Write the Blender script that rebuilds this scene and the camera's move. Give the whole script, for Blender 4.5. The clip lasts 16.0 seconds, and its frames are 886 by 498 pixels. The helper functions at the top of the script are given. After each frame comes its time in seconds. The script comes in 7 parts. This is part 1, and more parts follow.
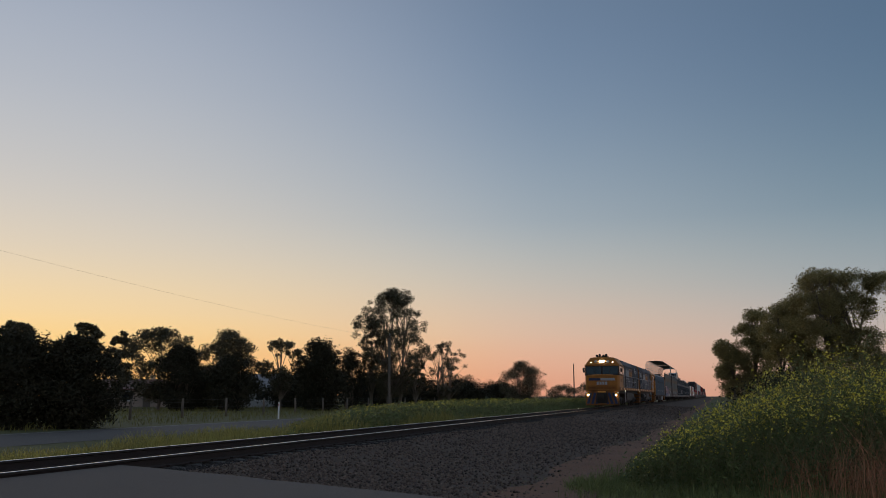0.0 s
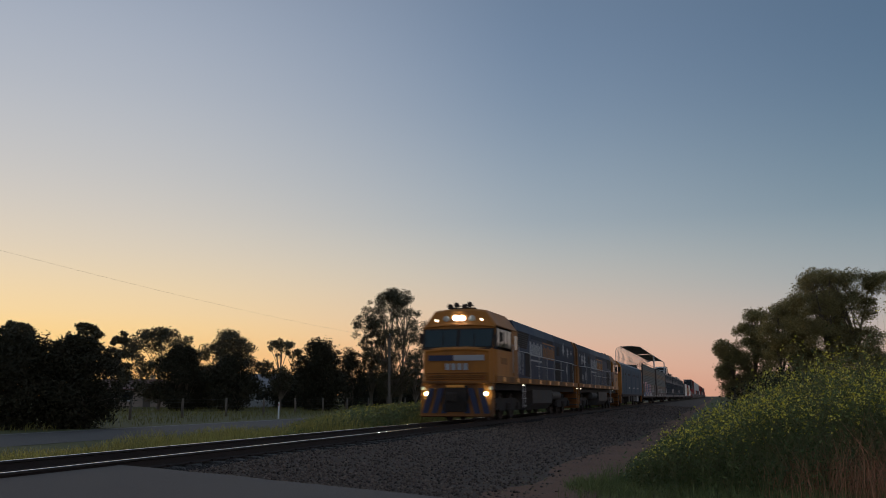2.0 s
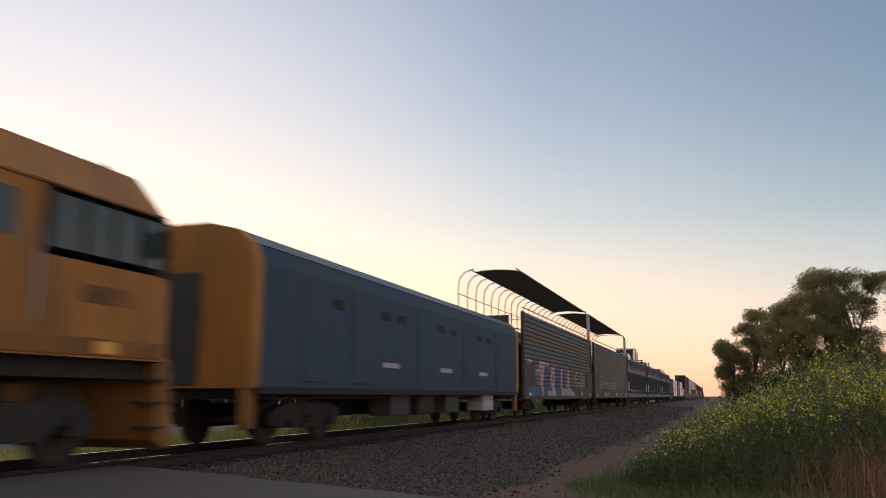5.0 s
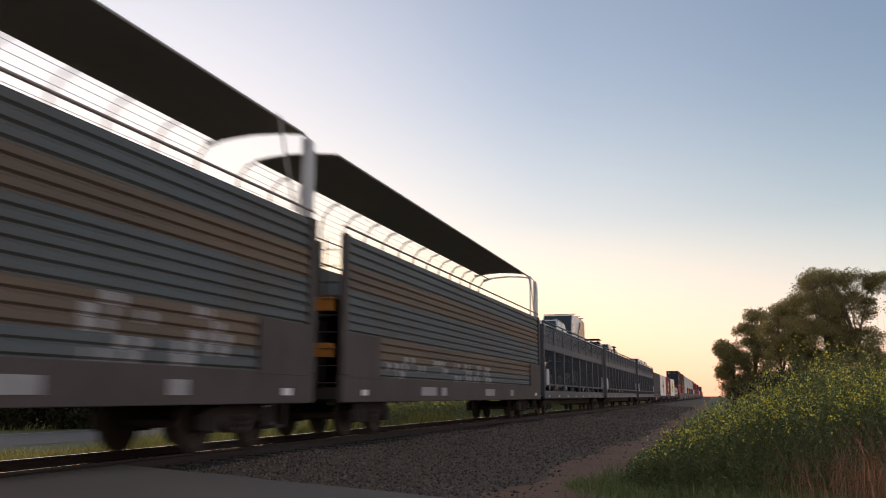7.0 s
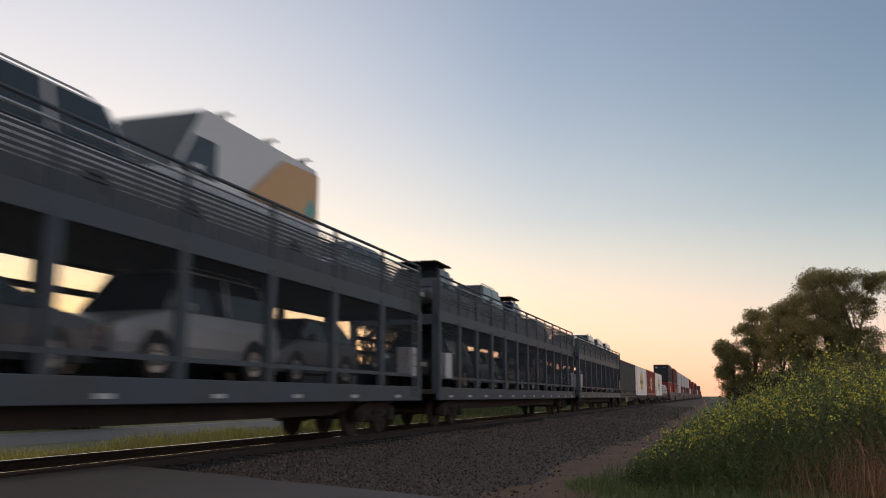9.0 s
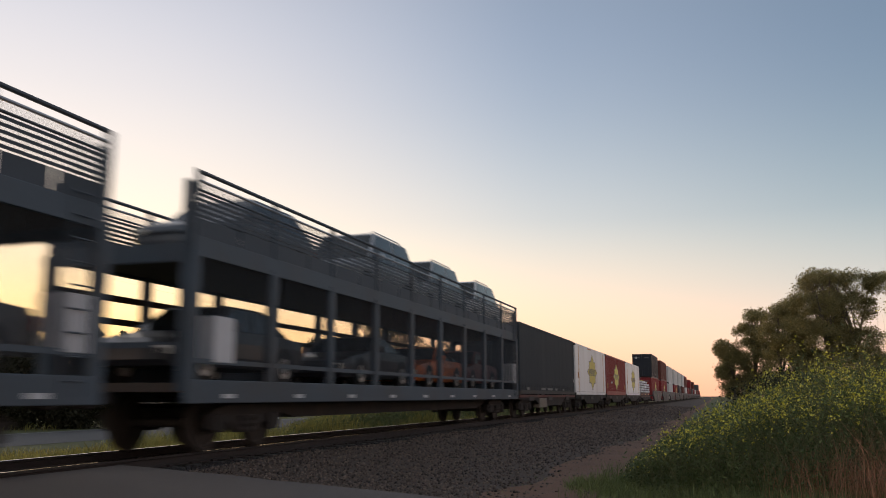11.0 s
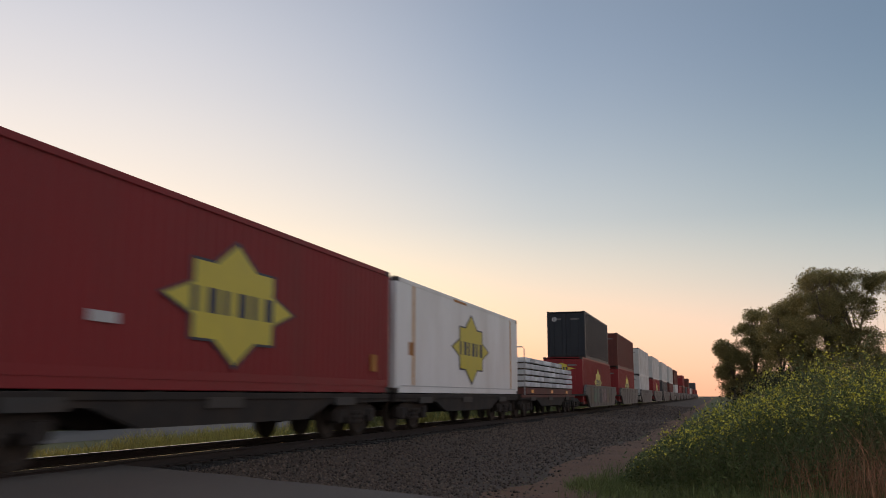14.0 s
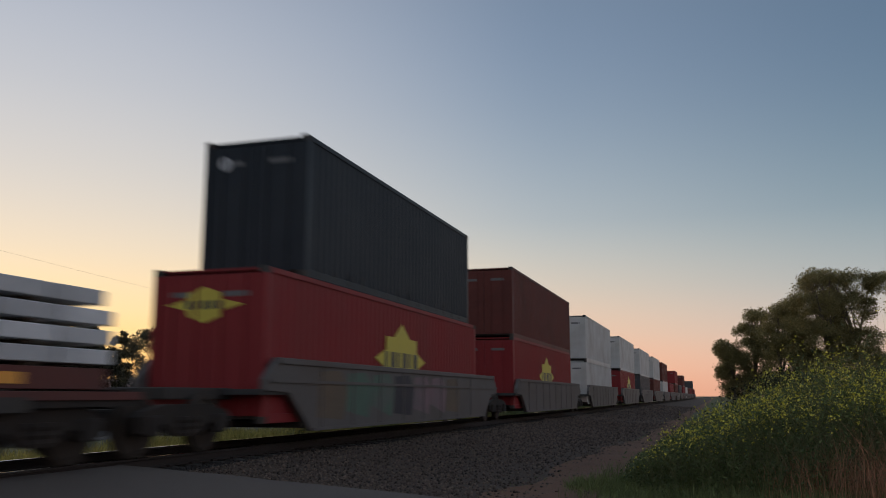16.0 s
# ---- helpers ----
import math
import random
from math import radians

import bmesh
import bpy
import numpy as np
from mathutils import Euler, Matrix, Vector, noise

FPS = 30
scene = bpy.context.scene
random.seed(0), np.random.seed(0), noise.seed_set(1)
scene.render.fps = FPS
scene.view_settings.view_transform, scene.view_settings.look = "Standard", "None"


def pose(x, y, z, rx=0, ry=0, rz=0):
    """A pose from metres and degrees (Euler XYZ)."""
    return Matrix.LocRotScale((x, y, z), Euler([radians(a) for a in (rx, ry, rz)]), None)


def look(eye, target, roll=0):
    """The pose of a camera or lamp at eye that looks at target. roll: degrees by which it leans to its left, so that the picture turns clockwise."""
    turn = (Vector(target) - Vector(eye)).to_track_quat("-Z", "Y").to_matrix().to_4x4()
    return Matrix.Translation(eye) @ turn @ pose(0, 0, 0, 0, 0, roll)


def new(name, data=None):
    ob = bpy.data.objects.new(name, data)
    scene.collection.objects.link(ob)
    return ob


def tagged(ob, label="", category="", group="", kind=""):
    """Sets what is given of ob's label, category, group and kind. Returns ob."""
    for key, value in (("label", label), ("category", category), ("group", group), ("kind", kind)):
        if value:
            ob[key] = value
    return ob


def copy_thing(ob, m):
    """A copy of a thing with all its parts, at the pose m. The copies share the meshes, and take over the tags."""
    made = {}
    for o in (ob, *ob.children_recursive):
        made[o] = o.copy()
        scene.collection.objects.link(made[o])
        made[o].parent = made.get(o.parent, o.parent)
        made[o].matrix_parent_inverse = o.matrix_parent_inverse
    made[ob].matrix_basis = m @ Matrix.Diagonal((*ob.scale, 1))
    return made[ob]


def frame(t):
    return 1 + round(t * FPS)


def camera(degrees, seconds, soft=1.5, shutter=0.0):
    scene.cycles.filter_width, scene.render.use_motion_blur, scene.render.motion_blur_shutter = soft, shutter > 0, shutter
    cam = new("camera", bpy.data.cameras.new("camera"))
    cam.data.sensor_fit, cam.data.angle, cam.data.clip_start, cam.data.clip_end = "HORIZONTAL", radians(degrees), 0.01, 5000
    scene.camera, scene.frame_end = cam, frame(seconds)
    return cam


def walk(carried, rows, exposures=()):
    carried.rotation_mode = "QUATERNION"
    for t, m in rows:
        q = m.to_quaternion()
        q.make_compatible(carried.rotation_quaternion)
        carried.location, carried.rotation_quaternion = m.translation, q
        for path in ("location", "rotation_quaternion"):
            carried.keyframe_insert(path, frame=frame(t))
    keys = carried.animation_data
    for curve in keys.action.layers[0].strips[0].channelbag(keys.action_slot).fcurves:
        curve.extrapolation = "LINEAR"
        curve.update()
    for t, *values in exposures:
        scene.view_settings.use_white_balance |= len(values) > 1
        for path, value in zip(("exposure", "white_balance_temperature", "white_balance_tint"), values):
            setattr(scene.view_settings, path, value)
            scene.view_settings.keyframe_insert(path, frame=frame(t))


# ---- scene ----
# Camera: still, on the road shoulder beside the level crossing. Y runs along the track, rail top is z = 0.
cam = camera(54.5, 16.0, soft=0.9, shutter=0.5)
EYE = (0.0, 0.0, 0.914)
YAW, PITCH = 17.45, 9.71
STAND = pose(*EYE, 90 + PITCH, 0, YAW)
walk(cam, [(0.0, STAND), (16.0, STAND)],
     exposures=[(0.0, -0.02, 6250, 9), (2.3, -0.02, 6250, 9), (2.7, 0.05, 6300, 9), (3.0, 0.38, 6450, 9), (3.5, 0.72, 7000, 14), (4.2, 0.82, 7200, 15), (6.5, 1.08, 7450, 17), (7.5, 1.08, 7450, 17), (9.0, 0.84, 7300, 14), (11.5, 0.82, 7350, 15), (12.5, 0.7, 7350, 14), (14.5, 0.66, 7250, 14), (15.0, 0.6, 7050, 13), (15.4, 0.46, 6900, 12), (16.0, 0.26, 6650, 10)])

TRACK = -9.08          # lateral place of the track's centre
SUN_BEARING = 62.0     # degrees left of the track's direction


def lin(r, g, b):
    out = []
    for v in (r, g, b):
        v /= 255.0
        out.append(v / 12.92 if v <= 0.04045 else ((v + 0.055) / 1.055) ** 2.4)
    return (*out, 1.0)


def make_world():
    w = bpy.data.worlds.new("dusk_sky")
    scene.world = w
    w.use_nodes = True
    nt = w.node_tree
    nt.nodes.clear()
    N = nt.nodes.new
    L = nt.links.new
    tc = N("ShaderNodeTexCoord")
    sep = N("ShaderNodeSeparateXYZ")
    L(tc.outputs["Generated"], sep.inputs[0])
    flat = N("ShaderNodeVectorMath")
    flat.operation = "MULTIPLY"
    flat.inputs[1].default_value = (1, 1, 0)
    L(tc.outputs["Generated"], flat.inputs[0])
    nrm = N("ShaderNodeVectorMath")
    nrm.operation = "NORMALIZE"
    L(flat.outputs[0], nrm.inputs[0])
    dot = N("ShaderNodeVectorMath")
    dot.operation = "DOT_PRODUCT"
    a = radians(SUN_BEARING)
    dot.inputs[1].default_value = (-math.sin(a), math.cos(a), 0)
    L(nrm.outputs[0], dot.inputs[0])

    def ramp(stops):
        r = N("ShaderNodeValToRGB")
        r.color_ramp.interpolation = "B_SPLINE"
        els = r.color_ramp.elements
        while len(els) < len(stops):
            els.new(0.5)
        for e, (p, c) in zip(els, stops):
            e.position = p
            e.color = lin(*c)
        L(sep.outputs["Z"], r.inputs[0])
        return r

    warm = ramp(WARM)
    mid = ramp(MID)
    cool = ramp(COOL)
    anti = ramp(ANTI)

    def span(lo, hi):
        m = N("ShaderNodeMapRange")
        m.interpolation_type = "SMOOTHSTEP"
        m.inputs["From Min"].default_value, m.inputs["From Max"].default_value = lo, hi
        L(dot.outputs["Value"], m.inputs["Value"])
        return m

    def mix(f, c1, c2):
        m = N("ShaderNodeMix")
        m.data_type = "RGBA"
        L(f, m.inputs["Factor"])
        L(c1, m.inputs["A"])
        L(c2, m.inputs["B"])
        return m.outputs["Result"]

    c = mix(span(0.20, 0.80).outputs[0], cool.outputs[0], mid.outputs[0])
    c = mix(span(0.60, 1.00).outputs[0], c, warm.outputs[0])
    c = mix(span(-0.85, 0.05).outputs[0], anti.outputs[0], c)
    sky = N("ShaderNodeTexSky")
    sky.sky_type = "NISHITA"
    sky.sun_disc = False
    sky.sun_elevation = radians(1.5)
    sky.sun_rotation = radians(-SUN_BEARING)
    b1 = N("ShaderNodeBackground")
    L(sky.outputs[0], b1.inputs[0])
    b1.inputs[1].default_value = 0.005
    b2 = N("ShaderNodeBackground")
    L(c, b2.inputs[0])
    b2.inputs[1].default_value = 1.0
    add = N("ShaderNodeAddShader")
    L(b1.outputs[0], add.inputs[0])
    L(b2.outputs[0], add.inputs[1])
    out = N("ShaderNodeOutputWorld")
    L(add.outputs[0], out.inputs[0])


# dusk sky by height over the horizon: towards the sunset, beside it, away from it, and the pink belt opposite it
WARM = [(0.0, (252, 178, 98)), (0.05, (254, 208, 128)), (0.09, (250, 216, 158)), (0.16, (224, 208, 186)), (0.24, (200, 196, 192)), (0.33, (182, 185, 192)), (0.45, (154, 164, 182)), (1.0, (112, 121, 131))]
MID = [(0.0, (229, 155, 120)), (0.03, (232, 168, 136)), (0.07, (228, 188, 158)), (0.13, (202, 193, 178)), (0.2, (165, 175, 182)), (0.32, (130, 147, 168)), (0.45, (108, 127, 153)), (1.0, (104, 115, 127))]
COOL = [(0.0, (199, 155, 137)), (0.03, (207, 174, 155)), (0.07, (186, 173, 165)), (0.12, (158, 166, 168)), (0.2, (118, 140, 154)), (0.32, (92, 115, 139)), (0.45, (82, 104, 129)), (1.0, (98, 110, 122))]
ANTI = [(0.0, (158, 148, 150)), (0.06, (184, 166, 164)), (0.14, (192, 174, 172)), (0.22, (180, 174, 180)), (0.34, (154, 164, 182)), (0.5, (126, 142, 164)), (1.0, (98, 110, 122))]
make_world()

sun = new("sun", bpy.data.lights.new("sun", "SUN"))
sun.data.energy, sun.data.angle, sun.data.color = 0.25, radians(6), (1.0, 0.72, 0.45)
_a = radians(SUN_BEARING)
sun.matrix_world = look((-60 * math.sin(_a), 60 * math.cos(_a), 3.0), (0, 0, 0))


# ---- materials ----
MATS = {}


def mat(name, col, rough=0.6, metal=0.0, var=0.18, scale=3.0, fine=40.0, bump=0.0, bump_scale=60.0, stain=None, stain_amt=0.35,
        vary=0.0, island=0.0, emit=0.0, stretch=(1, 1, 1), spec=0.5, through_light=0.0):
    """Base colour with broad and fine variation, optional stains and relief."""
    if name in MATS:
        return MATS[name]
    m = bpy.data.materials.new(name)
    MATS[name] = m
    m.use_nodes = True
    nt = m.node_tree
    N, L = nt.nodes.new, nt.links.new
    bsdf = nt.nodes["Principled BSDF"]
    bsdf.inputs["Metallic"].default_value = metal
    bsdf.inputs["Specular IOR Level"].default_value = spec
    tc = N("ShaderNodeTexCoord")
    mp = N("ShaderNodeMapping")
    mp.inputs["Scale"].default_value = stretch
    L(tc.outputs["Object"], mp.inputs[0])

    def noise_tex(s, detail=4.0):
        n = N("ShaderNodeTexNoise")
        n.inputs["Scale"].default_value = s
        n.inputs["Detail"].default_value = detail
        L(mp.outputs[0], n.inputs["Vector"])
        return n

    def math_node(op, a, b):
        n = N("ShaderNodeMath")
        n.operation = op
        for i, v in enumerate((a, b)):
            if isinstance(v, (int, float)):
                n.inputs[i].default_value = v
            else:
                L(v, n.inputs[i])
        return n.outputs[0]

    n1, n2 = noise_tex(scale), noise_tex(fine, 3.0)
    k = math_node("ADD", math_node("MULTIPLY", n1.outputs["Fac"], 2 * var), math_node("MULTIPLY", n2.outputs["Fac"], var))
    k = math_node("ADD", k, 1.0 - 1.5 * var)
    if vary:
        oi = N("ShaderNodeObjectInfo")
        k = math_node("MULTIPLY", k, math_node("ADD", math_node("MULTIPLY", oi.outputs["Random"], 2 * vary), 1.0 - vary))
    if island:
        ge = N("ShaderNodeNewGeometry")
        k = math_node("MULTIPLY", k, math_node("ADD", math_node("MULTIPLY", ge.outputs["Random Per Island"], 2 * island), 1.0 - island))
    vm = N("ShaderNodeVectorMath")
    vm.operation = "SCALE"
    vm.inputs[0].default_value = col[:3]
    L(k, vm.inputs["Scale"])
    colour = vm.outputs[0]
    if stain:
        n3 = noise_tex(scale * 0.6, 6.0)
        r = N("ShaderNodeMapRange")
        r.inputs["From Min"].default_value, r.inputs["From Max"].default_value = 0.45, 0.7
        r.inputs["To Max"].default_value = stain_amt
        L(n3.outputs["Fac"], r.inputs["Value"])
        mx = N("ShaderNodeMix")
        mx.data_type = "RGBA"
        L(r.outputs[0], mx.inputs["Factor"])
        L(colour, mx.inputs["A"])
        mx.inputs["B"].default_value = (*stain[:3], 1)
        colour = mx.outputs["Result"]
    L(colour, bsdf.inputs["Base Color"])
    rr = N("ShaderNodeMapRange")
    rr.inputs["To Min"].default_value, rr.inputs["To Max"].default_value = max(0.02, rough - 0.12), min(1.0, rough + 0.12)
    L(n1.outputs["Fac"], rr.inputs["Value"])
    L(rr.outputs[0], bsdf.inputs["Roughness"])
    if bump:
        nb = noise_tex(bump_scale, 5.0)
        bp = N("ShaderNodeBump")
        bp.inputs["Strength"].default_value = min(1.0, bump)
        bp.inputs["Distance"].default_value = 0.02
        L(nb.outputs["Fac"], bp.inputs["Height"])
        L(bp.outputs[0], bsdf.inputs["Normal"])
    if emit:
        bsdf.inputs["Emission Color"].default_value = (*col[:3], 1)
        bsdf.inputs["Emission Strength"].default_value = emit
    if through_light:
        # thin leaves let part of the light pass
        tl = N("ShaderNodeBsdfTranslucent")
        L(colour, tl.inputs["Color"])
        ms = N("ShaderNodeMixShader")
        ms.inputs[0].default_value = through_light
        L(bsdf.outputs[0], ms.inputs[1])
        L(tl.outputs[0], ms.inputs[2])
        L(ms.outputs[0], nt.nodes["Material Output"].inputs["Surface"])
    return m


def glass_mat(name, tint=(0.02, 0.025, 0.03), rough=0.05):
    """Dark tinted vehicle glass: glossy, half seen through."""
    if name in MATS:
        return MATS[name]
    m = bpy.data.materials.new(name)
    MATS[name] = m
    m.use_nodes = True
    b = m.node_tree.nodes["Principled BSDF"]
    b.inputs["Base Color"].default_value = (*tint, 1)
    b.inputs["Roughness"].default_value = rough
    b.inputs["IOR"].default_value = 1.5
    b.inputs["Transmission Weight"].default_value = 0.35
    return m


# ---- mesh building ----
class Shape:
    """Collects vertices and faces of one mesh."""

    def __init__(self):
        self.v, self.f = [], []

    def add(self, vs, fs):
        k = len(self.v)
        self.v.extend(vs)
        self.f.extend([tuple(k + i for i in face) for face in fs])
        return self

    def box(self, x0, x1, y0, y1, z0, z1, c=0.0):
        if c <= 0:
            return self.add([(x, y, z) for x in (x0, x1) for y in (y0, y1) for z in (z0, z1)],
                            [(0, 1, 3, 2), (4, 6, 7, 5), (0, 4, 5, 1), (2, 3, 7, 6), (0, 2, 6, 4), (1, 5, 7, 3)])
        bm = bmesh.new()
        bmesh.ops.create_cube(bm, size=1.0)
        for q in bm.verts:
            q.co = Vector(((x0 + x1) / 2 + q.co.x * (x1 - x0), (y0 + y1) / 2 + q.co.y * (y1 - y0), (z0 + z1) / 2 + q.co.z * (z1 - z0)))
        bmesh.ops.bevel(bm, geom=bm.edges[:], offset=c, segments=2, affect="EDGES", profile=0.5)
        bm.verts.index_update()
        self.add([tuple(q.co) for q in bm.verts], [tuple(q.index for q in face.verts) for face in bm.faces])
        bm.free()
        return self

    def prism(self, pts, a0, a1, axis="y"):
        """Extrudes a closed outline: (x, z) along y, (y, z) along x, or (x, y) along z."""
        n = len(pts)

        def at(p, a):
            return {"y": (p[0], a, p[1]), "x": (a, p[0], p[1]), "z": (p[0], p[1], a)}[axis]
        vs = [at(p, a0) for p in pts] + [at(p, a1) for p in pts]
        fs = [(i, (i + 1) % n, n + (i + 1) % n, n + i) for i in range(n)] + [tuple(range(n))[::-1], tuple(range(n, 2 * n))]
        return self.add(vs, fs)

    def tube(self, path, radii, seg=8, caps=True):
        rings = []
        for i, p in enumerate(path):
            p = Vector(p)
            d = (Vector(path[min(i + 1, len(path) - 1)]) - Vector(path[max(i - 1, 0)])).normalized()
            u = d.orthogonal().normalized()
            w = d.cross(u)
            r = radii[i] if isinstance(radii, (list, tuple)) else radii
            rings.append([tuple(p + (u * math.cos(2 * math.pi * j / seg) + w * math.sin(2 * math.pi * j / seg)) * r) for j in range(seg)])
        vs = [q for ring in rings for q in ring]
        fs = [(i * seg + j, i * seg + (j + 1) % seg, (i + 1) * seg + (j + 1) % seg, (i + 1) * seg + j) for i in range(len(path) - 1) for j in range(seg)]
        if caps:
            fs += [tuple(range(seg))[::-1], tuple(range((len(path) - 1) * seg, len(path) * seg))]
        return self.add(vs, fs)

    def lathe(self, prof, centre, axis="x", seg=20):
        """Turns a profile of (radius, along) round an axis through centre."""
        cx, cy, cz = centre
        vs = []
        for r, a in prof:
            for j in range(seg):
                t = 2 * math.pi * j / seg
                c, s = r * math.cos(t), r * math.sin(t)
                vs.append({"x": (cx + a, cy + c, cz + s), "y": (cx + c, cy + a, cz + s), "z": (cx + c, cy + s, cz + a)}[axis])
        n = len(prof)
        fs = [(i * seg + j, i * seg + (j + 1) % seg, (i + 1) * seg + (j + 1) % seg, (i + 1) * seg + j) for i in range(n - 1) for j in range(seg)]
        fs += [tuple(range(seg))[::-1], tuple(range((n - 1) * seg, n * seg))]
        return self.add(vs, fs)

    def mesh(self, name, smooth=False):
        me = bpy.data.meshes.new(name)
        me.from_pydata(self.v, [], self.f)
        bm = bmesh.new()
        bm.from_mesh(me)
        bmesh.ops.recalc_face_normals(bm, faces=bm.faces[:])
        bm.to_mesh(me)
        bm.free()
        if smooth:
            for p in me.polygons:
                p.use_smooth = True
        return me


def part(name, shape, material, parent=None, label="", smooth=False, at=None):
    ob = new(name, shape.mesh(name, smooth) if isinstance(shape, Shape) else shape)
    if isinstance(shape, Shape):
        ob.data.materials.append(material)
    if parent is not None:
        ob.parent = parent
    if at is not None:
        ob.location = at
    if label:
        tagged(ob, label)
    return ob


def stuff_mesh(name, verts, faces, material, smooth=False):
    """A mesh from numpy arrays of equal faces."""
    me = bpy.data.meshes.new(name)
    n, k = len(faces), faces.shape[1]
    me.vertices.add(len(verts))
    me.vertices.foreach_set("co", np.asarray(verts, dtype=np.float32).ravel())
    me.loops.add(n * k)
    me.loops.foreach_set("vertex_index", np.asarray(faces, dtype=np.int32).ravel())
    me.polygons.add(n)
    me.polygons.foreach_set("loop_start", np.arange(0, n * k, k, dtype=np.int32))
    me.update(calc_edges=True)
    me.materials.append(material)
    if smooth:
        me.polygons.foreach_set("use_smooth", [True] * n)
    return me


def quads_at(points, size, rng, aspect=0.5, up=0.0):
    """Leaf-like quads at the points: size metres long, turned at random; up > 0 makes them droop or stand."""
    n = len(points)
    d = rng.normal(size=(n, 3))
    d[:, 2] = d[:, 2] * (1 - abs(up)) + up * 1.5
    d /= np.linalg.norm(d, axis=1)[:, None] + 1e-9
    e = np.cross(d, rng.normal(size=(n, 3)))
    e /= np.linalg.norm(e, axis=1)[:, None] + 1e-9
    s = (size * rng.uniform(0.6, 1.4, n))[:, None]
    d, e = d * s * 0.5, e * s * 0.5 * aspect
    v = np.stack([points - d, points + e * 0.9, points + d, points - e * 0.9], axis=1).reshape(-1, 3)
    return v, np.arange(4 * n).reshape(n, 4)


# ---- land: ground, roads, track ----
GRASS_GREEN = mat("paddock_grass", (0.088, 0.090, 0.026), 0.9, var=0.4, scale=0.25, fine=6.0, bump=0.8, bump_scale=14, stain=(0.125, 0.110, 0.040), stain_amt=0.5)
DIRT = mat("dirt", (0.170, 0.082, 0.048), 0.95, var=0.45, scale=1.2, fine=22, bump=0.9, bump_scale=30, stain=(0.17, 0.10, 0.068), stain_amt=0.5)
ASPHALT = mat("asphalt", (0.138, 0.110, 0.093), 0.85, var=0.22, scale=0.7, fine=90, bump=0.5, bump_scale=180, stain=(0.13, 0.12, 0.11), stain_amt=0.3)
ROAD = mat("highway_seal", (0.105, 0.095, 0.088), 0.85, var=0.25, scale=0.5, fine=40, bump=0.4, bump_scale=120, stain=(0.09, 0.082, 0.076), stain_amt=0.5, stretch=(1.5, 0.12, 1))
BALLAST_BED = mat("ballast_bed", (0.085, 0.056, 0.040), 0.95, var=0.5, scale=2.0, fine=24, bump=1.0, bump_scale=38)
OILY = mat("oily_track_stone", (0.030, 0.026, 0.024), 0.8, var=0.3, scale=3.0, fine=30, island=0.4, bump=0.3)
STONE = mat("ballast_stone", (0.116, 0.084, 0.066), 0.85, var=0.25, scale=4.0, fine=30, island=0.75, bump=0.3, bump_scale=60)
RAIL_TOP = mat("polished_rail_head", (0.85, 0.82, 0.78), 0.09, 1.0, var=0.06, scale=2, fine=60, stretch=(8, 0.3, 8))
RUST = mat("rusted_rail_steel", (0.030, 0.020, 0.016), 0.85, var=0.3, scale=5, fine=60, bump=0.3)
CONCRETE = mat("sleeper_concrete", (0.07, 0.062, 0.055), 0.9, var=0.25, scale=4, fine=50, bump=0.4, vary=0.2, stain=(0.03, 0.025, 0.022), stain_amt=0.9)
PAINT_LINE = mat("road_line_paint", (0.30, 0.30, 0.28), 0.7, var=0.25, scale=3, fine=50)

TOE = -3.0  # foot of the ballast shoulder


def land_height(x, y):
    """Height of the ground sheet across the track's corridor."""
    d = x - TRACK
    if -1.9 < d < 2.1:
        z = -0.34
    elif d >= 2.1:
        k = min(1.0, (d - 2.1) / (TOE - TRACK - 2.1))
        z = -0.34 - 0.21 * k
        z -= 0.10 * min(1.0, max(0.0, (x - 6) / 20.0))
    else:
        k = min(1.0, (-1.9 - d) / 2.2)
        z = -0.34 - 0.10 * k
    # gentle unevenness that fades out towards the road and the track
    even = min(1.0, max(0.0, (x + 16.0) / 1.6, (-27.0 - x) / 1.6)) * min(1.0, max(0.0, (abs(d) - 4.5) / 1.5))
    z += 0.035 * even * noise.noise((x * 0.35, y * 0.35, 0.0))
    return z


def ground_sheet():
    xs = sorted(set([-3000, -1500, -700, -350, -200, -120, -80, -60, -50, -42, -36] + [-32 + 0.8 * i for i in range(60)] + [17, 20, 26, 34, 46, 60, 90, 150, 300, 700, 1500, 3000] + [TRACK - 1.9, TRACK + 2.1]))
    ys = sorted(set([-3000, -1200, -500, -200, -90, -40, -20, -10, -4] + [0.8 * i for i in range(60)] + [50, 54, 60, 68, 78, 92, 110, 140, 180, 240, 340, 500, 800, 1400, 3000, 4500]))
    vs = [(x, y, land_height(x, y)) for x in xs for y in ys]
    ny = len(ys)
    fs = [(i * ny + j, (i + 1) * ny + j, (i + 1) * ny + j + 1, i * ny + j + 1) for i in range(len(xs) - 1) for j in range(ny - 1)]
    g = new("ground", Shape().add(vs, fs).mesh("ground", True))
    g.data.materials.append(GRASS_GREEN)
    return tagged(g, "dim green and straw-coloured paddock ground", "ground", kind="structure")


ground_sheet()


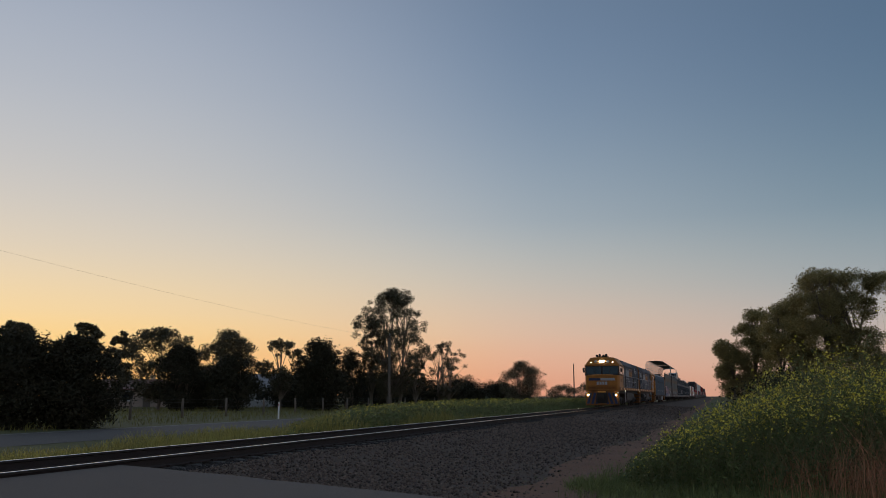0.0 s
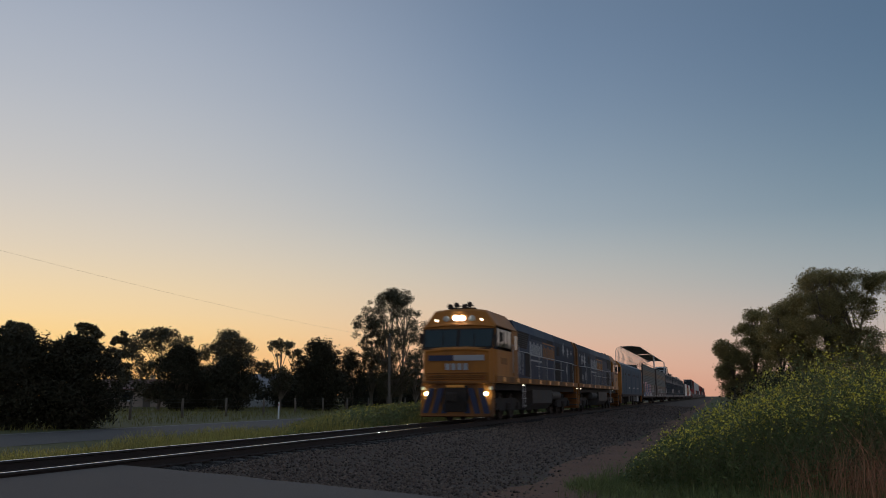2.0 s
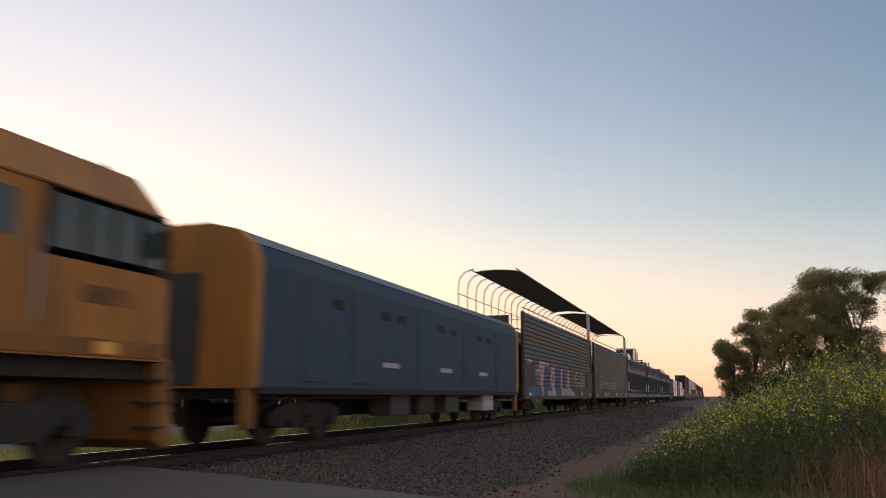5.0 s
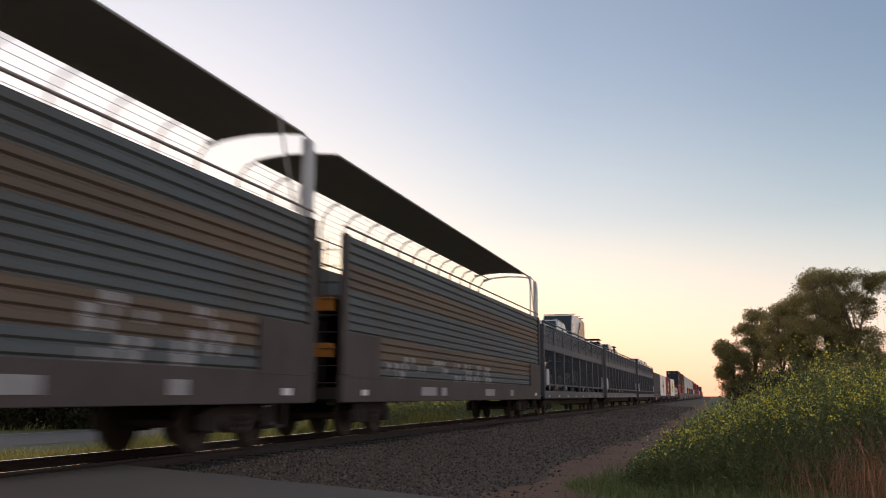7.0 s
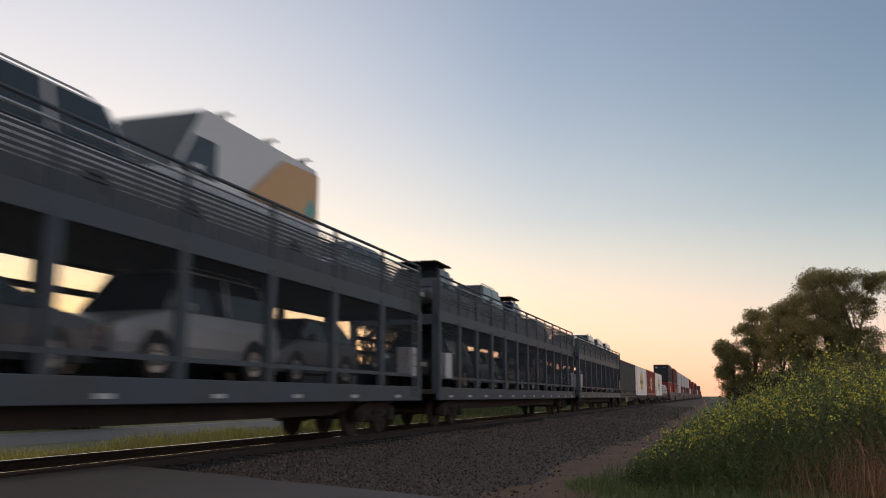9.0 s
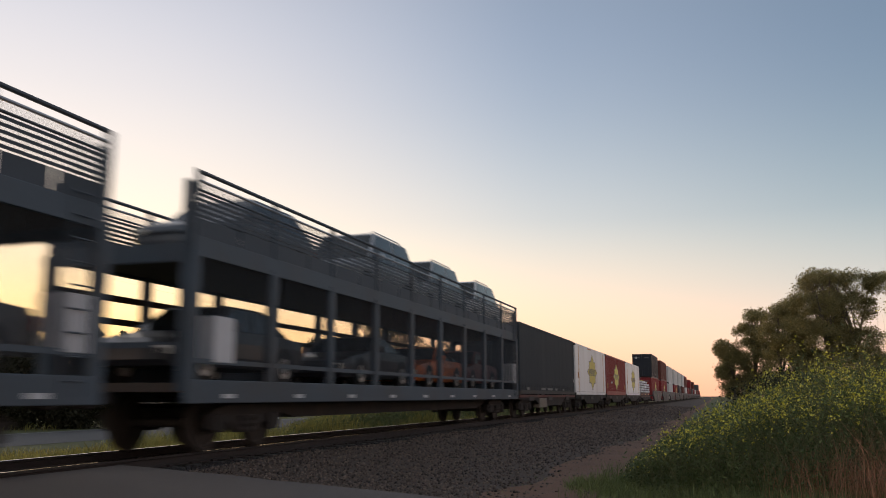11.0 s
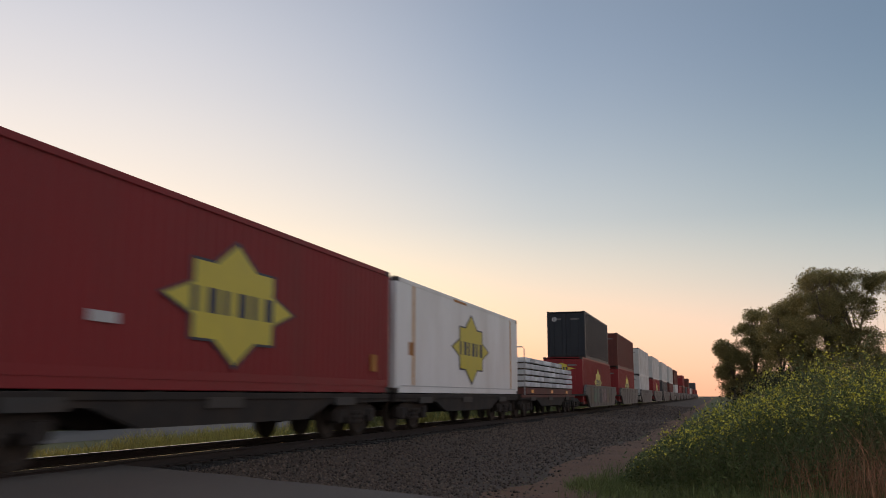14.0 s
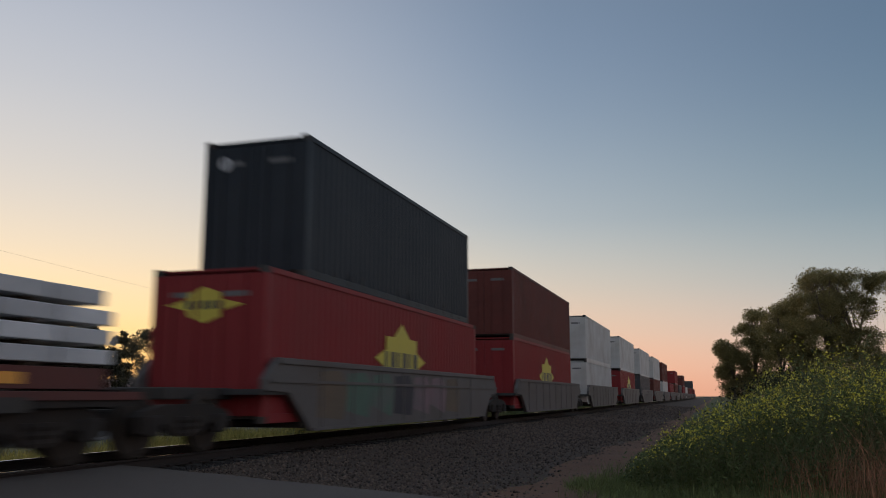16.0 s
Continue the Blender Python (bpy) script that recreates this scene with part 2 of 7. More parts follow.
def strip(name, pts_left, pts_right, material, lift, label, category):
    """A paved or bare strip laid on the ground between two edges of equal length."""
    sh = Shape()
    n = len(pts_left)
    cols = 10
    vs = []
    for (xa, ya), (xb, yb) in zip(pts_left, pts_right):
        for j in range(cols + 1):
            t = j / cols
            x, y = xa + (xb - xa) * t, ya + (yb - ya) * t
            vs.append((x, y, land_height(x, y) + lift))
    fs = [(i * (cols + 1) + j, i * (cols + 1) + j + 1, (i + 1) * (cols + 1) + j + 1, (i + 1) * (cols + 1) + j) for i in range(n - 1) for j in range(cols)]
    sh.add(vs, fs)
    ob = new(name, sh.mesh(name, True))
    ob.data.materials.append(material)
    return tagged(ob, label, category, kind="structure")


_ys = [-60, -30, -10, 0, 8, 12, 16, 20, 25, 30, 36, 44, 56, 70, 90, 120, 170, 250, 400, 700, 1200, 2400]
strip("highway", [(-24.6, y) for y in _ys], [(-18.4, y) for y in _ys], ROAD, 0.010, "grey sealed country road running beside the railway", "road")
strip("edge_line", [(-24.2, y) for y in _ys], [(-24.08, y) for y in _ys], PAINT_LINE, 0.015, "worn white edge line on the road", "road line")
_yd = [-20, -5] + [0.8 * i for i in range(70)] + [60, 75, 100, 150, 250, 500, 1200]
strip("dirt_track", [(TOE - 0.15 + 0.5 * min(1.0, max(0.0, (y - 18) / 14.0)) + 0.3 * noise.noise((0.5, y * 0.45, 1.0)) + 0.12 * noise.noise((2.5, y * 1.7, 1.0)), y) for y in _yd], [(TOE + 1.25 + 0.4 * noise.noise((7.5, y * 0.4, 1.0)) + 0.15 * noise.noise((9.5, y * 1.9, 1.0)), y) for y in _yd],
      DIRT, 0.034, "red-brown bare dirt track beside the ballast", "dirt track")


def crossing_road():
    # asphalt apron that climbs to the rails, its edge broken and rounded
    sh = Shape()
    xs = [TRACK + 0.81 + 0.25 * i for i in range(70)]
    rows = []
    for i, x in enumerate(xs):
        top = -0.06 - 0.36 * min(1.0, max(0.0, (x - TRACK - 0.9) / 6.0))
        e = 11.05 + 0.10 * noise.noise((x * 1.3, 0, 0)) + 0.05 * noise.noise((x * 5, 3, 0))
        rows.append([(x, -6.0, top), (x, 4.0, top), (x, 8.0, top), (x, e - 0.25, top - 0.005), (x, e, top - 0.04), (x, e + 0.12, top - 0.35)])
    k = 6
    sh.add([p for r in rows for p in r], [(i * k + j, (i + 1) * k + j, (i + 1) * k + j + 1, i * k + j + 1) for i in range(len(rows) - 1) for j in range(k - 1)])
    ob = new("crossing_road", sh.mesh("crossing_road", True))
    ob.data.materials.append(ASPHALT)
    return tagged(ob, "grey asphalt level crossing approach with a ragged edge", "road", kind="structure")


crossing_road()


def rail_profile(cx, head_only=False):
    if head_only:
        return [(cx - 0.024, -0.0045), (cx - 0.019, -0.001), (cx - 0.010, 0.001), (cx, 0.0015), (cx + 0.010, 0.001), (cx + 0.019, -0.001), (cx + 0.024, -0.0045)]
    return [(cx - 0.07, -0.17), (cx + 0.07, -0.17), (cx + 0.07, -0.155), (cx + 0.012, -0.135), (cx + 0.009, -0.045), (cx + 0.035, -0.035),
            (cx + 0.035, -0.004), (cx - 0.035, -0.004), (cx - 0.035, -0.035), (cx - 0.009, -0.045), (cx - 0.012, -0.135), (cx - 0.07, -0.155)]


def railway():
    base = new("railway_track")
    base.location = (TRACK, 0, 0)
    tagged(base, "straight railway track with shiny rails on concrete sleepers", "railway track", kind="structure")
    for cx in (-0.7525, 0.7525):
        r = part("rail", Shape().prism(rail_profile(cx), -60, 2400), RUST, base)
        part("rail_head", Shape().prism(rail_profile(cx, True), -60, 2400), RAIL_TOP, r, "polished steel running surface")
    sl = Shape().prism([(-1.27, -0.40), (1.27, -0.40), (1.27, -0.21), (0.9, -0.175), (0.5, -0.175), (0.3, -0.2), (-0.3, -0.2), (-0.5, -0.175), (-0.9, -0.175), (-1.27, -0.21)], -0.12, 0.12).mesh("sleeper")
    sl.materials.append(CONCRETE)
    clip = Shape()
    for cx in (-0.7525, 0.7525):
        for s in (-1, 1):
            clip.box(cx + s * 0.075, cx + s * 0.13, -0.05, 0.05, -0.172, -0.14)
    clip = clip.mesh("rail_clip")
    clip.materials.append(RUST)
    for i in range(130):
        s = part("sleeper", sl, None, base, at=(0, 8.2 + 0.62 * i, 0))
        if i < 60:
            part("rail_clip", clip, None, s)
    # bed of the track: shoulder slope of crushed stone
    bed = Shape()
    prof = [(-2.5, -0.40), (-1.7, -0.235), (-0.3, -0.24), (0.0, -0.235), (0.3, -0.24), (0.9, -0.205), (1.75, -0.195), (2.3, -0.29), (3.6, -0.385), (5.0, -0.465), (TOE - TRACK + 0.3, -0.535)]
    ys = [-40 + 2 * i for i in range(60)] + [90, 130, 200, 400, 900, 2400]
    n = len(prof)
    bed.add([(x, y, z) for y in ys for x, z in prof], [(i * n + j, i * n + j + 1, (i + 1) * n + j + 1, (i + 1) * n + j) for i in range(len(ys) - 1) for j in range(n - 1)])
    b = new("ballast_bed", bed.mesh("ballast_bed", True))
    b.location = (TRACK, 0, 0)
    b.data.materials.append(BALLAST_BED)
    b.data.materials.append(OILY)
    for p in b.data.polygons:
        if -1.8 < p.center.x < 1.3:
            p.material_index = 1
    tagged(b, "dark grey crushed stone bed under the track", "ballast", kind="structure")

    # loose stones on the bed
    rng = np.random.default_rng(5)
    m = 40000
    y = np.where(rng.random(m) < 0.72, 10.6 + 36.0 * rng.random(m) ** 2.2, 26.0 + 90.0 * rng.random(m) ** 1.5)
    x = TRACK - 1.6 + (TOE - TRACK + 2.7) * rng.random(m)
    z = np.interp(x - TRACK, [p[0] for p in prof], [p[1] for p in prof])
    keep = ~((y < 11.2) & (x > TRACK + 0.8)) & ~((np.abs(np.abs(x - TRACK) - 0.7525) < 0.1))
    thin = np.clip((TOE + 0.2 + 0.5 * np.clip((y - 17) / 14.0, 0, 1) - x) / 1.3, 0, 1)
    keep &= rng.random(m) < 0.16 + 0.84 * thin
    x, y, z = x[keep], y[keep], z[keep]
    m = len(x)
    octa = np.array([(1, 0, 0), (-1, 0, 0), (0, 1, 0), (0, -1, 0), (0, 0, 1), (0, 0, -1), (0.7, 0.6, 0.5), (-0.6, -0.7, 0.45)], dtype=float)
    tri = np.array([(4, 6, 2), (0, 6, 4), (0, 2, 6), (2, 1, 4), (1, 7, 4), (1, 3, 7), (3, 4, 7), (3, 0, 4), (2, 0, 5), (1, 2, 5), (3, 1, 5), (0, 3, 5)])
    size = rng.uniform(0.010, 0.029, m) * (1 + 0.017 * (y - 10))
    loc = octa[None] * (1 + 0.45 * (rng.random((m, 8, 3)) - 0.5)) * size[:, None, None]
    q = rng.normal(size=(m, 4))
    q /= np.linalg.norm(q, axis=1)[:, None]
    w, a, bq, c = q.T
    R = np.stack([1 - 2 * (bq * bq + c * c), 2 * (a * bq - c * w), 2 * (a * c + bq * w), 2 * (a * bq + c * w), 1 - 2 * (a * a + c * c), 2 * (bq * c - a * w),
                  2 * (a * c - bq * w), 2 * (bq * c + a * w), 1 - 2 * (a * a + bq * bq)], axis=1).reshape(m, 3, 3)
    v = np.einsum("mij,mkj->mki", R, loc) + np.stack([x, y, z + size * 0.35], axis=1)[:, None]
    oily = x < TRACK + 1.25 + 0.25 * np.sin(y * 0.7)
    for keep, m2, lab in ((~oily, STONE, "loose grey crushed ballast stones on the track shoulder"), (oily, OILY, "dark oily ballast stones between and beside the rails")):
        vv = v[keep]
        f = (tri[None] + 8 * np.arange(len(vv))[:, None, None]).reshape(-1, 3)
        st = new("ballast_stones", stuff_mesh("ballast_stones", vv.reshape(-1, 3), f, m2))
        tagged(st, lab, "ballast stones", kind="stuff")


railway()

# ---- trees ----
# gum and dense leaves are darkened: the trees' silhouette against the glow is in their colour
LEAF_GUM = mat("backlit_gum_leaves", (0.085, 0.075, 0.036), 0.65, var=0.25, scale=0.6, fine=9, island=0.2)
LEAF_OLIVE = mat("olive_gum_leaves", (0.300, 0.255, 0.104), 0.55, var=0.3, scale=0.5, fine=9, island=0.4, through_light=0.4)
LEAF_DARK = mat("shade_darkened_leaves", (0.036, 0.034, 0.018), 0.75, var=0.25, scale=0.6, fine=9, island=0.15, spec=0.25)
BARK = mat("gum_bark", (0.20, 0.16, 0.12), 0.85, var=0.3, scale=2, fine=20, bump=0.5, bump_scale=25, stain=(0.08, 0.06, 0.045), stain_amt=0.6)


def tree(name, x, y, height, width, label, seed, leaf=LEAF_GUM, leaves=9000, leaf_size=0.28, clumps=60, low=0.3, trunks=1, clump=0.14, flat=0.7, form=1.0, lean=0.0, heart=0.5, masses=()):
    """Tapered trunks, limbs that reach to the leaf clumps, and a crown of many leaves with gaps between the clumps.
    low: the crown's foot as a share of the height; form: under 1 widest low, over 1 widest high;
    masses: the crown as ovals of foliage (shift, height, half width, half height)."""
    rng = np.random.default_rng(seed)
    ob = new(name)
    ob.location = (x, y, land_height(x, y) - 0.05)
    tagged(ob, label, "tree" if "tree" in name else "shrub")
    foot = height * low
    ph = rng.uniform(0, 6.28, 4)

    def half_width(u, a):
        k = math.sin(math.pi * min(1.0, max(0.0, u)) ** form) ** 0.62
        return 0.5 * width * k * (1 + 0.16 * math.sin(2 * a + ph[0]) + 0.12 * math.sin(3 * a + ph[1] + 5 * u))
    centres, radii = [], []
    for dx, z, rx, rz in masses:
        # a mass of foliage: flat puffs of leaves over an uneven oval
        for i in range(int(32 * rx * (rx + rz) / 2) + 14):
            d = rng.normal(size=3)
            d /= np.linalg.norm(d)
            d[2] = d[2] if d[2] > -0.35 or rng.random() < 0.35 else -d[2]
            q = rng.uniform(0.3, 1.0) ** 0.5
            r = rng.uniform(0.20, 0.44) + 0.06 * rx
            centres.append(Vector((dx + d[0] * rx * q, d[1] * rx * 0.9 * q, z + d[2] * rz * 1.2 * q)))
            radii.append(r)
    for i in range(0 if masses else clumps):
        u = rng.random() ** 0.9
        a = rng.uniform(0, 2 * math.pi)
        q = (heart + (1 - heart) * rng.random()) ** 0.5 if rng.random() < 0.75 else rng.random() ** 0.5
        r = clump * width * rng.uniform(0.55, 1.2)
        w = max(0.0, half_width(0.06 + 0.9 * u, a) - 0.6 * r) * q
        z = foot + (height - foot - r * flat) * u + 0.0
        centres.append(Vector((w * math.cos(a) + lean * z, w * math.sin(a), max(z, 0.35 * r))))
        radii.append(r)
    feet = []
    for k in range(trunks):
        a = 2 * math.pi * k / max(1, trunks) + rng.random()
        d = 0.07 * width if trunks > 1 else 0.0
        feet.append((Vector((d * math.cos(a), d * math.sin(a), 0.0)), a))
    r0 = 0.021 * height / (1 + 0.2 * (trunks - 1))
    stems = []
    for p, a in feet:
        sh = Shape()
        top = height * rng.uniform(0.74, 0.86)
        pts = []
        for i in range(8):
            t = i / 7
            spread = (0.16 * width * t if trunks > 1 else 0.03 * width * math.sin(3 * t))
            pts.append((p.x + spread * math.cos(a) + lean * top * t + 0.02 * width * math.sin(7 * t + a), p.y + spread * math.sin(a) + 0.02 * width * math.cos(6 * t + a), top * t))
        sh.tube(pts, [r0 * (1.25 if i == 0 else 1 - 0.115 * i) for i in range(8)], 8, caps=False)
        stems.append((pts, part("trunk", sh, BARK, ob, smooth=True)))
    for c, r in zip(centres, radii):
        pts, tr = stems[int(rng.integers(len(stems)))]
        j = max(1, min(6, int(7 * max(0.08, (c.z / height) * 0.8 - 0.18 * rng.random()))))
        s0 = Vector(pts[j])
        if len(tr.children) < 26:
            m = s0.lerp(c, 0.5) + Vector((0, 0, 0.06 * (c - s0).length))
            k = r0 * (0.5 - 0.045 * j)
            part("limb", Shape().tube([tuple(s0), tuple(m), tuple(c)], [k, k * 0.6, k * 0.25], 5, caps=False), BARK, tr)
    per = np.maximum(8, ((leaves if masses else 0.78 * leaves) * np.array(radii) ** 2 / np.sum(np.array(radii) ** 2))).astype(int)
    pts = []
    for c, r, n in zip(centres, radii, per):
        g = rng.normal(size=(n, 3))
        g /= np.linalg.norm(g, axis=1)[:, None] + 1e-9
        g *= ((0.25 + 0.75 * rng.random(n)) ** 0.6 * rng.uniform(0.75, 1.15, n))[:, None] * r
        g[:, 2] *= flat
        g += 0.16 * r * np.sin(g[:, [1, 2, 0]] * 9 / r + ph[2])
        pts.append(np.array(c) + g)
    pts = np.vstack(pts)
    pts = pts[pts[:, 2] > 0.05]
    v, f = quads_at(pts, leaf_size if masses else 1.15 * leaf_size, rng, 0.42, -0.3)
    cr = new("crown", stuff_mesh("crown", v, f, leaf))
    cr.parent = ob
    return ob


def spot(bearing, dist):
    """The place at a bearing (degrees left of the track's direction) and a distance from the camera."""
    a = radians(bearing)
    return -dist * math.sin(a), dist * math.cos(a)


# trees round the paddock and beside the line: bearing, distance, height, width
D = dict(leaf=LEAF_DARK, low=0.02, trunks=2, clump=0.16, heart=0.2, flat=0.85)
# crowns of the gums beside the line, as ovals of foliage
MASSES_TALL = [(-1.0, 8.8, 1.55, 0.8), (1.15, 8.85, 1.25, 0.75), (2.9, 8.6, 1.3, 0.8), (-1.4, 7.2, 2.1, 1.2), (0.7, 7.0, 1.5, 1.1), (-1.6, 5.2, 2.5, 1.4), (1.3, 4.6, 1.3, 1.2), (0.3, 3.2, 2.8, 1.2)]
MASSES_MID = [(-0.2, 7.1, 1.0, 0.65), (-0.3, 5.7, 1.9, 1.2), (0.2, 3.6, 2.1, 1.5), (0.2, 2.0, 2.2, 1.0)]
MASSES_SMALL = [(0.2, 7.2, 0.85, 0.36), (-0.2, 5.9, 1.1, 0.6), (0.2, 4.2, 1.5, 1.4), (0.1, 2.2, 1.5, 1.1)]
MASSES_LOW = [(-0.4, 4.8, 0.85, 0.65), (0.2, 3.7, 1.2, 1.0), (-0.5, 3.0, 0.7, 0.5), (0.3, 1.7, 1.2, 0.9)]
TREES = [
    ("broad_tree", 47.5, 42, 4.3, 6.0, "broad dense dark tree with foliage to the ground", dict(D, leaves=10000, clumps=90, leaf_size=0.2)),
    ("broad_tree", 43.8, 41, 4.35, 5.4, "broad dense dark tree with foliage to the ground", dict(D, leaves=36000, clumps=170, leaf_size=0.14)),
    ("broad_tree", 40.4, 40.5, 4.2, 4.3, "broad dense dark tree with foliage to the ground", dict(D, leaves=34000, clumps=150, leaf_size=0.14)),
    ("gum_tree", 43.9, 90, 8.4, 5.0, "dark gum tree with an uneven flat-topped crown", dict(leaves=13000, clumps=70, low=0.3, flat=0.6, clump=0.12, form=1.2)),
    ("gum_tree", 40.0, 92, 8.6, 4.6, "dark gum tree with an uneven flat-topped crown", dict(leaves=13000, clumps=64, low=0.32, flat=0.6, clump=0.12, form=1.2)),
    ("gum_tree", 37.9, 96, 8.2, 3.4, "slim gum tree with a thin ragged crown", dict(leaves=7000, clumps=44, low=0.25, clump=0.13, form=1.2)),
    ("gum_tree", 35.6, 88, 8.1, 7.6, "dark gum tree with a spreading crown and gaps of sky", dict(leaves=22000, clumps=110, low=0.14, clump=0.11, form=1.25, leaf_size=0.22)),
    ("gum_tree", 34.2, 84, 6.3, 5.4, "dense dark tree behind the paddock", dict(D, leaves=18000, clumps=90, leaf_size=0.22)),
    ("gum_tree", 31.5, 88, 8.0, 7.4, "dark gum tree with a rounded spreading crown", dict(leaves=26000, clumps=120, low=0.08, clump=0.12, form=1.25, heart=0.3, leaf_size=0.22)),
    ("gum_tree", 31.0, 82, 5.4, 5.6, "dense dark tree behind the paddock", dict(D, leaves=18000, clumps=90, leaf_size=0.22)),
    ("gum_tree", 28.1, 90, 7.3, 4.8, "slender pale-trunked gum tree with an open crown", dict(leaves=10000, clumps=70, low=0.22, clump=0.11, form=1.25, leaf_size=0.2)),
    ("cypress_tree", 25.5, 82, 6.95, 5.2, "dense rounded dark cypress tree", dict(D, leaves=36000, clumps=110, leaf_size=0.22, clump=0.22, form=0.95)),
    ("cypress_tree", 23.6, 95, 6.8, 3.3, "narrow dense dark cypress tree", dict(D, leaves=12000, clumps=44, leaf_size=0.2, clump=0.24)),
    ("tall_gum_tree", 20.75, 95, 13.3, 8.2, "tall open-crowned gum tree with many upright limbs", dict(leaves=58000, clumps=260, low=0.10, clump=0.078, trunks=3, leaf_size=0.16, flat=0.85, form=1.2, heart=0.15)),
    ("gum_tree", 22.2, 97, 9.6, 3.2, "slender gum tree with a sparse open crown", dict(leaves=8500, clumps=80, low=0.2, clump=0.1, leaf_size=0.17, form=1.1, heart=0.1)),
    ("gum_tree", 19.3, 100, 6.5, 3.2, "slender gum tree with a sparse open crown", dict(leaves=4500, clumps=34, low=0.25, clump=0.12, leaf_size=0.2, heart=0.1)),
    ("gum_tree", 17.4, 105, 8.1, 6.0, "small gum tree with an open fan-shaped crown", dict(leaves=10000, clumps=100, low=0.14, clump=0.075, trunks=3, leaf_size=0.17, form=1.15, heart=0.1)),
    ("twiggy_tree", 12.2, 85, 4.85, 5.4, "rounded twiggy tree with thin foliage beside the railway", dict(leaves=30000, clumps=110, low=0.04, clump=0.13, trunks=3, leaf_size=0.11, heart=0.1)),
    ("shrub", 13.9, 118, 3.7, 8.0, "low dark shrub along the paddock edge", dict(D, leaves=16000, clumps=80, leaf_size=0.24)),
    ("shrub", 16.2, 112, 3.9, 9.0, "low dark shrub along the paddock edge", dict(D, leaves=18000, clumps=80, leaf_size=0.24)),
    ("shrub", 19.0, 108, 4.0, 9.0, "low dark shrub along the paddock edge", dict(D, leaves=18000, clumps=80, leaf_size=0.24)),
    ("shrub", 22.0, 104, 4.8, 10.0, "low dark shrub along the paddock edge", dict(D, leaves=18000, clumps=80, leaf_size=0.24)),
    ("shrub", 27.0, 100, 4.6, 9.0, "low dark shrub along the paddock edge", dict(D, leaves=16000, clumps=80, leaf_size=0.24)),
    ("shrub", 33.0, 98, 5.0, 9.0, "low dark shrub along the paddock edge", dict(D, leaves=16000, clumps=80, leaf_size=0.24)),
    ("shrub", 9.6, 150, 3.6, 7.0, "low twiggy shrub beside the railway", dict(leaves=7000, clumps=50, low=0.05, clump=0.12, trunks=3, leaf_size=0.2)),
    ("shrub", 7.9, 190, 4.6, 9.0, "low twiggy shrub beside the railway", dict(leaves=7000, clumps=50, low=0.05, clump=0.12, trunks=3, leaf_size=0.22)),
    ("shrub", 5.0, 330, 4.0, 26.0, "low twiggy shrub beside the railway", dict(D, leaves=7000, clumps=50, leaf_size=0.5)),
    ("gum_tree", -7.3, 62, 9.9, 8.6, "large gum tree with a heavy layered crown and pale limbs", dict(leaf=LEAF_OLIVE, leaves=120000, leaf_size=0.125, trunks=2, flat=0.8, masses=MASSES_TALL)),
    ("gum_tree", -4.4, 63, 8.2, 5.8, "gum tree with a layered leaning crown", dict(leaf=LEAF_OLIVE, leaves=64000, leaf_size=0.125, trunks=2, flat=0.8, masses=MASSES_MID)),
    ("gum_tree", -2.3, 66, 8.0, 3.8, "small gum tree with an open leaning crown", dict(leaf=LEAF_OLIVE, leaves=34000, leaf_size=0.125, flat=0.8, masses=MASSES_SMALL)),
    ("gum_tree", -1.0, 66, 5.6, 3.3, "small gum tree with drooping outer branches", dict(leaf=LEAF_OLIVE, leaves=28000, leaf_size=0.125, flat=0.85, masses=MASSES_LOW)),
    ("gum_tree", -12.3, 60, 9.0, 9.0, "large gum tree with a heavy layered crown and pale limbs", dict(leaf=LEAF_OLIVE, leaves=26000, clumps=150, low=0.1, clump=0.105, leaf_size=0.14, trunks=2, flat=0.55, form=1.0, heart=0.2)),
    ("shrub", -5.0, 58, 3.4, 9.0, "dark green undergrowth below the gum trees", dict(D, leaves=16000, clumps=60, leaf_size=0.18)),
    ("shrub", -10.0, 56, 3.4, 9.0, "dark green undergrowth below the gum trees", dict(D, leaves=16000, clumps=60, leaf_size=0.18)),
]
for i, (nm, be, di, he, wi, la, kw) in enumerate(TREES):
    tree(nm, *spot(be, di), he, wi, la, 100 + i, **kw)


# ---- the train ----
def head_place(t):
    """Where the leading locomotive's nose is along the track at t seconds."""
    return float(np.interp(t, [0.0, 1.5, 2.5, 3.0, 3.5, 8.0, 8.5, 9.0, 11.5, 12.5, 13.5, 14.5, 15.5, 16.0], [72.9, 41.2, 19.95, 9.55, -0.4, -91.2, -101.5, -111.1, -160.7, -180.2, -200.5, -219.95, -239.75, -249.85]))


RIDERS = []  # (thing, distance behind the nose, side shift, height, turn)


def ride(ob, behind, height=0.0, turn=0.0, side=0.0):
    RIDERS.append((ob, behind, side, height, turn))
    return ob


BLUE = mat("loco_blue_paint", (0.023, 0.035, 0.070), 0.6, var=0.35, scale=0.9, fine=18, stain=(0.085, 0.090, 0.105), stain_amt=0.75, bump=0.05, stretch=(1, 1, 0.35), spec=0.3)
SLATE_BLUE = mat("faded_blue_paint", (0.046, 0.055, 0.074), 0.75, var=0.2, scale=1.2, fine=18, stain=(0.035, 0.04, 0.055), stain_amt=0.5, stretch=(1, 1, 0.4), spec=0.2)
ORANGE = mat("loco_orange_paint", (0.42, 0.17, 0.035), 0.5, var=0.18, scale=1.6, fine=20, stain=(0.13, 0.07, 0.03), stain_amt=0.65, stretch=(1, 1, 0.3), spec=0.2)
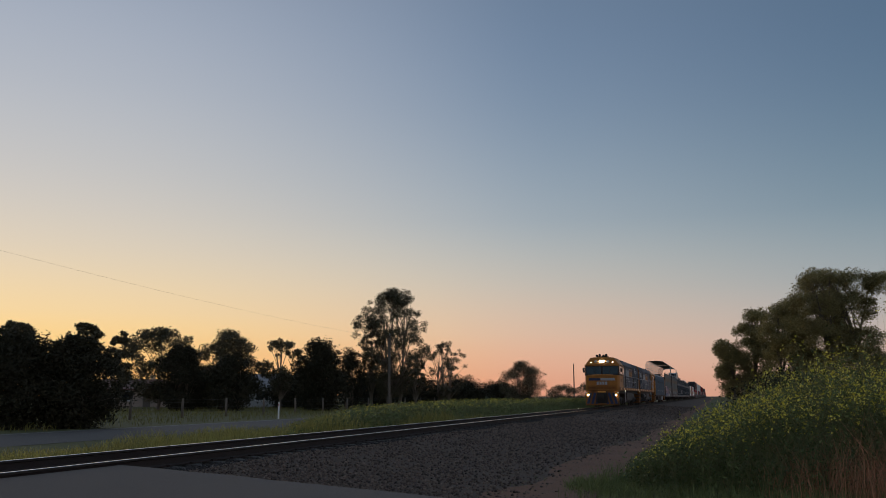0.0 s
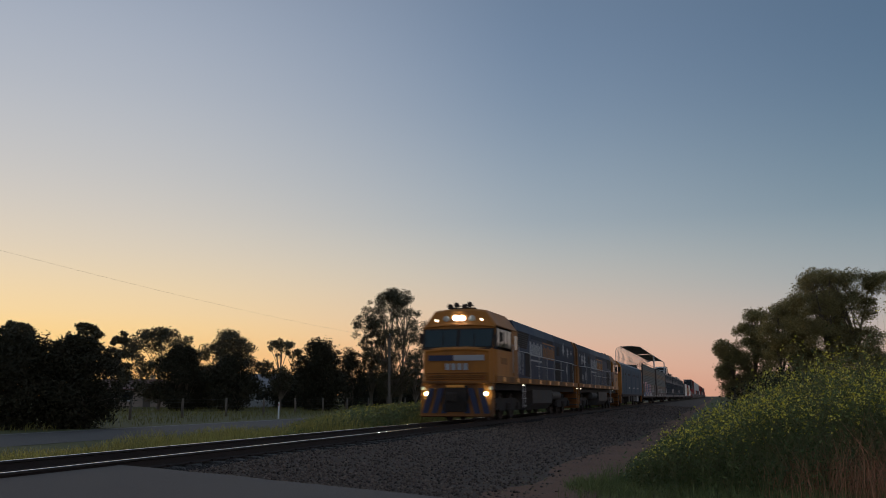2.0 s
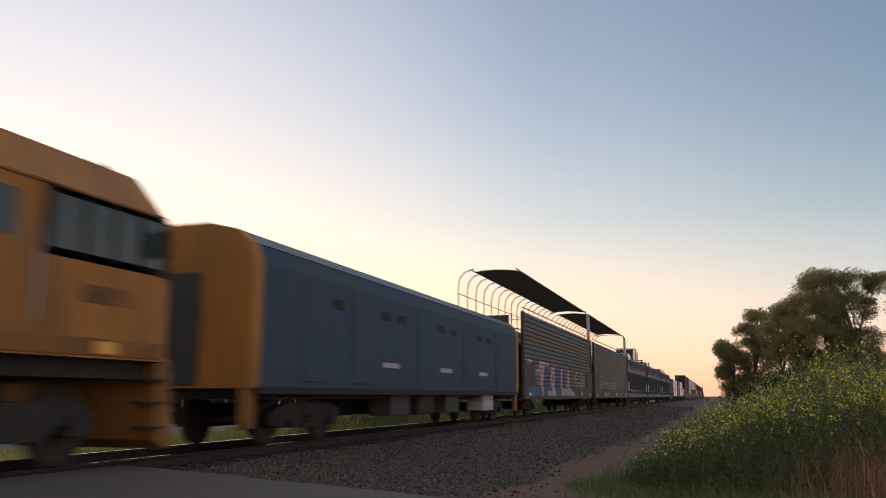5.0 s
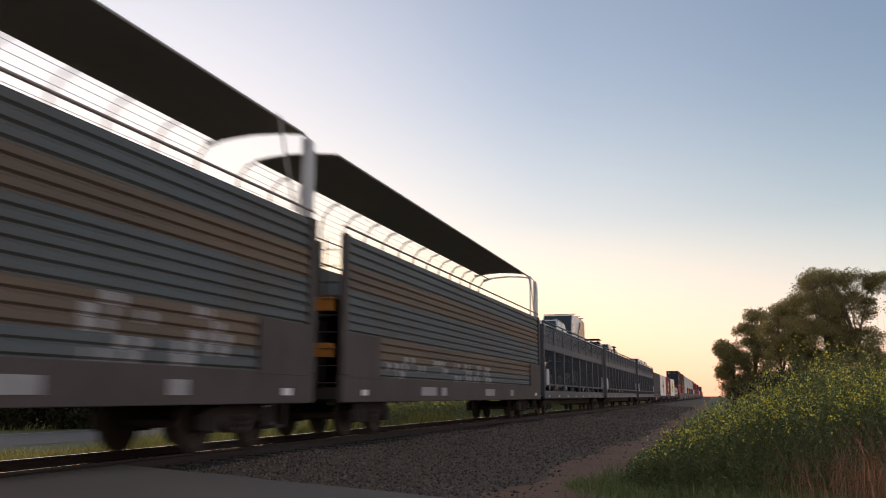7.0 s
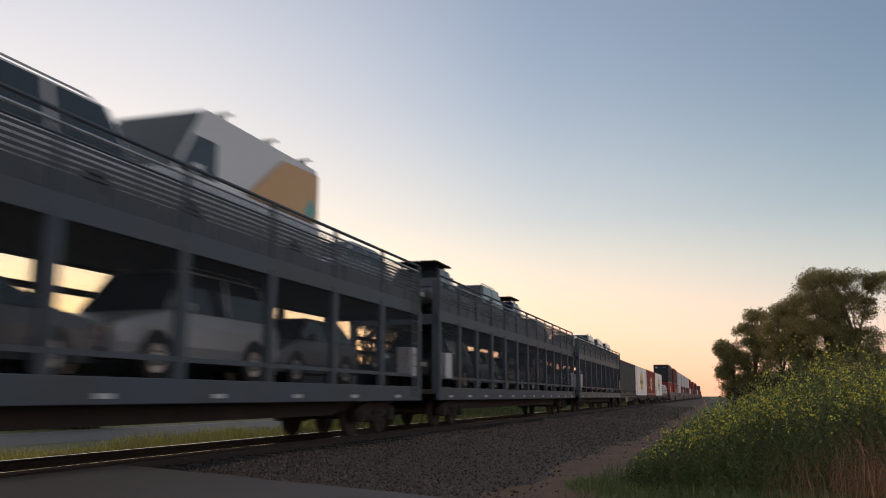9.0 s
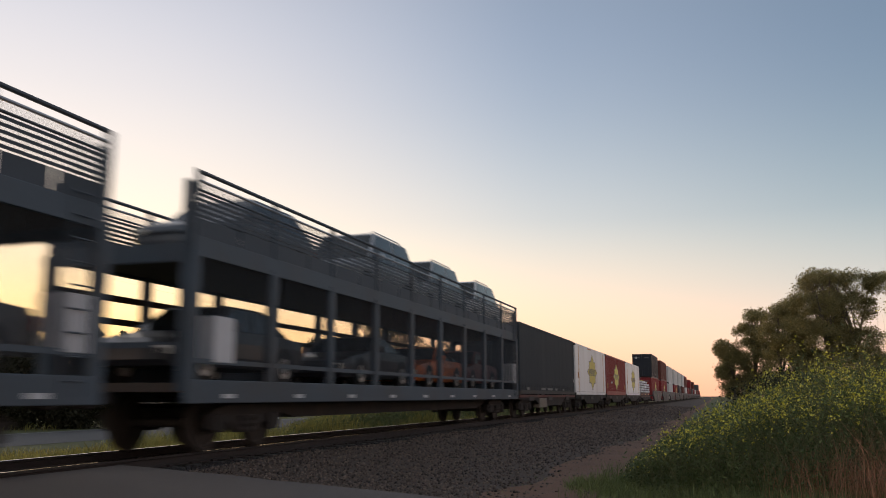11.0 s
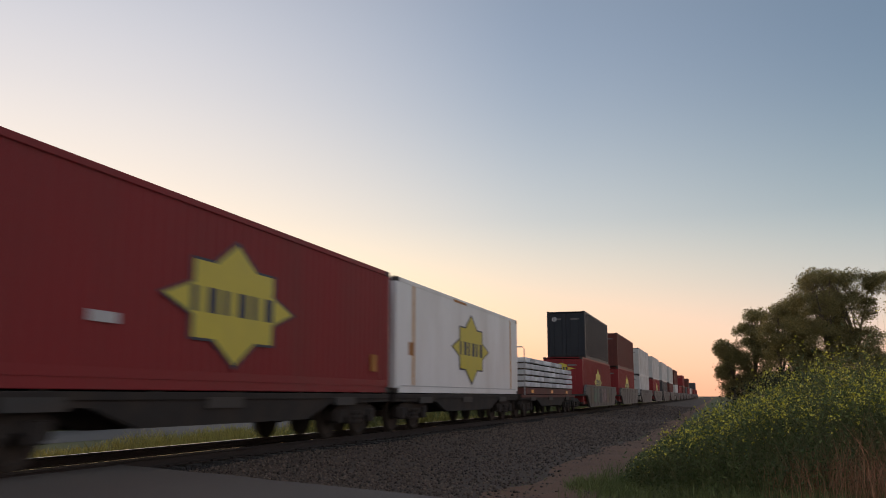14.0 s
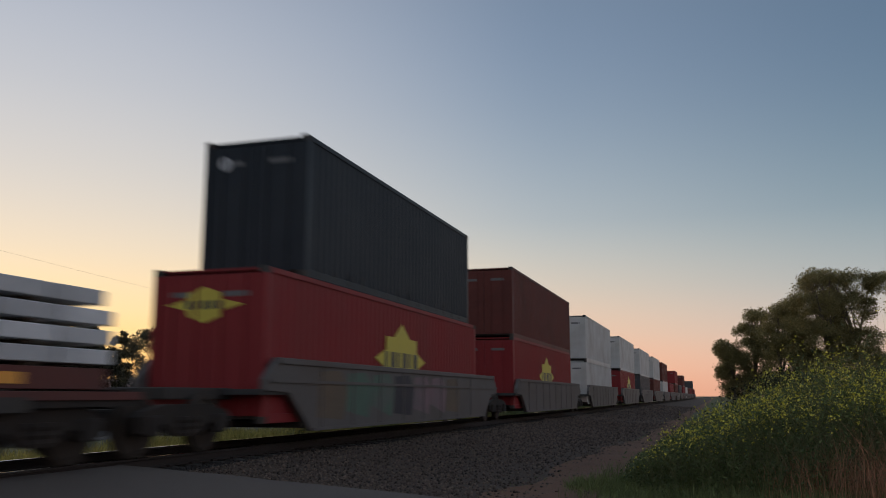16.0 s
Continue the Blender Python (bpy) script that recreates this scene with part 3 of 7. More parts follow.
DIRTY_ORANGE = mat("grimy_orange_paint", (0.27, 0.115, 0.032), 0.6, var=0.3, scale=1.8, fine=20, stain=(0.05, 0.035, 0.025), stain_amt=0.75, spec=0.2)
REFLECTOR = mat("orange_reflector", (0.85, 0.38, 0.06), 0.35, var=0.08)
BLACK = mat("grimy_steel_and_bay_shade", (0.038, 0.033, 0.030), 0.8, var=0.35, scale=3, fine=30, stain=(0.066, 0.049, 0.038), stain_amt=0.55, bump=0.1, spec=0.2)
DARKGREY = mat("dark_grey_steel", (0.062, 0.060, 0.058), 0.65, var=0.25, scale=2, fine=25, stain=(0.09, 0.065, 0.045), stain_amt=0.4, spec=0.2)
WHEEL = mat("wheel_steel", (0.060, 0.048, 0.040), 0.7, 0.2, var=0.25, scale=4, fine=30, spec=0.2)
TREAD = mat("wheel_tread", (0.45, 0.43, 0.41), 0.3, 1.0, var=0.1)
WHITE = mat("white_paint", (0.82, 0.83, 0.83), 0.45, var=0.10, scale=1.0, fine=14, stain=(0.50, 0.46, 0.40), stain_amt=0.4, stretch=(1, 1, 0.3))
OFFWHITE = mat("grey_white_paint", (0.50, 0.51, 0.52), 0.5, var=0.12, scale=1.5, fine=14)
LETTER_GREY = mat("weathered_white_lettering", (0.40, 0.41, 0.42), 0.6, var=0.15)
RAILING = mat("galvanised_rail", (0.42, 0.43, 0.44), 0.4, 0.5, var=0.12)
GLASS = glass_mat("cab_glass", (0.045, 0.068, 0.070))
HEADLIGHT = mat("lit_headlamp", (1.0, 0.95, 0.86), 0.2, var=0.0, emit=70.0)
MARKER = mat("lit_marker_lamp", (1.0, 0.85, 0.6), 0.2, var=0.0, emit=5.0)
DITCH = mat("lit_ditch_lamp", (1.0, 0.86, 0.36), 0.2, var=0.0, emit=24.0)
LAMP_DIM = mat("lamp_lens", (0.5, 0.48, 0.42), 0.2, var=0.05)
REDLENS = mat("red_lens", (0.25, 0.02, 0.015), 0.2, var=0.05)

MESH = {}


def shared(key, make, material, smooth=False):
    if key not in MESH:
        MESH[key] = make().mesh(key, smooth)
        MESH[key].materials.append(material)
    return MESH[key]


def wheelset(parent, y, r):
    """Axle with two flanged wheels on the rails."""
    def make():
        s = Shape()
        s.lathe([(0.07, -0.66), (0.08, 0.66)], (0, 0, 0), "x", 10)
        for d in (-1, 1):
            s.lathe([(0.11, d * 0.63), (r - 0.1, d * 0.69), (r + 0.028, d * 0.695), (r + 0.028, d * 0.722), (r, d * 0.73), (r, d * 0.81), (r - 0.07, d * 0.82), (r - 0.1, d * 0.785), (0.16, d * 0.77), (0.13, d * 0.84)], (0, 0, 0), "x", 22)
        return s
    return part("wheelset", shared("wheelset_%d" % round(r * 100), make, WHEEL), None, parent, at=(0, y, r + 0.003))


SPIN = []  # wheelsets that turn, with their radius


def bogie(parent, y, axles=2, base=1.8, r=0.46):
    """A truck: cast side frames with springs and axle boxes, a bolster, and its wheelsets."""
    b = new("bogie")
    b.parent = parent
    b.location = (0, y, 0)
    half = base * (axles - 1) / 2
    key = "%d_%d_%d" % (axles, round(base * 100), round(r * 100))

    def frame_side():
        s = Shape()
        h = r + 0.02
        pts = [(-half - 0.35, h + 0.12), (-half - 0.2, h + 0.2), (-half + 0.3, h + 0.3), (half - 0.3, h + 0.3), (half + 0.2, h + 0.2), (half + 0.35, h + 0.12),
               (half + 0.3, h - 0.1), (half + 0.1, h - 0.14), (half - 0.3, h + 0.02), (half - 0.55, h - 0.18), (-half + 0.55, h - 0.18), (-half + 0.3, h + 0.02), (-half - 0.1, h - 0.14), (-half - 0.3, h - 0.1)]
        s.prism(pts, 0.93, 1.08, "x")
        for i in range(axles):
            s.box(1.0, 1.14, -half + i * base - 0.16, -half + i * base + 0.16, r - 0.14, r + 0.16, 0.03)
        for yy in (-0.2, 0.0, 0.2):
            s.lathe([(0.075, -0.15), (0.085, -0.1), (0.07, -0.05), (0.085, 0.0), (0.07, 0.05), (0.085, 0.1), (0.075, 0.15)], (1.1, yy, r - 0.02), "z", 10)
        return s

    def mirrored():
        s = frame_side()
        s.v = [(-x, yy, z) for x, yy, z in s.v]
        return s
    part("side_frame", shared("side_frame_" + key, frame_side, BLACK), None, b)
    part("side_frame", shared("side_frame_m_" + key, mirrored, BLACK), None, b)
    part("bolster", shared("bolster_" + key, lambda: Shape().box(-0.95, 0.95, -0.22, 0.22, r - 0.1, r + 0.24, 0.04), BLACK), None, b)
    for i in range(axles):
        SPIN.append((wheelset(b, -half + i * base, r), parent, r))
    return b


def coupler(parent, y, d):
    s = Shape().box(-0.1, 0.1, min(y, y + d * 0.55), max(y, y + d * 0.55), 0.78, 0.98, 0.03)
    s.box(-0.18, 0.18, min(y + d * 0.4, y + d * 0.68), max(y + d * 0.4, y + d * 0.68), 0.72, 1.04, 0.05)
    return part("coupler", s, BLACK, parent)


def loft(s, rings):
    n = len(rings[0])
    vs = [p for r in rings for p in r]
    fs = [(i * n + j, i * n + (j + 1) % n, (i + 1) * n + (j + 1) % n, (i + 1) * n + j) for i in range(len(rings) - 1) for j in range(n)]
    fs += [tuple(range(n))[::-1], tuple(range((len(rings) - 1) * n, len(rings) * n))]
    return s.add(vs, fs)


def star_shape(cy, cz, r, x, points=8, inner=0.5, depth=0.006):
    pts = []
    for i in range(points * 2):
        a = math.pi * i / points
        q = r if i % 2 == 0 else r * inner
        pts.append((cy + q * math.sin(a), cz + q * math.cos(a)))
    return Shape().prism(pts, x, x + depth, "x")


def locomotive(label, lit, L, plan):
    """Full-width-cab freight diesel, nose at y = 0, L m over its body. plan: where its side markings begin."""
    white_at, orange_at, vent_at, bay_at, stars = plan
    split = vent_at - 0.6
    o = tagged(new("locomotive"), label, "locomotive", group="locomotives of the train")
    # cab shell
    cab = Shape()

    def ring(y, zb, zs, zt, xb=1.43, xt=1.02):
        return [(xb, y, zb), (xb, y, zs), (xt, y, zt), (0.45, y, zt + 0.06), (-0.45, y, zt + 0.06), (-xt, y, zt), (-xb, y, zs), (-xb, y, zb)]
    loft(cab, [ring(-0.02, 1.40, 2.42, 2.48, 1.20, 1.14), ring(-0.06, 1.46, 2.50, 2.55, 1.24, 1.20), ring(-0.02, 1.40, 2.58, 2.63, 1.26, 1.22), ring(0.12, 1.40, 2.61, 2.66, 1.34, 1.28), ring(0.34, 1.40, 3.38, 3.43, 1.38, 1.30),
               ring(0.26, 1.40, 3.42, 3.47, 1.38, 1.30), ring(0.30, 1.40, 3.46, 3.56, 1.40, 1.28), ring(0.42, 1.40, 3.52, 4.02, 1.42, 1.0), ring(0.54, 1.40, 3.52, 4.10, 1.43, 0.98), ring(3.5, 1.40, 3.52, 4.10), ring(4.0, 1.40, 3.5, 4.02, 1.41)])
    cab_ob = part("cab", cab, ORANGE, o, "weathered orange driving cab")
    # windscreen: dark surround and two panes following the slope
    def slope(x0, x1, t0, t1, off, thick):
        def at(x, t, k):
            return (x * (1 - 0.03 * (1 - t)), 0.125 + 0.215 * t - k * 0.96, 2.65 + 0.76 * t + k * 0.27)
        vs = [at(x, t, k) for k in (off, off + thick) for x, t in ((x0, t0), (x1, t0), (x1, t1), (x0, t1))]
        return vs, [(0, 1, 2, 3), (4, 7, 6, 5), (0, 4, 5, 1), (1, 5, 6, 2), (2, 6, 7, 3), (3, 7, 4, 0)]
    part("windscreen_surround", Shape().add(*slope(-1.375, 1.375, 0.0, 0.98, 0.012, 0.012)), BLACK, cab_ob, "black windscreen surround")
    part("windscreen", Shape().add(*slope(-1.31, -0.06, 0.07, 0.92, 0.026, 0.01)), GLASS, cab_ob)
    part("windscreen", Shape().add(*slope(0.06, 1.31, 0.07, 0.92, 0.026, 0.01)), GLASS, cab_ob)
    for x in (-0.6, 0.62):
        part("wiper", Shape().add(*slope(x, x + 0.03, 0.12, 0.7, 0.04, 0.02)), BLACK, cab_ob)
    # nose markings: plain bars
    navy = mat("navy_lettering", (0.02, 0.03, 0.08), 0.5, var=0.1)
    part("nose_marking", Shape().box(-1.08, -0.12, -0.075, -0.055, 2.2, 2.4), navy, cab_ob, "dark blue lettering bar")
    part("nose_marking", Shape().box(-0.1, 1.06, -0.075, -0.055, 2.2, 2.4), LETTER_GREY, cab_ob, "pale grey lettering bar")
    for i in range(4):
        part("number_bar", Shape().box(-0.42 + 0.23 * i, -0.26 + 0.23 * i, -0.075, -0.055, 1.86, 2.1), LETTER_GREY, cab_ob, "pale grey marking bar")
    part("nose_rail", Shape().tube([(-1.18, -0.09, 1.66), (1.18, -0.09, 1.66)], 0.018, 6), DIRTY_ORANGE, cab_ob)
    for z in (1.53, 1.6, 1.75):
        part("nose_ridge", Shape().box(-1.16, 1.16, -0.085, -0.05, z - 0.018, z + 0.018, 0.008), DIRTY_ORANGE, cab_ob)
    part("sill_strip", Shape().box(-1.27, 1.27, -0.03, 0.16, 2.60, 2.66, 0.02), BLACK, cab_ob, "black strip below the windscreen")
    part("nose_step", Shape().box(-1.25, 1.25, -0.18, 0.06, 1.36, 1.46, 0.02), DIRTY_ORANGE, cab_ob)
    for s in (-1, 1):
        for y0, y1 in ((0.40, 0.86), (0.97, 1.42), (1.52, 1.98), (2.08, 2.62)):
            part("side_window", Shape().box(*sorted((s * 1.424, s * 1.438)), y0, y1, 2.72, 3.40, 0.004), GLASS, cab_ob)
        for yy in (0.86, 1.42, 1.98, 2.62):
            part("window_pillar", Shape().box(*sorted((s * 1.425, s * 1.446)), yy + 0.02, yy + 0.08, 2.66, 3.45), BLACK, cab_ob)
        part("window_band", Shape().box(*sorted((s * 1.400, s * 1.430)), 0.30, 2.78, 2.62, 3.47), BLACK, cab_ob, "black side window surround")
        part("corner_pillar", Shape().prism([(0.14, 2.63), (0.42, 2.63), (0.42, 3.46), (0.345, 3.46)], *sorted((s * 1.34, s * 1.414)), "x"), BLACK, cab_ob, "black corner pillar")
        part("gutter", Shape().box(*sorted((s * 1.41, s * 1.452)), 0.32, 3.95, 3.475, 3.51, 0.008), DIRTY_ORANGE, cab_ob, "grimy roof gutter")
        for yy in (2.85, 3.9):
            part("grab_rail", Shape().tube([(s * 1.43, yy, 1.8), (s * 1.48, yy, 1.84), (s * 1.48, yy, 2.9), (s * 1.43, yy, 2.94)], 0.014, 5), RAILING, cab_ob)
        d = part("cab_door", Shape().box(s * 1.415, s * 1.445, 3.1, 3.8, 1.72, 3.42), ORANGE, cab_ob)
        part("door_window", Shape().box(s * 1.42, s * 1.452, 3.2, 3.7, 2.75, 3.3), GLASS, cab_ob)
        part("side_marking", Shape().box(s * 1.425, s * 1.436, 1.0, 2.0, 2.1, 2.34), DIRTY_ORANGE, cab_ob, "faded marking bar")
        part("mirror", Shape().box(s * 1.5, s * 1.62, 0.5, 0.56, 2.9, 3.25, 0.02), BLACK, cab_ob)
    # lamps
    for x, r, z, m in ((-0.115, 0.085, 3.79, HEADLIGHT), (0.115, 0.085, 3.79, HEADLIGHT), (-0.5, 0.11, 3.77, LAMP_DIM), (0.5, 0.11, 3.77, LAMP_DIM), (-0.88, 0.04, 3.72, MARKER), (0.88, 0.04, 3.72, MARKER)):
        if not lit and m in (HEADLIGHT, MARKER):
            m = LAMP_DIM
        part("headlight", Shape().lathe([(r * 1.15, 0.06), (r * 1.15, -0.02), (r, -0.03), (r * 0.6, -0.045), (0.01, -0.05)], (x, 0.35 if abs(x) < 0.8 else 0.33, z), "y", 16), m, o, "round lamp in the brow")
    for s in (-1, 1):
        part("ditch_light", Shape().lathe([(0.075, 0.08), (0.075, -0.02), (0.06, -0.03), (0.04, -0.045), (0.01, -0.05)], (s * 1.12, -0.12, 1.0), "y", 14), DITCH if lit else LAMP_DIM, o, "low yellowish lamp")
        part("tail_lamp", Shape().box(s * 0.98 - 0.09, s * 0.98 + 0.09, -0.02, 0.1, 1.5, 1.66, 0.02), REDLENS, o)
    # pilot with chevrons and plough
    pil = part("pilot", Shape().prism([(-0.15, 0.2), (0.0, 0.16), (0.25, 0.3), (0.3, 1.38), (-0.02, 1.38), (-0.06, 0.9)], -1.36, 1.36, "x"), DIRTY_ORANGE, o, "grimy orange pilot plate")
    for s in (-1, 1):
        for k in range(3):
            x0 = s * (0.35 + 0.36 * k)
            part("chevron", Shape().prism([(x0, 0.3), (x0 + s * 0.21, 0.3), (x0 - s * 0.25 + s * 0.21, 1.2), (x0 - s * 0.25, 1.2)], -0.165, -0.1, "y"), mat("navy_lettering", (0.02, 0.03, 0.08), 0.5, var=0.1), pil, "dark blue warning stripe")
        part("step", Shape().box(s * 1.1, s * 1.42, 0.15, 0.5, 0.45, 0.49).box(s * 1.1, s * 1.42, 0.15, 0.5, 0.8, 0.84).box(s * 1.1, s * 1.42, 0.15, 0.5, 1.12, 1.16), BLACK, o)
        for k in range(2):
            part("brake_hose", Shape().tube([(s * (0.35 + 0.12 * k), -0.1, 1.0), (s * (0.36 + 0.12 * k), -0.3, 0.7), (s * (0.3 + 0.12 * k), -0.32, 0.4)], 0.025, 6), BLACK, o)
    for k in (-1, 1):
        part("step_well", Shape().box(*sorted((k * 1.30, k * 1.437)), 0.42, 0.9, 1.43, 1.62, 0.01), BLACK, o)
        part("nose_lamp", Shape().box(*sorted((k * 1.22, k * 1.36)), -0.05, 0.02, 1.14, 1.26, 0.015), OFFWHITE, o, "small pale square lamp")
        part("step_light", Shape().lathe([(0.028, 0.0), (0.024, 0.02), (0.008, 0.03)], (k * 1.445, 4.7, 1.36), "x", 10), MARKER, o, "small lit step lamp")
        part("step_light", Shape().lathe([(0.028, 0.0), (0.024, 0.02), (0.008, 0.03)], (k * 1.445, L - 0.45, 1.36), "x", 10), MARKER, o, "small lit step lamp")
        # steps, ladder posts and pilot at the hood end
        part("end_pilot", Shape().prism([(L - 0.05, 0.25), (L + 0.14, 0.25), (L + 0.14, 1.42), (L - 0.05, 1.42)], *sorted((k * 0.42, k * 1.36)), "x"), DIRTY_ORANGE, o, "grimy orange end pilot plate")
        part("end_stripe", Shape().prism([(k * 0.6, 0.3), (k * 0.9, 0.3), (k * 1.25, 1.3), (k * 0.95, 1.3)], L + 0.141, L + 0.15, "y"), BLACK, o, "dark warning stripe")
        part("end_step", Shape().box(*sorted((k * 1.02, k * 1.42)), L - 0.62, L - 0.1, 0.42, 0.46).box(*sorted((k * 1.02, k * 1.42)), L - 0.62, L - 0.1, 0.76, 0.8).box(*sorted((k * 1.02, k * 1.42)), L - 0.62, L - 0.1, 1.08, 1.12), DARKGREY, o)
        part("end_handrail", Shape().tube([(k * 1.41, L + 0.05, 0.5), (k * 1.41, L + 0.02, 2.6), (k * 1.1, L + 0.1, 2.66)], 0.02, 6), ORANGE, o, "orange end handrail")
        # no recess here: a thin black sheet paints the end bay's shade
        part("end_bay", Shape().box(*sorted((k * 1.30, k * 1.318)), L - 1.75, L - 0.36, 1.68, 2.7), BLACK, o, "flat black sheet painted as the shade in an end bay")
        part("end_vent", Shape().box(*sorted((k * 0.6, k * 1.1)), L - 0.01, L + 0.03, 3.3, 3.62, 0.02), BLACK, o)
    part("pilot_recess", Shape().box(-0.42, 0.42, -0.2, 0.1, 0.35, 1.3, 0.03), BLACK, o)
    part("hand_lamp_bracket", Shape().box(-0.35, 0.35, -0.25, -0.18, 1.22, 1.32, 0.02), REFLECTOR, o, "yellow uncoupling bar")
    coupler(o, -0.1, -1)
    coupler(o, L + 0.1, 1)
    # horns and aerials on the cab roof
    for i, (x, y) in enumerate(((-0.42, 0.7), (-0.2, 0.8), (0.12, 0.8), (0.35, 0.7))):
        part("horn", Shape().lathe([(0.03, 0.35), (0.04, 0.1), (0.06, -0.05), (0.1, -0.14), (0.11, -0.15), (0.02, -0.13)], (x, y, 4.26 + 0.06 * (i % 2)), "y", 12), BLACK, o)
    part("aerial", Shape().box(-0.5, 0.5, 0.85, 1.0, 4.12, 4.24, 0.02), BLACK, o)
    # hood
    prof = [(1.30, 1.66), (1.30, 3.62), (1.16, 4.0), (0.55, 4.1), (-0.55, 4.1), (-1.16, 4.0), (-1.30, 3.62), (-1.30, 1.66)]
    hood = part("hood", Shape().prism(prof, 4.01, split), BLUE, o, "dark blue engine hood")
    rear = part("hood", Shape().prism(prof, split + 0.01, L - 0.3), SLATE_BLUE, o, "faded slate blue rear hood")
    part("rear_bulkhead", Shape().prism([(1.34, 1.66), (1.34, 3.64), (1.18, 4.03), (-1.18, 4.03), (-1.34, 3.64), (-1.34, 1.66)], L - 0.3, L), DIRTY_ORANGE, o, "orange end bulkhead")
    frame_ob = part("underframe", Shape().box(-1.44, 1.44, 0.3, L + 0.1, 1.42, 1.66, 0.02), DIRTY_ORANGE, o, "grimy orange side sill")
    part("floor_pan", Shape().box(-1.2, 1.2, 0.4, L, 1.15, 1.42), BLACK, o)
    for s in (-1, 1):
        x = s * 1.302
        w = s * 0.012
        lo, hi = (x, x + w) if s > 0 else (x + w, x)
        # grilles and doors; the open bay is a black sheet that paints its shade
        g = part("radiator_grille", Shape().prism([(4.15, 2.92), (6.2, 2.92), (6.75, 3.61), (4.15, 3.61)], lo, hi, "x"), BLACK, hood, "black intake grille")
        for k in range(7):
            part("louvre", Shape().box(lo - 0.006, hi + 0.01, 4.2, 6.15 + 0.06 * k, 2.98 + 0.085 * k, 3.005 + 0.085 * k), DARKGREY, g)
        part("hood_door", Shape().box(lo, hi, 5.9, 7.0, 1.75, 2.75), BLACK, hood, "flat black sheet painted as the shade in an open equipment bay")
        for k in range(3):
            part("grab_rail", Shape().tube([(x + s * 0.03, 4.3 + 0.5 * k, 1.8), (x + s * 0.05, 4.3 + 0.5 * k, 2.7)], 0.014, 5), RAILING, hood)
        for k in range(8):
            yy = 7.9 + k * 0.58
            part("door_panel", Shape().box(lo, hi - 0.004 * (s > 0), yy, yy + 0.54, 1.74, 2.36), BLUE, hood)
        for k in range(4):
            yy = 7.2 + k * 1.4
            part("roof_panel", Shape().box(lo, hi, yy, yy + 1.38, 3.42, 3.6), SLATE_BLUE, hood)
        part("rear_window", Shape().box(lo, hi, vent_at, vent_at + 0.7, 2.98, 3.44), BLACK, rear, "dark square vent")
        # bay shade as a flat black sheet on the hood side
        part("rear_bay", Shape().box(lo, hi, bay_at, bay_at + 1.45, 1.72, 2.62), BLACK, rear, "flat black sheet painted as the shade in an equipment bay")
        for k in range(3):
            part("bay_post", Shape().box(lo - 0.01, hi + 0.01, bay_at + 0.25 + 0.4 * k, bay_at + 0.33 + 0.4 * k, 1.72, 2.62), DARKGREY, rear)
        part("roof_vent", Shape().box(lo, hi, 10.9, 12.5, 3.44, 3.6), BLACK, hood, "dark slot vent")
        # lettering as plain bars: white run, orange run in an orange frame
        for k in range(7):
            yy = white_at + k * 0.41
            part("letter_bar", Shape().box(lo, hi + s * 0.004 if s > 0 else hi, yy, yy + (0.2 if k % 3 else 0.25), 2.68, 3.2 if k % 2 else 3.3), LETTER_GREY, hood, "white lettering bar")
        part("underline", Shape().box(lo, hi, white_at + 0.2, white_at + 2.7, 2.45, 2.52), LETTER_GREY, hood, "white underline bar")
        for k in range(8):
            yy = orange_at + k * 0.37
            part("letter_bar", Shape().box(lo, hi, yy, yy + 0.2, 2.66, 3.18 + 0.1 * (k % 3 == 0)), ORANGE, hood, "orange lettering bar")
        part("frame_bar", Shape().box(lo, hi, orange_at - 0.1, orange_at + 2.95, 3.36, 3.42), ORANGE, hood, "orange outline bar")
        part("frame_bar", Shape().box(lo, hi, orange_at + 2.9 if white_at < orange_at else orange_at - 0.1, orange_at + 2.96 if white_at < orange_at else orange_at - 0.04, 2.58, 3.36), ORANGE, hood, "orange outline bar")
        for cy, cz, r in stars:
            part("star", star_shape(cy, cz, r, lo, 7), LETTER_GREY, rear, "white seven-pointed star")
        # handrails
        xr = s * 1.42
        pr = part("handrail", Shape().tube([(xr, 4.2, 2.0), (xr, 4.3, 2.74), (xr, 6.3, 2.74), (xr, 6.45, 2.7), (xr, L - 1.9, 2.7), (xr, L - 1.2, 2.66), (xr, L - 0.2, 2.66)], 0.017, 6), RAILING, o, "thin pale handrail")
        part("handrail", Shape().tube([(xr, 7.6, 2.24), (xr, 15.0, 2.24)], 0.015, 6), RAILING, o, "thin pale handrail")
        for k in range(7):
            yy = 6.45 + k * 1.95
            part("stanchion", Shape().tube([(xr, yy, 1.64), (xr, yy, 2.7)], 0.015, 6), RAILING, o)
        for k in range(8):
            yy = 1.3 + (L - 3.1) / 7 * k
            part("reflector", Shape().box(s * 1.442 - 0.004, s * 1.442 + 0.008 if s > 0 else s * 1.442 + 0.004, yy, yy + 0.42, 1.46, 1.62), REFLECTOR, frame_ob, "bright orange reflector")
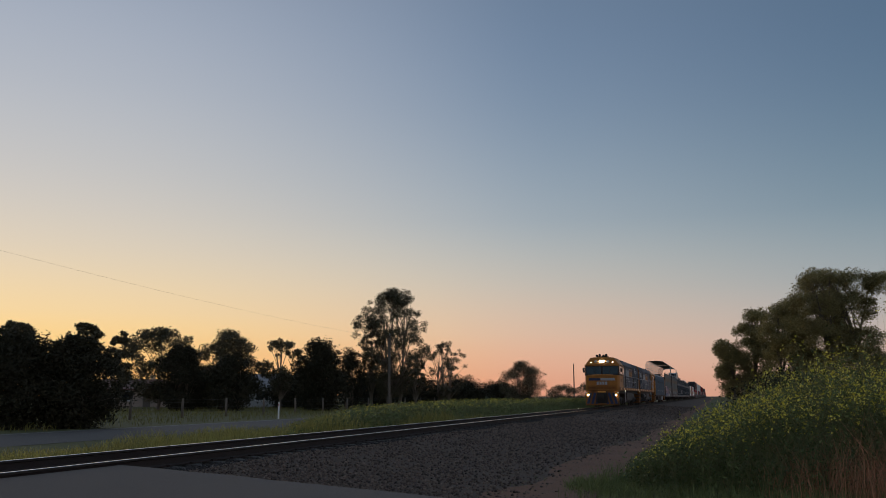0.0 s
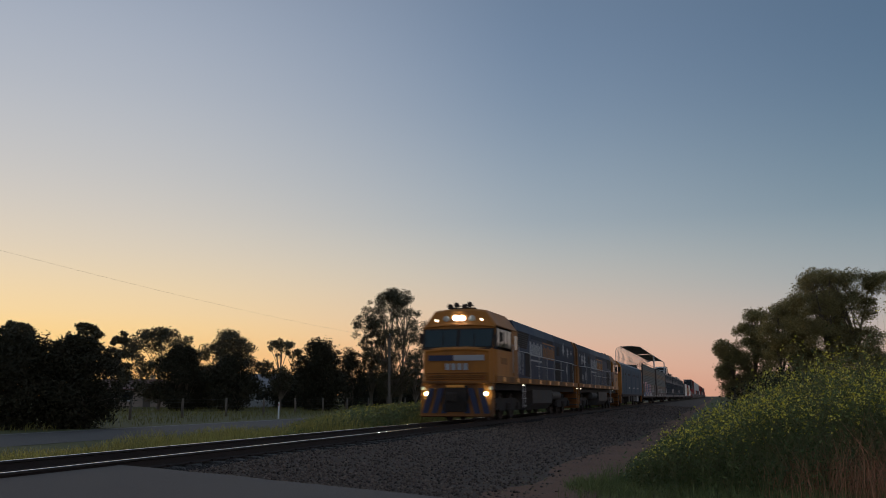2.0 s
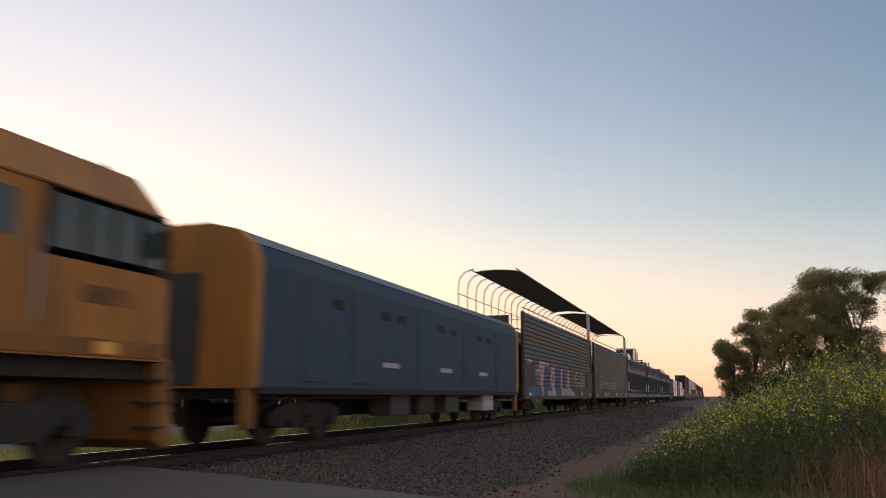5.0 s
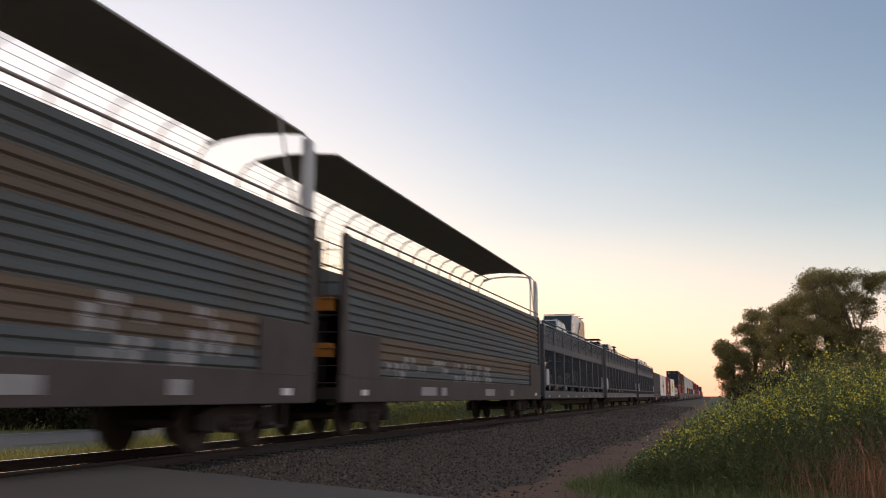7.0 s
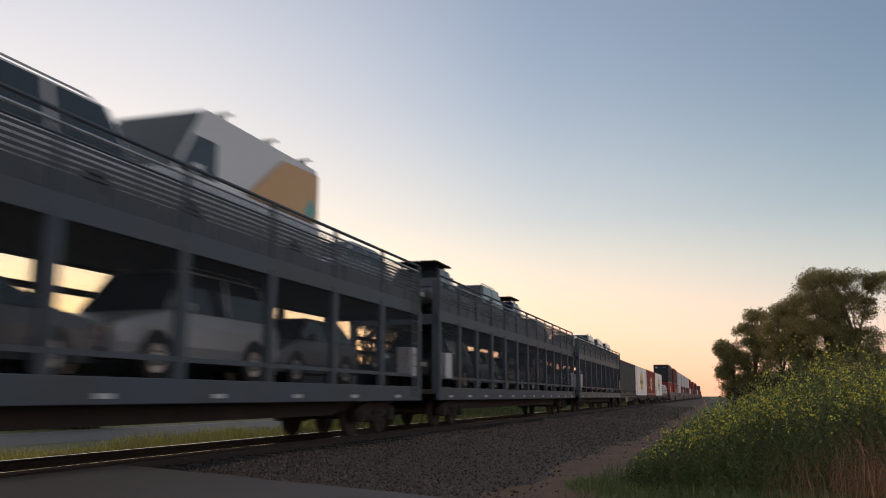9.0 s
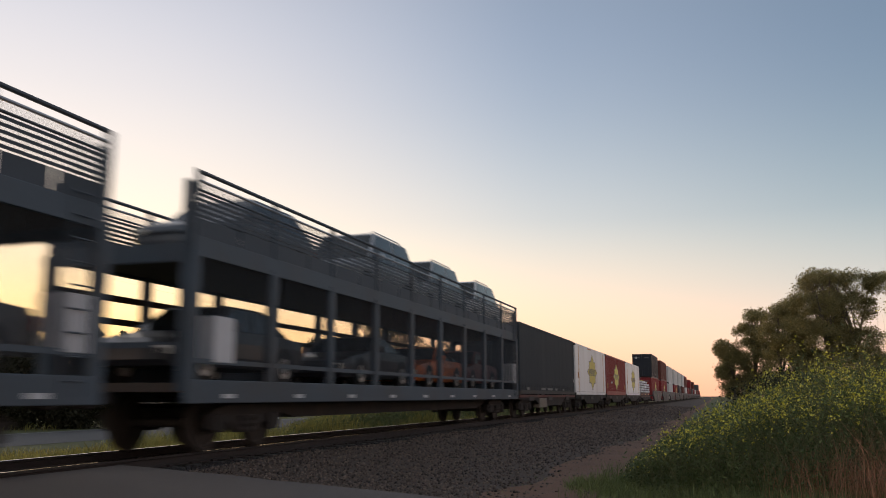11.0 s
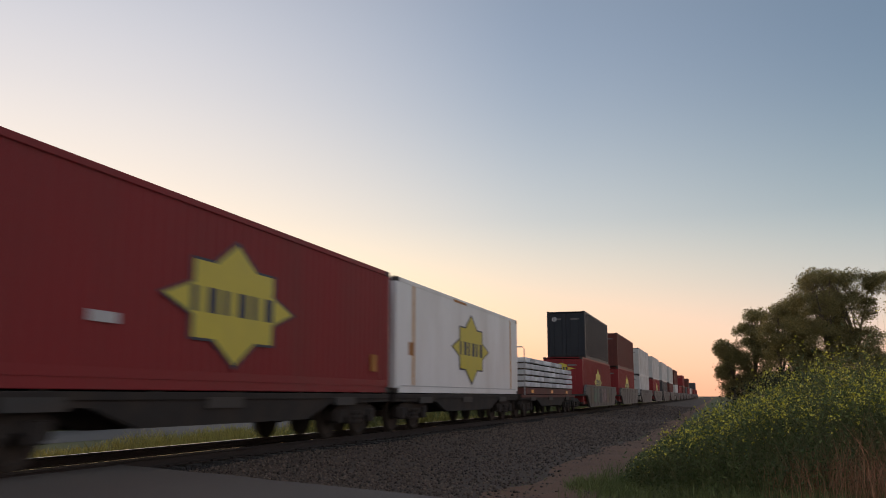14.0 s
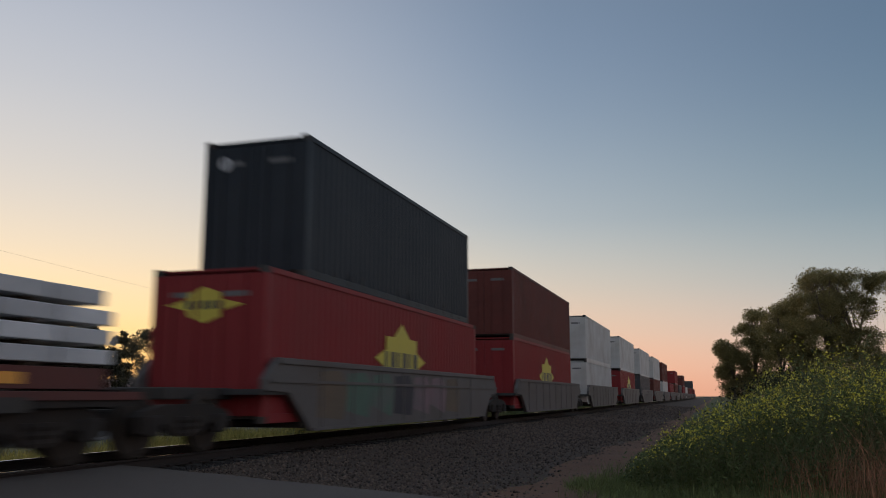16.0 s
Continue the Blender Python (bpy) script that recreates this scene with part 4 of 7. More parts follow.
        # boarding ladder and tank
        part("ladder", Shape().tube([(s * 1.36, 5.1, 0.45), (s * 1.36, 5.1, 1.45)], 0.02, 6).tube([(s * 1.36, 5.55, 0.45), (s * 1.36, 5.55, 1.45)], 0.02, 6).box(s * 1.36 - 0.05, s * 1.36 + 0.05, 5.1, 5.55, 0.5, 0.53).box(s * 1.36 - 0.05, s * 1.36 + 0.05, 5.1, 5.55, 0.8, 0.83).box(s * 1.36 - 0.05, s * 1.36 + 0.05, 5.1, 5.55, 1.1, 1.13), RAILING, o)
        part("air_reservoir", Shape().lathe([(0.05, -1.3), (0.24, -1.22), (0.24, 1.22), (0.05, 1.3)], (s * 1.05, 13.6, 0.95), "y", 14), DARKGREY, o)
    part("fuel_tank", Shape().prism([(-1.32, 1.2), (-1.32, 0.6), (-1.05, 0.32), (1.05, 0.32), (1.32, 0.6), (1.32, 1.2)], 7.3, 12.0), DARKGREY, o, "dark grey fuel tank")
    for yy in (3.4, L - 3.3):
        bogie(o, yy, 3, 1.85, 0.52)
    return o


def crew_van():
    L = 21.3
    o = tagged(new("crew_van"), "weathered blue steel crew van with orange ends", "railway carriage")
    prof = [(1.40, 1.05), (1.42, 1.5), (1.42, 3.3), (1.32, 3.62), (1.05, 3.85), (0.5, 3.98), (-0.5, 3.98), (-1.05, 3.85), (-1.32, 3.62), (-1.42, 3.3), (-1.42, 1.5), (-1.40, 1.05)]
    body = part("body", Shape().prism(prof, 0.35, L - 0.35), mat("van_blue_paint", (0.046, 0.078, 0.112), 0.7, var=0.18, scale=1.1, fine=15, stain=(0.08, 0.085, 0.10), stain_amt=0.45, stretch=(1, 1, 0.35), spec=0.2), o, "dull blue-grey body sides")
    roof = [p for p in prof if p[1] >= 3.6]
    part("roof", Shape().prism([(x * 1.01, z + 0.012) for x, z in roof], 0.4, L - 0.4), mat("van_roof_paint", (0.12, 0.135, 0.15), 0.5, var=0.15), o, "pale grey curved roof")
    for y0, y1 in ((0.0, 0.36), (L - 0.36, L)):
        part("end_wall", Shape().prism([(x * 1.012, z if z < 1.2 else z + 0.015) for x, z in prof], y0, y1), ORANGE, o, "orange end wall")
        for s in (1, -1):
            part("end_post", Shape().box(*sorted((s * 1.22, s * 1.36)), y0, y1, 0.35, 1.05, 0.02), DIRTY_ORANGE, o)
        part("gangway_door", Shape().box(-0.4, 0.4, y0 - 0.03, y1 + 0.03, 1.1, 3.1, 0.02), DARKGREY, o)
    for s in (-1, 1):
        x = s * 1.418
        lo, hi = (x, x + 0.014) if s > 0 else (x - 0.014, x)
        for yy in (2.0, 4.4, 8.9, 13.3, 17.6):
            part("door", Shape().box(lo, hi, yy, yy + 1.15, 1.2, 3.2), body.data.materials[0], body)
        for yy in (3.4, 6.2, 7.4, 10.7, 12.0, 15.0, 16.3):
            part("vent", Shape().box(lo, hi, yy, yy + 0.55, 2.75, 2.95), BLACK, body, "small dark vent")
        for yy in (6.3, 10.9, 15.2):
            part("marking", Shape().box(lo, hi + 0.002, yy, yy + 1.1, 1.6, 1.72), LETTER_GREY, body, "faded white scrawl bar")
        part("sill", Shape().box(s * 1.34, s * 1.45, 0.3, L - 0.3, 0.95, 1.08), BLACK, o)
        for yy, m in ((7.2, DARKGREY), (9.3, BLACK), (11.8, DARKGREY), (16.2, LETTER_GREY)):
            part("equipment_box", Shape().box(s * 0.7, s * 1.3, yy, yy + 1.4, 0.42, 0.98, 0.03), m, o)
    for yy in (5.0, 10.5, 16.0):
        part("roof_vent", Shape().lathe([(0.2, 0.0), (0.24, 0.12), (0.05, 0.2)], (0, yy, 3.95), "z", 10), DARKGREY, o)
    part("floor_pan", Shape().box(-1.2, 1.2, 0.3, L - 0.3, 0.86, 1.06), BLACK, o)
    coupler(o, 0, -1), coupler(o, L, 1)
    bogie(o, 3.0, 2, 2.4, 0.46), bogie(o, L - 3.0, 2, 2.4, 0.46)
    return o


CORR_SLATE = mat("slate_corrugated_steel", (0.108, 0.128, 0.130), 0.6, 0.0, var=0.18, scale=0.8, fine=14, stain=(0.12, 0.09, 0.065), stain_amt=0.35, spec=0.2)
CORR_BROWN = mat("rust_brown_corrugated_steel", (0.165, 0.125, 0.090), 0.6, 0.0, var=0.3, scale=0.7, fine=16, stain=(0.09, 0.085, 0.075), stain_amt=0.6, stretch=(1, 0.35, 1.5), spec=0.2)
SILL_BROWN = mat("brown_grey_sill_paint", (0.092, 0.076, 0.070), 0.65, var=0.22, scale=1.2, fine=18, stain=(0.05, 0.045, 0.04), stain_amt=0.5, spec=0.2)
ROOF_DARK = mat("dark_roof_sheet", (0.31, 0.26, 0.235), 0.7, var=0.15, scale=1.0, fine=12)
HOOP = mat("pale_hoop_steel", (0.55, 0.55, 0.53), 0.5, 0.2, var=0.1)
PINK = mat("pink_spray_paint", (0.60, 0.33, 0.38), 0.6, var=0.25, scale=1.6, fine=10, stain=(0.62, 0.48, 0.36), stain_amt=0.6)
SPRAY_BLUE = mat("blue_spray_paint", (0.045, 0.12, 0.24), 0.6, var=0.3, scale=1.6, fine=10, stain=(0.02, 0.02, 0.04), stain_amt=0.4)
SPRAY_CREAM = mat("cream_spray_paint", (0.55, 0.50, 0.36), 0.6, var=0.25, scale=1.6, fine=10)
SPRAY_BLACK = mat("black_spray_paint", (0.03, 0.03, 0.04), 0.6, var=0.25)
SPRAY_WHITE = mat("thin_white_spray_paint", (0.34, 0.34, 0.34), 0.6, var=0.3, scale=3)
SPRAY_MAUVE = mat("mauve_spray_paint", (0.20, 0.13, 0.15), 0.6, var=0.3, scale=2, fine=10, stain=(0.12, 0.12, 0.12), stain_amt=0.6)
SPRAY_GREEN = mat("green_spray_paint", (0.075, 0.14, 0.105), 0.6, var=0.35, scale=2, fine=10, stain=(0.13, 0.12, 0.12), stain_amt=0.7)

RIB = 0.19


def corrugated(x, z0, z1, y0, y1, s, out=0.0):
    """A sheet with horizontal ribs RIB high: s is the side it faces; out lifts it off the sheet behind."""
    n = max(1, round((z1 - z0) / RIB))
    h = (z1 - z0) / n
    pts = []
    for i in range(n):
        z = z0 + i * h
        for dz, dx in ((0.0, 0.0), (0.12, 0.0), (0.3, 0.045), (0.78, 0.045), (0.96, 0.0)):
            pts.append((s * (x + dx + out), z + dz * h))
    pts.append((s * (x + out), z1))
    back = [(s * (x - 0.02), z1), (s * (x - 0.02), z0)] if not out else [(s * (x + out - 0.006) , z1), (s * (x + out - 0.006), z0)]
    return Shape().prism(pts + back, y0, y1)


def rib_strip(sh, x, z, y0, y1):
    """One rib's face painted over between y0 and y1."""
    a, b = z, z + RIB
    sh.prism([(x + 0.003, a), (x + 0.003, a + 0.12 * RIB), (x + 0.049, a + 0.3 * RIB), (x + 0.049, a + 0.78 * RIB), (x + 0.003, b - 0.04 * RIB), (x + 0.001, b - 0.04 * RIB), (x + 0.001, a)], y0, y1)


def graffiti(parent, x, z0, y0, y1, letters, rows):
    """Sprayed lettering that follows the ribs and runs down over the sill: outlined letters on a blue and mauve ground."""
    rng = np.random.default_rng(3)
    layers = {}

    def strip_row(m, k, a, b, lift):
        sh = layers.setdefault((m.name, lift), (Shape(), m))[0]
        if k < 0:
            sh.box(1.4705, 1.473 + lift, a, b, 0.94 + 0.21 * (k + 2), 0.94 + 0.21 * (k + 3))
        else:
            rib_strip(sh, x + lift, z0 + k * RIB, a, b)
    for k in range(-2, rows):
        t = (k + 2) / (rows + 1)
        end = y1 - 1.1 * t + rng.uniform(-0.25, 0.25)
        y = y0 + rng.uniform(-0.3, 0.2)
        while y < end:
            w = rng.uniform(0.5, 1.4)
            low = 0.42 + 0.18 * math.sin(1.7 * y) + 0.3 * noise.noise((y * 0.5, 2.0, 1.0))
            m = SPRAY_BLUE if t < low else (SPRAY_MAUVE if rng.random() < 0.6 else PINK)
            if t < 0.93 or rng.random() < 0.6:
                strip_row(m, k, y, min(y + w, end), 0.0)
            y += w
        for c, w, kind, m in letters:
            if kind == "V":
                spans = [(-w * (0.18 + 0.82 * t), w * (0.18 + 0.82 * t))]
            elif kind == "A":
                h = w * (1.0 - 0.85 * t)
                spans = [(-h, -0.42 * h), (0.42 * h, h)] if 0.15 < t < 0.45 else [(-h, h)]
            elif kind == "O":
                h = w * (0.62 + 0.38 * math.sin(math.pi * t))
                spans = [(-h, -0.3 * h), (0.3 * h, h)] if 0.3 < t < 0.7 else [(-h, h)]
            else:
                spans = [(-w * 0.55, w * 0.55)]
            if t > 0.95 and kind != "V":
                continue
            lean = 0.3 * (t - 0.5)
            strip_row(SPRAY_BLACK, k, c + lean + spans[0][0] - 0.13, c + lean + spans[-1][1] + 0.13, 0.002)
            for a, b in spans:
                strip_row(m, k, c + lean + a + rng.uniform(-0.04, 0.04), c + lean + b + rng.uniform(-0.04, 0.04), 0.004)
    for sh, m in layers.values():
        tagged(part("graffiti", sh, m, parent, "sprayed graffiti colours"), kind="stuff")


def covered_car_carrier(label, painted):
    """Corrugated-sided car carrier with an open upper storey under a roof on hoops."""
    L = 21.9 if painted == "white" else 20.6
    o = tagged(new("covered_car_carrier"), label, "railway wagon", group="covered car carriers")
    part("floor_pan", Shape().box(-1.3, 1.3, 0.1, L - 0.1, 0.85, 1.1), BLACK, o)
    for s in (-1, 1):
        part("sill", Shape().box(*sorted((s * 1.34, s * 1.47)), 0.0, L, 0.78, 1.36, 0.015), SILL_BROWN, o, "brown-grey steel sill")
        for z0, z1, m in ((1.36, 1.74, CORR_SLATE), (1.74, 2.31, CORR_BROWN), (2.31, 3.26, CORR_SLATE), (3.26, 3.83, CORR_BROWN), (3.83, 4.46, CORR_SLATE)):
            part("corrugated_panel", corrugated(1.38, z0, z1, 0.25, L - 0.25, s), m, o, "rust-brown corrugated panel" if m is CORR_BROWN else "slate grey corrugated panel")
        for y0 in (0.0, L - 0.26):
            part("corner_post", Shape().box(*sorted((s * 1.36, s * 1.48)), y0, y0 + 0.26, 1.36, 4.46, 0.02), SILL_BROWN, o)
        part("top_rail", Shape().tube([(s * 1.42, 0.05, 4.62), (s * 1.42, L - 0.05, 4.62)], 0.028, 6), ROOF_DARK, o)
        if s < 0:
            part("top_rail", Shape().tube([(s * 1.40, 0.05, 5.3), (s * 1.40, L - 0.05, 5.3)], 0.02, 6), ROOF_DARK, o)
        for y0, y1 in ((0.15, 2.2), (L - 2.2, L - 0.15)):
            part("end_plate", Shape().box(*sorted((s * 1.44, s * 1.475)), y0, y1, 1.3, 2.3, 0.01), SILL_BROWN, o, "flat brown end plate")
            part("step", Shape().box(*sorted((s * 1.2, s * 1.45)), y0 + 0.6, y0 + 1.1, 0.35, 0.4).box(*sorted((s * 1.4, s * 1.45)), y0 + 0.6, y0 + 0.64, 0.35, 0.8).box(*sorted((s * 1.4, s * 1.45)), y0 + 1.06, y0 + 1.1, 0.35, 0.8), BLACK, o)
            part("white_plate", Shape().box(*sorted((s * 1.47, s * 1.482)), y0 + 0.9, y0 + 1.25, 0.93, 1.06), WHITE, o, "white marking plate")
        for yy in (5.2, 7.0, 12.0, 15.8):
            part("white_plate", Shape().box(*sorted((s * 1.47, s * 1.482)), yy, yy + (1.3 if yy in (5.2, 12.0) else 0.5), 0.93, 1.16), SPRAY_WHITE, o, "pale marking plate")
        # ladders at the ends
        for y0 in (0.12, L - 0.12):
            lad = Shape()
            for k in range(9):
                lad.tube([(s * 0.95, y0 + (-0.2 if y0 < 1 else 0.2), 1.2 + 0.36 * k), (s * 1.35, y0 + (-0.2 if y0 < 1 else 0.2), 1.2 + 0.36 * k)], 0.014, 5)
            lad.tube([(s * 0.95, y0, 1.1), (s * 0.95, y0, 4.4)], 0.018, 5).tube([(s * 1.35, y0, 1.1), (s * 1.35, y0, 4.4)], 0.018, 5)
            part("ladder", lad, BLACK, o)
    n = 14
    for k in range(n + 1):
        y = 0.15 + (L - 0.3) * k / n
        far = [(-1.40, y, 4.4), (-1.41, y, 5.5), (-1.35, y, 5.95), (-1.12, y, 6.22), (-0.7, y, 6.35)]
        dark = painted == "white" and k > 5
        part("hoop", Shape().tube(far, 0.03, 6), ROOF_DARK if dark else HOOP, o, "dark steel hoop" if dark else "pale bowed steel hoop")
        if k in ((n - 1, n) if painted == "white" else (n,)):
            part("hoop", Shape().tube([(1.40, y, 4.4), (1.41, y, 5.7), (1.37, y, 6.08), (1.15, y, 6.29), (0.6, y, 6.37), (0, y, 6.4), (-0.6, y, 6.37), (-1.15, y, 6.29)], 0.035, 6), HOOP, o, "pale bowed steel hoop")
    for y0, d in ((L - 0.15, -1),):
        for yy, zz in ((0.75, 4.5), (1.5, 6.2)):
            part("brace", Shape().tube([(1.41, y0 + d * (yy - 0.7), 6.0 if zz < 5 else 4.5), (1.41, y0 + d * yy, zz)], 0.024, 6), HOOP, o)
    part("end_panel_post", Shape().box(1.28, 1.42, L - 0.45, L - 0.2, 4.46, 6.1, 0.02), OFFWHITE if painted != "white" else HOOP, o, "pale vertical end post")
    for x, z in ((-1.41, 4.95), (-1.415, 5.12), (-1.415, 5.45), (-1.40, 5.62), (-1.38, 5.78), (-1.34, 5.92), (-1.26, 6.05), (-1.14, 6.17), (-0.98, 6.26)):
        part("side_wire", Shape().tube([(x, 0.1, z), (x, L - 0.1, z)], 0.005, 5), HOOP, o, "pale guard wire")
    roof = [(-0.85, 6.335), (-0.5, 6.375), (0, 6.40), (0.6, 6.37), (1.15, 6.30), (1.15, 6.27), (0.6, 6.34), (0, 6.37), (-0.5, 6.345), (-0.85, 6.305)]
    part("roof", Shape().prism(roof, 0.9 if painted != "white" else 0.1, L - (1.6 if painted == "white" else 0.1)), ROOF_DARK, o, "dark ribbed sheet roof")
    part("roof_edge", Shape().tube([(1.16, 0.1, 6.29), (1.16, L - 0.1, 6.29)], 0.025, 6), HOOP, o, "pale roof edge tube")
    part("roof_edge", Shape().tube([(-0.86, 0.1, 6.32), (-0.86, L - 0.1, 6.32)], 0.025, 6), ROOF_DARK, o)
    part("deck", Shape().box(-1.36, 1.36, 0.1, L - 0.1, 3.0, 3.1), DARKGREY, o)
    for y0 in (0.05, L - 0.05):
        part("end_door", Shape().box(-1.2, 0.85, y0 - 0.04, y0 + 0.04, 1.1, 4.3, 0.01), DARKGREY, o)
        for z in (1.75, 2.75):
            part("warning_board", Shape().box(0.3, 1.2, y0 - 0.06, y0 + 0.06, z, z + 0.3, 0.01), ORANGE, o, "orange warning board")
    rng = np.random.default_rng(9 if painted == "white" else 4)

    def scrawl(y0, count, step, rows):
        for k in range(count):
            sh = Shape()
            y = y0 + step * k + rng.uniform(-0.2, 0.2)
            for j in range(rows):
                if rng.random() < 0.3:
                    continue
                a = y + rng.uniform(-0.25, 0.25) + 0.08 * j
                for piece in range(2):
                    b2 = a + rng.uniform(0.06, 0.3)
                    rib_strip(sh, 1.38, 1.36 + j * RIB, a, b2)
                    a = b2 + rng.uniform(0.08, 0.3)
            if sh.v:
                tagged(part("graffiti", sh, SPRAY_WHITE, o, "faded white sprayed scrawl"), kind="stuff")
    if painted == "white":
        scrawl(2.4, 9, 1.2, 3)
    else:
        graffiti(o, 1.38, 1.36, 0.8, 12.6, [(2.3, 0.75, "A", SPRAY_BLUE), (4.1, 0.75, "V", PINK), (5.6, 0.62, "O", SPRAY_BLUE), (6.9, 0.52, "O", PINK), (8.2, 0.58, "O", SPRAY_BLUE), (9.4, 0.5, "I", PINK), (10.4, 0.5, "O", SPRAY_BLUE), (11.6, 0.5, "I", PINK)], 6)
        part("primer_patch", Shape().box(1.4705, 1.478, 9.2, 12.4, 0.95, 1.3), SPRAY_WHITE, o, "pale painted patch on the sill")
        scrawl(13.6, 4, 1.1, 5)
    coupler(o, 0, -1), coupler(o, L, 1)
    bogie(o, 2.6, 2, 1.8, 0.46), bogie(o, L - 2.1, 2, 1.8, 0.46)
    return o


STEEL_BLUE = mat("grey_blue_wagon_paint", (0.074, 0.096, 0.116), 0.55, 0.1, var=0.2, scale=1.0, fine=16, stain=(0.08, 0.06, 0.045), stain_amt=0.4, spec=0.2)
DECK_BROWN = mat("rusty_deck_underside", (0.075, 0.055, 0.042), 0.75, var=0.25, scale=1.0, fine=14)


def open_car_carrier(L, pitch, label):
    """Two-deck open car carrier: posts, side beams, wire-mesh upper sides."""
    o = tagged(new("open_car_carrier"), label, "railway wagon", group="open car carriers")
    part("lower_deck", Shape().box(-1.3, 1.3, 0.1, L - 0.1, 0.98, 1.12), DECK_BROWN, o)
    part("upper_deck", Shape().box(-1.34, 1.34, 0.1, L - 0.1, 3.16, 3.24), DECK_BROWN, o, "rusty brown upper deck")
    part("belly_sill", Shape().prism([(2.5, 0.9), (4.6, 0.5), (L - 4.6, 0.5), (L - 2.5, 0.9)], -0.9, 0.9, "x"), BLACK, o, "deep black fish-bellied frame")
    for s in (-1, 1):
        xs = sorted((s * 1.32, s * 1.42))
        part("side_sill", Shape().box(*xs, 0, L, 0.80, 1.17, 0.015), STEEL_BLUE, o, "grey-blue side sill")
        part("deck_beam", Shape().box(*sorted((s * 1.33, s * 1.40)), 0.05, L - 0.05, 3.10, 3.42, 0.01), STEEL_BLUE, o, "grey-blue upper deck beam")
        panel = Shape()
        ys = 0.15
        while ys < L - 0.3:
            ye = min(ys + pitch / 2 - 0.05, L - 0.15)
            panel.box(*sorted((s * 1.362, s * 1.378)), ys, ye, 3.42, 3.7)
            ys += pitch / 2
        part("mesh_panel", panel, mat("perforated_side_sheet", (0.060, 0.074, 0.088), 0.6, var=0.25, scale=2.0, fine=60, spec=0.2), o, "grey-blue perforated upper side sheeting")
        if s > 0:
            wires = Shape()
            for k in range(int((L - 0.3) / 0.08)):
                y = 0.16 + 0.08 * k
                wires.box(1.352, 1.362, y, y + 0.008, 1.5, 3.1)
            part("mesh_infill", wires, MATS["perforated_side_sheet"], o, "dark wire mesh between the posts")
        grid = Shape()
        for k in range(5):
            grid.box(*sorted((s * 1.366, s * 1.374)), 0.15, L - 0.15, 3.73 + 0.085 * k, 3.775 + 0.085 * k)
        for k in range(int((L - 0.4) / 0.07)):
            grid.box(*sorted((s * 1.366, s * 1.374)), 0.2 + 0.07 * k, 0.21 + 0.07 * k, 3.7, 4.3)
        part("mesh_screen", grid, MATS["perforated_side_sheet"], o, "grey-blue wire mesh screen")
        for z, r in ((4.46, 0.035), (4.31, 0.025), (4.16, 0.022)):
            part("guard_rail", Shape().tube([(s * 1.37, 0.1, z), (s * 1.37, L - 0.1, z)], r, 6), STEEL_BLUE if r != 0.025 else RAILING, o)
        k = 0
        y = 0.12
        n = max(2, round((L - 0.4) / pitch))
        for k in range(n + 1):
            y = 0.12 + (L - 0.24) * k / n
            part("post", Shape().prism([(s * 1.30, y - 0.11), (s * 1.42, y - 0.11), (s * 1.42, y + 0.11), (s * 1.30, y + 0.11)], 1.1, 3.2, "z"), STEEL_BLUE, o, "grey-blue steel post")
            part("upper_post", Shape().box(*sorted((s * 1.34, s * 1.41)), y - 0.04, y + 0.04, 3.4, 4.48), STEEL_BLUE, o)
            if s > 0 and k < n:
                part("marking_plate", Shape().box(1.421, 1.43, y + 0.9, y + 1.25, 0.88, 0.95), OFFWHITE, o, "small pale marking plate")
        if s < 0:
            part("far_sheet", Shape().box(-1.385, -1.365, 0.15, L - 0.15, 1.17, 1.9), MATS["perforated_side_sheet"], o, "grey-blue lower side sheeting")
            for z in (2.2, 2.62):
                part("side_bar", Shape().box(-1.40, -1.34, 0.1, L - 0.1, z, z + 0.11), BLACK, o)
        else:
            part("side_bar", Shape().box(1.34, 1.39, 0.1, L - 0.1, 1.42, 1.5), STEEL_BLUE, o)
    for y0 in (0.0, L - 0.06):
        part("end_frame", Shape().box(-1.35, 1.35, y0, y0 + 0.06, 3.0, 3.3).box(-1.35, -1.2, y0, y0 + 0.06, 1.0, 4.3).box(1.2, 1.35, y0, y0 + 0.06, 1.0, 4.3), STEEL_BLUE, o)
        part("white_board", Shape().box(1.0, 1.4, y0 + (0.75 if y0 < 1 else -0.7), y0 + (1.35 if y0 < 1 else -0.2), 1.45, 2.2, 0.01), OFFWHITE, o, "pale notice board")
    lad = Shape()
    for k in range(10):
        lad.tube([(1.43, L - 0.75, 1.1 + 0.3 * k), (1.43, L - 0.4, 1.1 + 0.3 * k)], 0.014, 5)
    part("ladder", lad.tube([(1.43, L - 0.75, 0.9), (1.43, L - 0.75, 4.2)], 0.016, 5).tube([(1.43, L - 0.4, 0.9), (1.43, L - 0.4, 4.2)], 0.016, 5), STEEL_BLUE, o)
    coupler(o, 0, -1), coupler(o, L, 1)
    bogie(o, 2.4, 2, 1.8, 0.46), bogie(o, L - 2.4, 2, 1.8, 0.46)
    return o


TYRE = mat("tyre_rubber", (0.02, 0.02, 0.02), 0.85, var=0.1)
RIM = mat("alloy_rim", (0.4, 0.4, 0.41), 0.35, 0.8, var=0.08)
CAR_GLASS = glass_mat("car_glass", (0.03, 0.04, 0.045), 0.04)
CAR_PAINT = {}


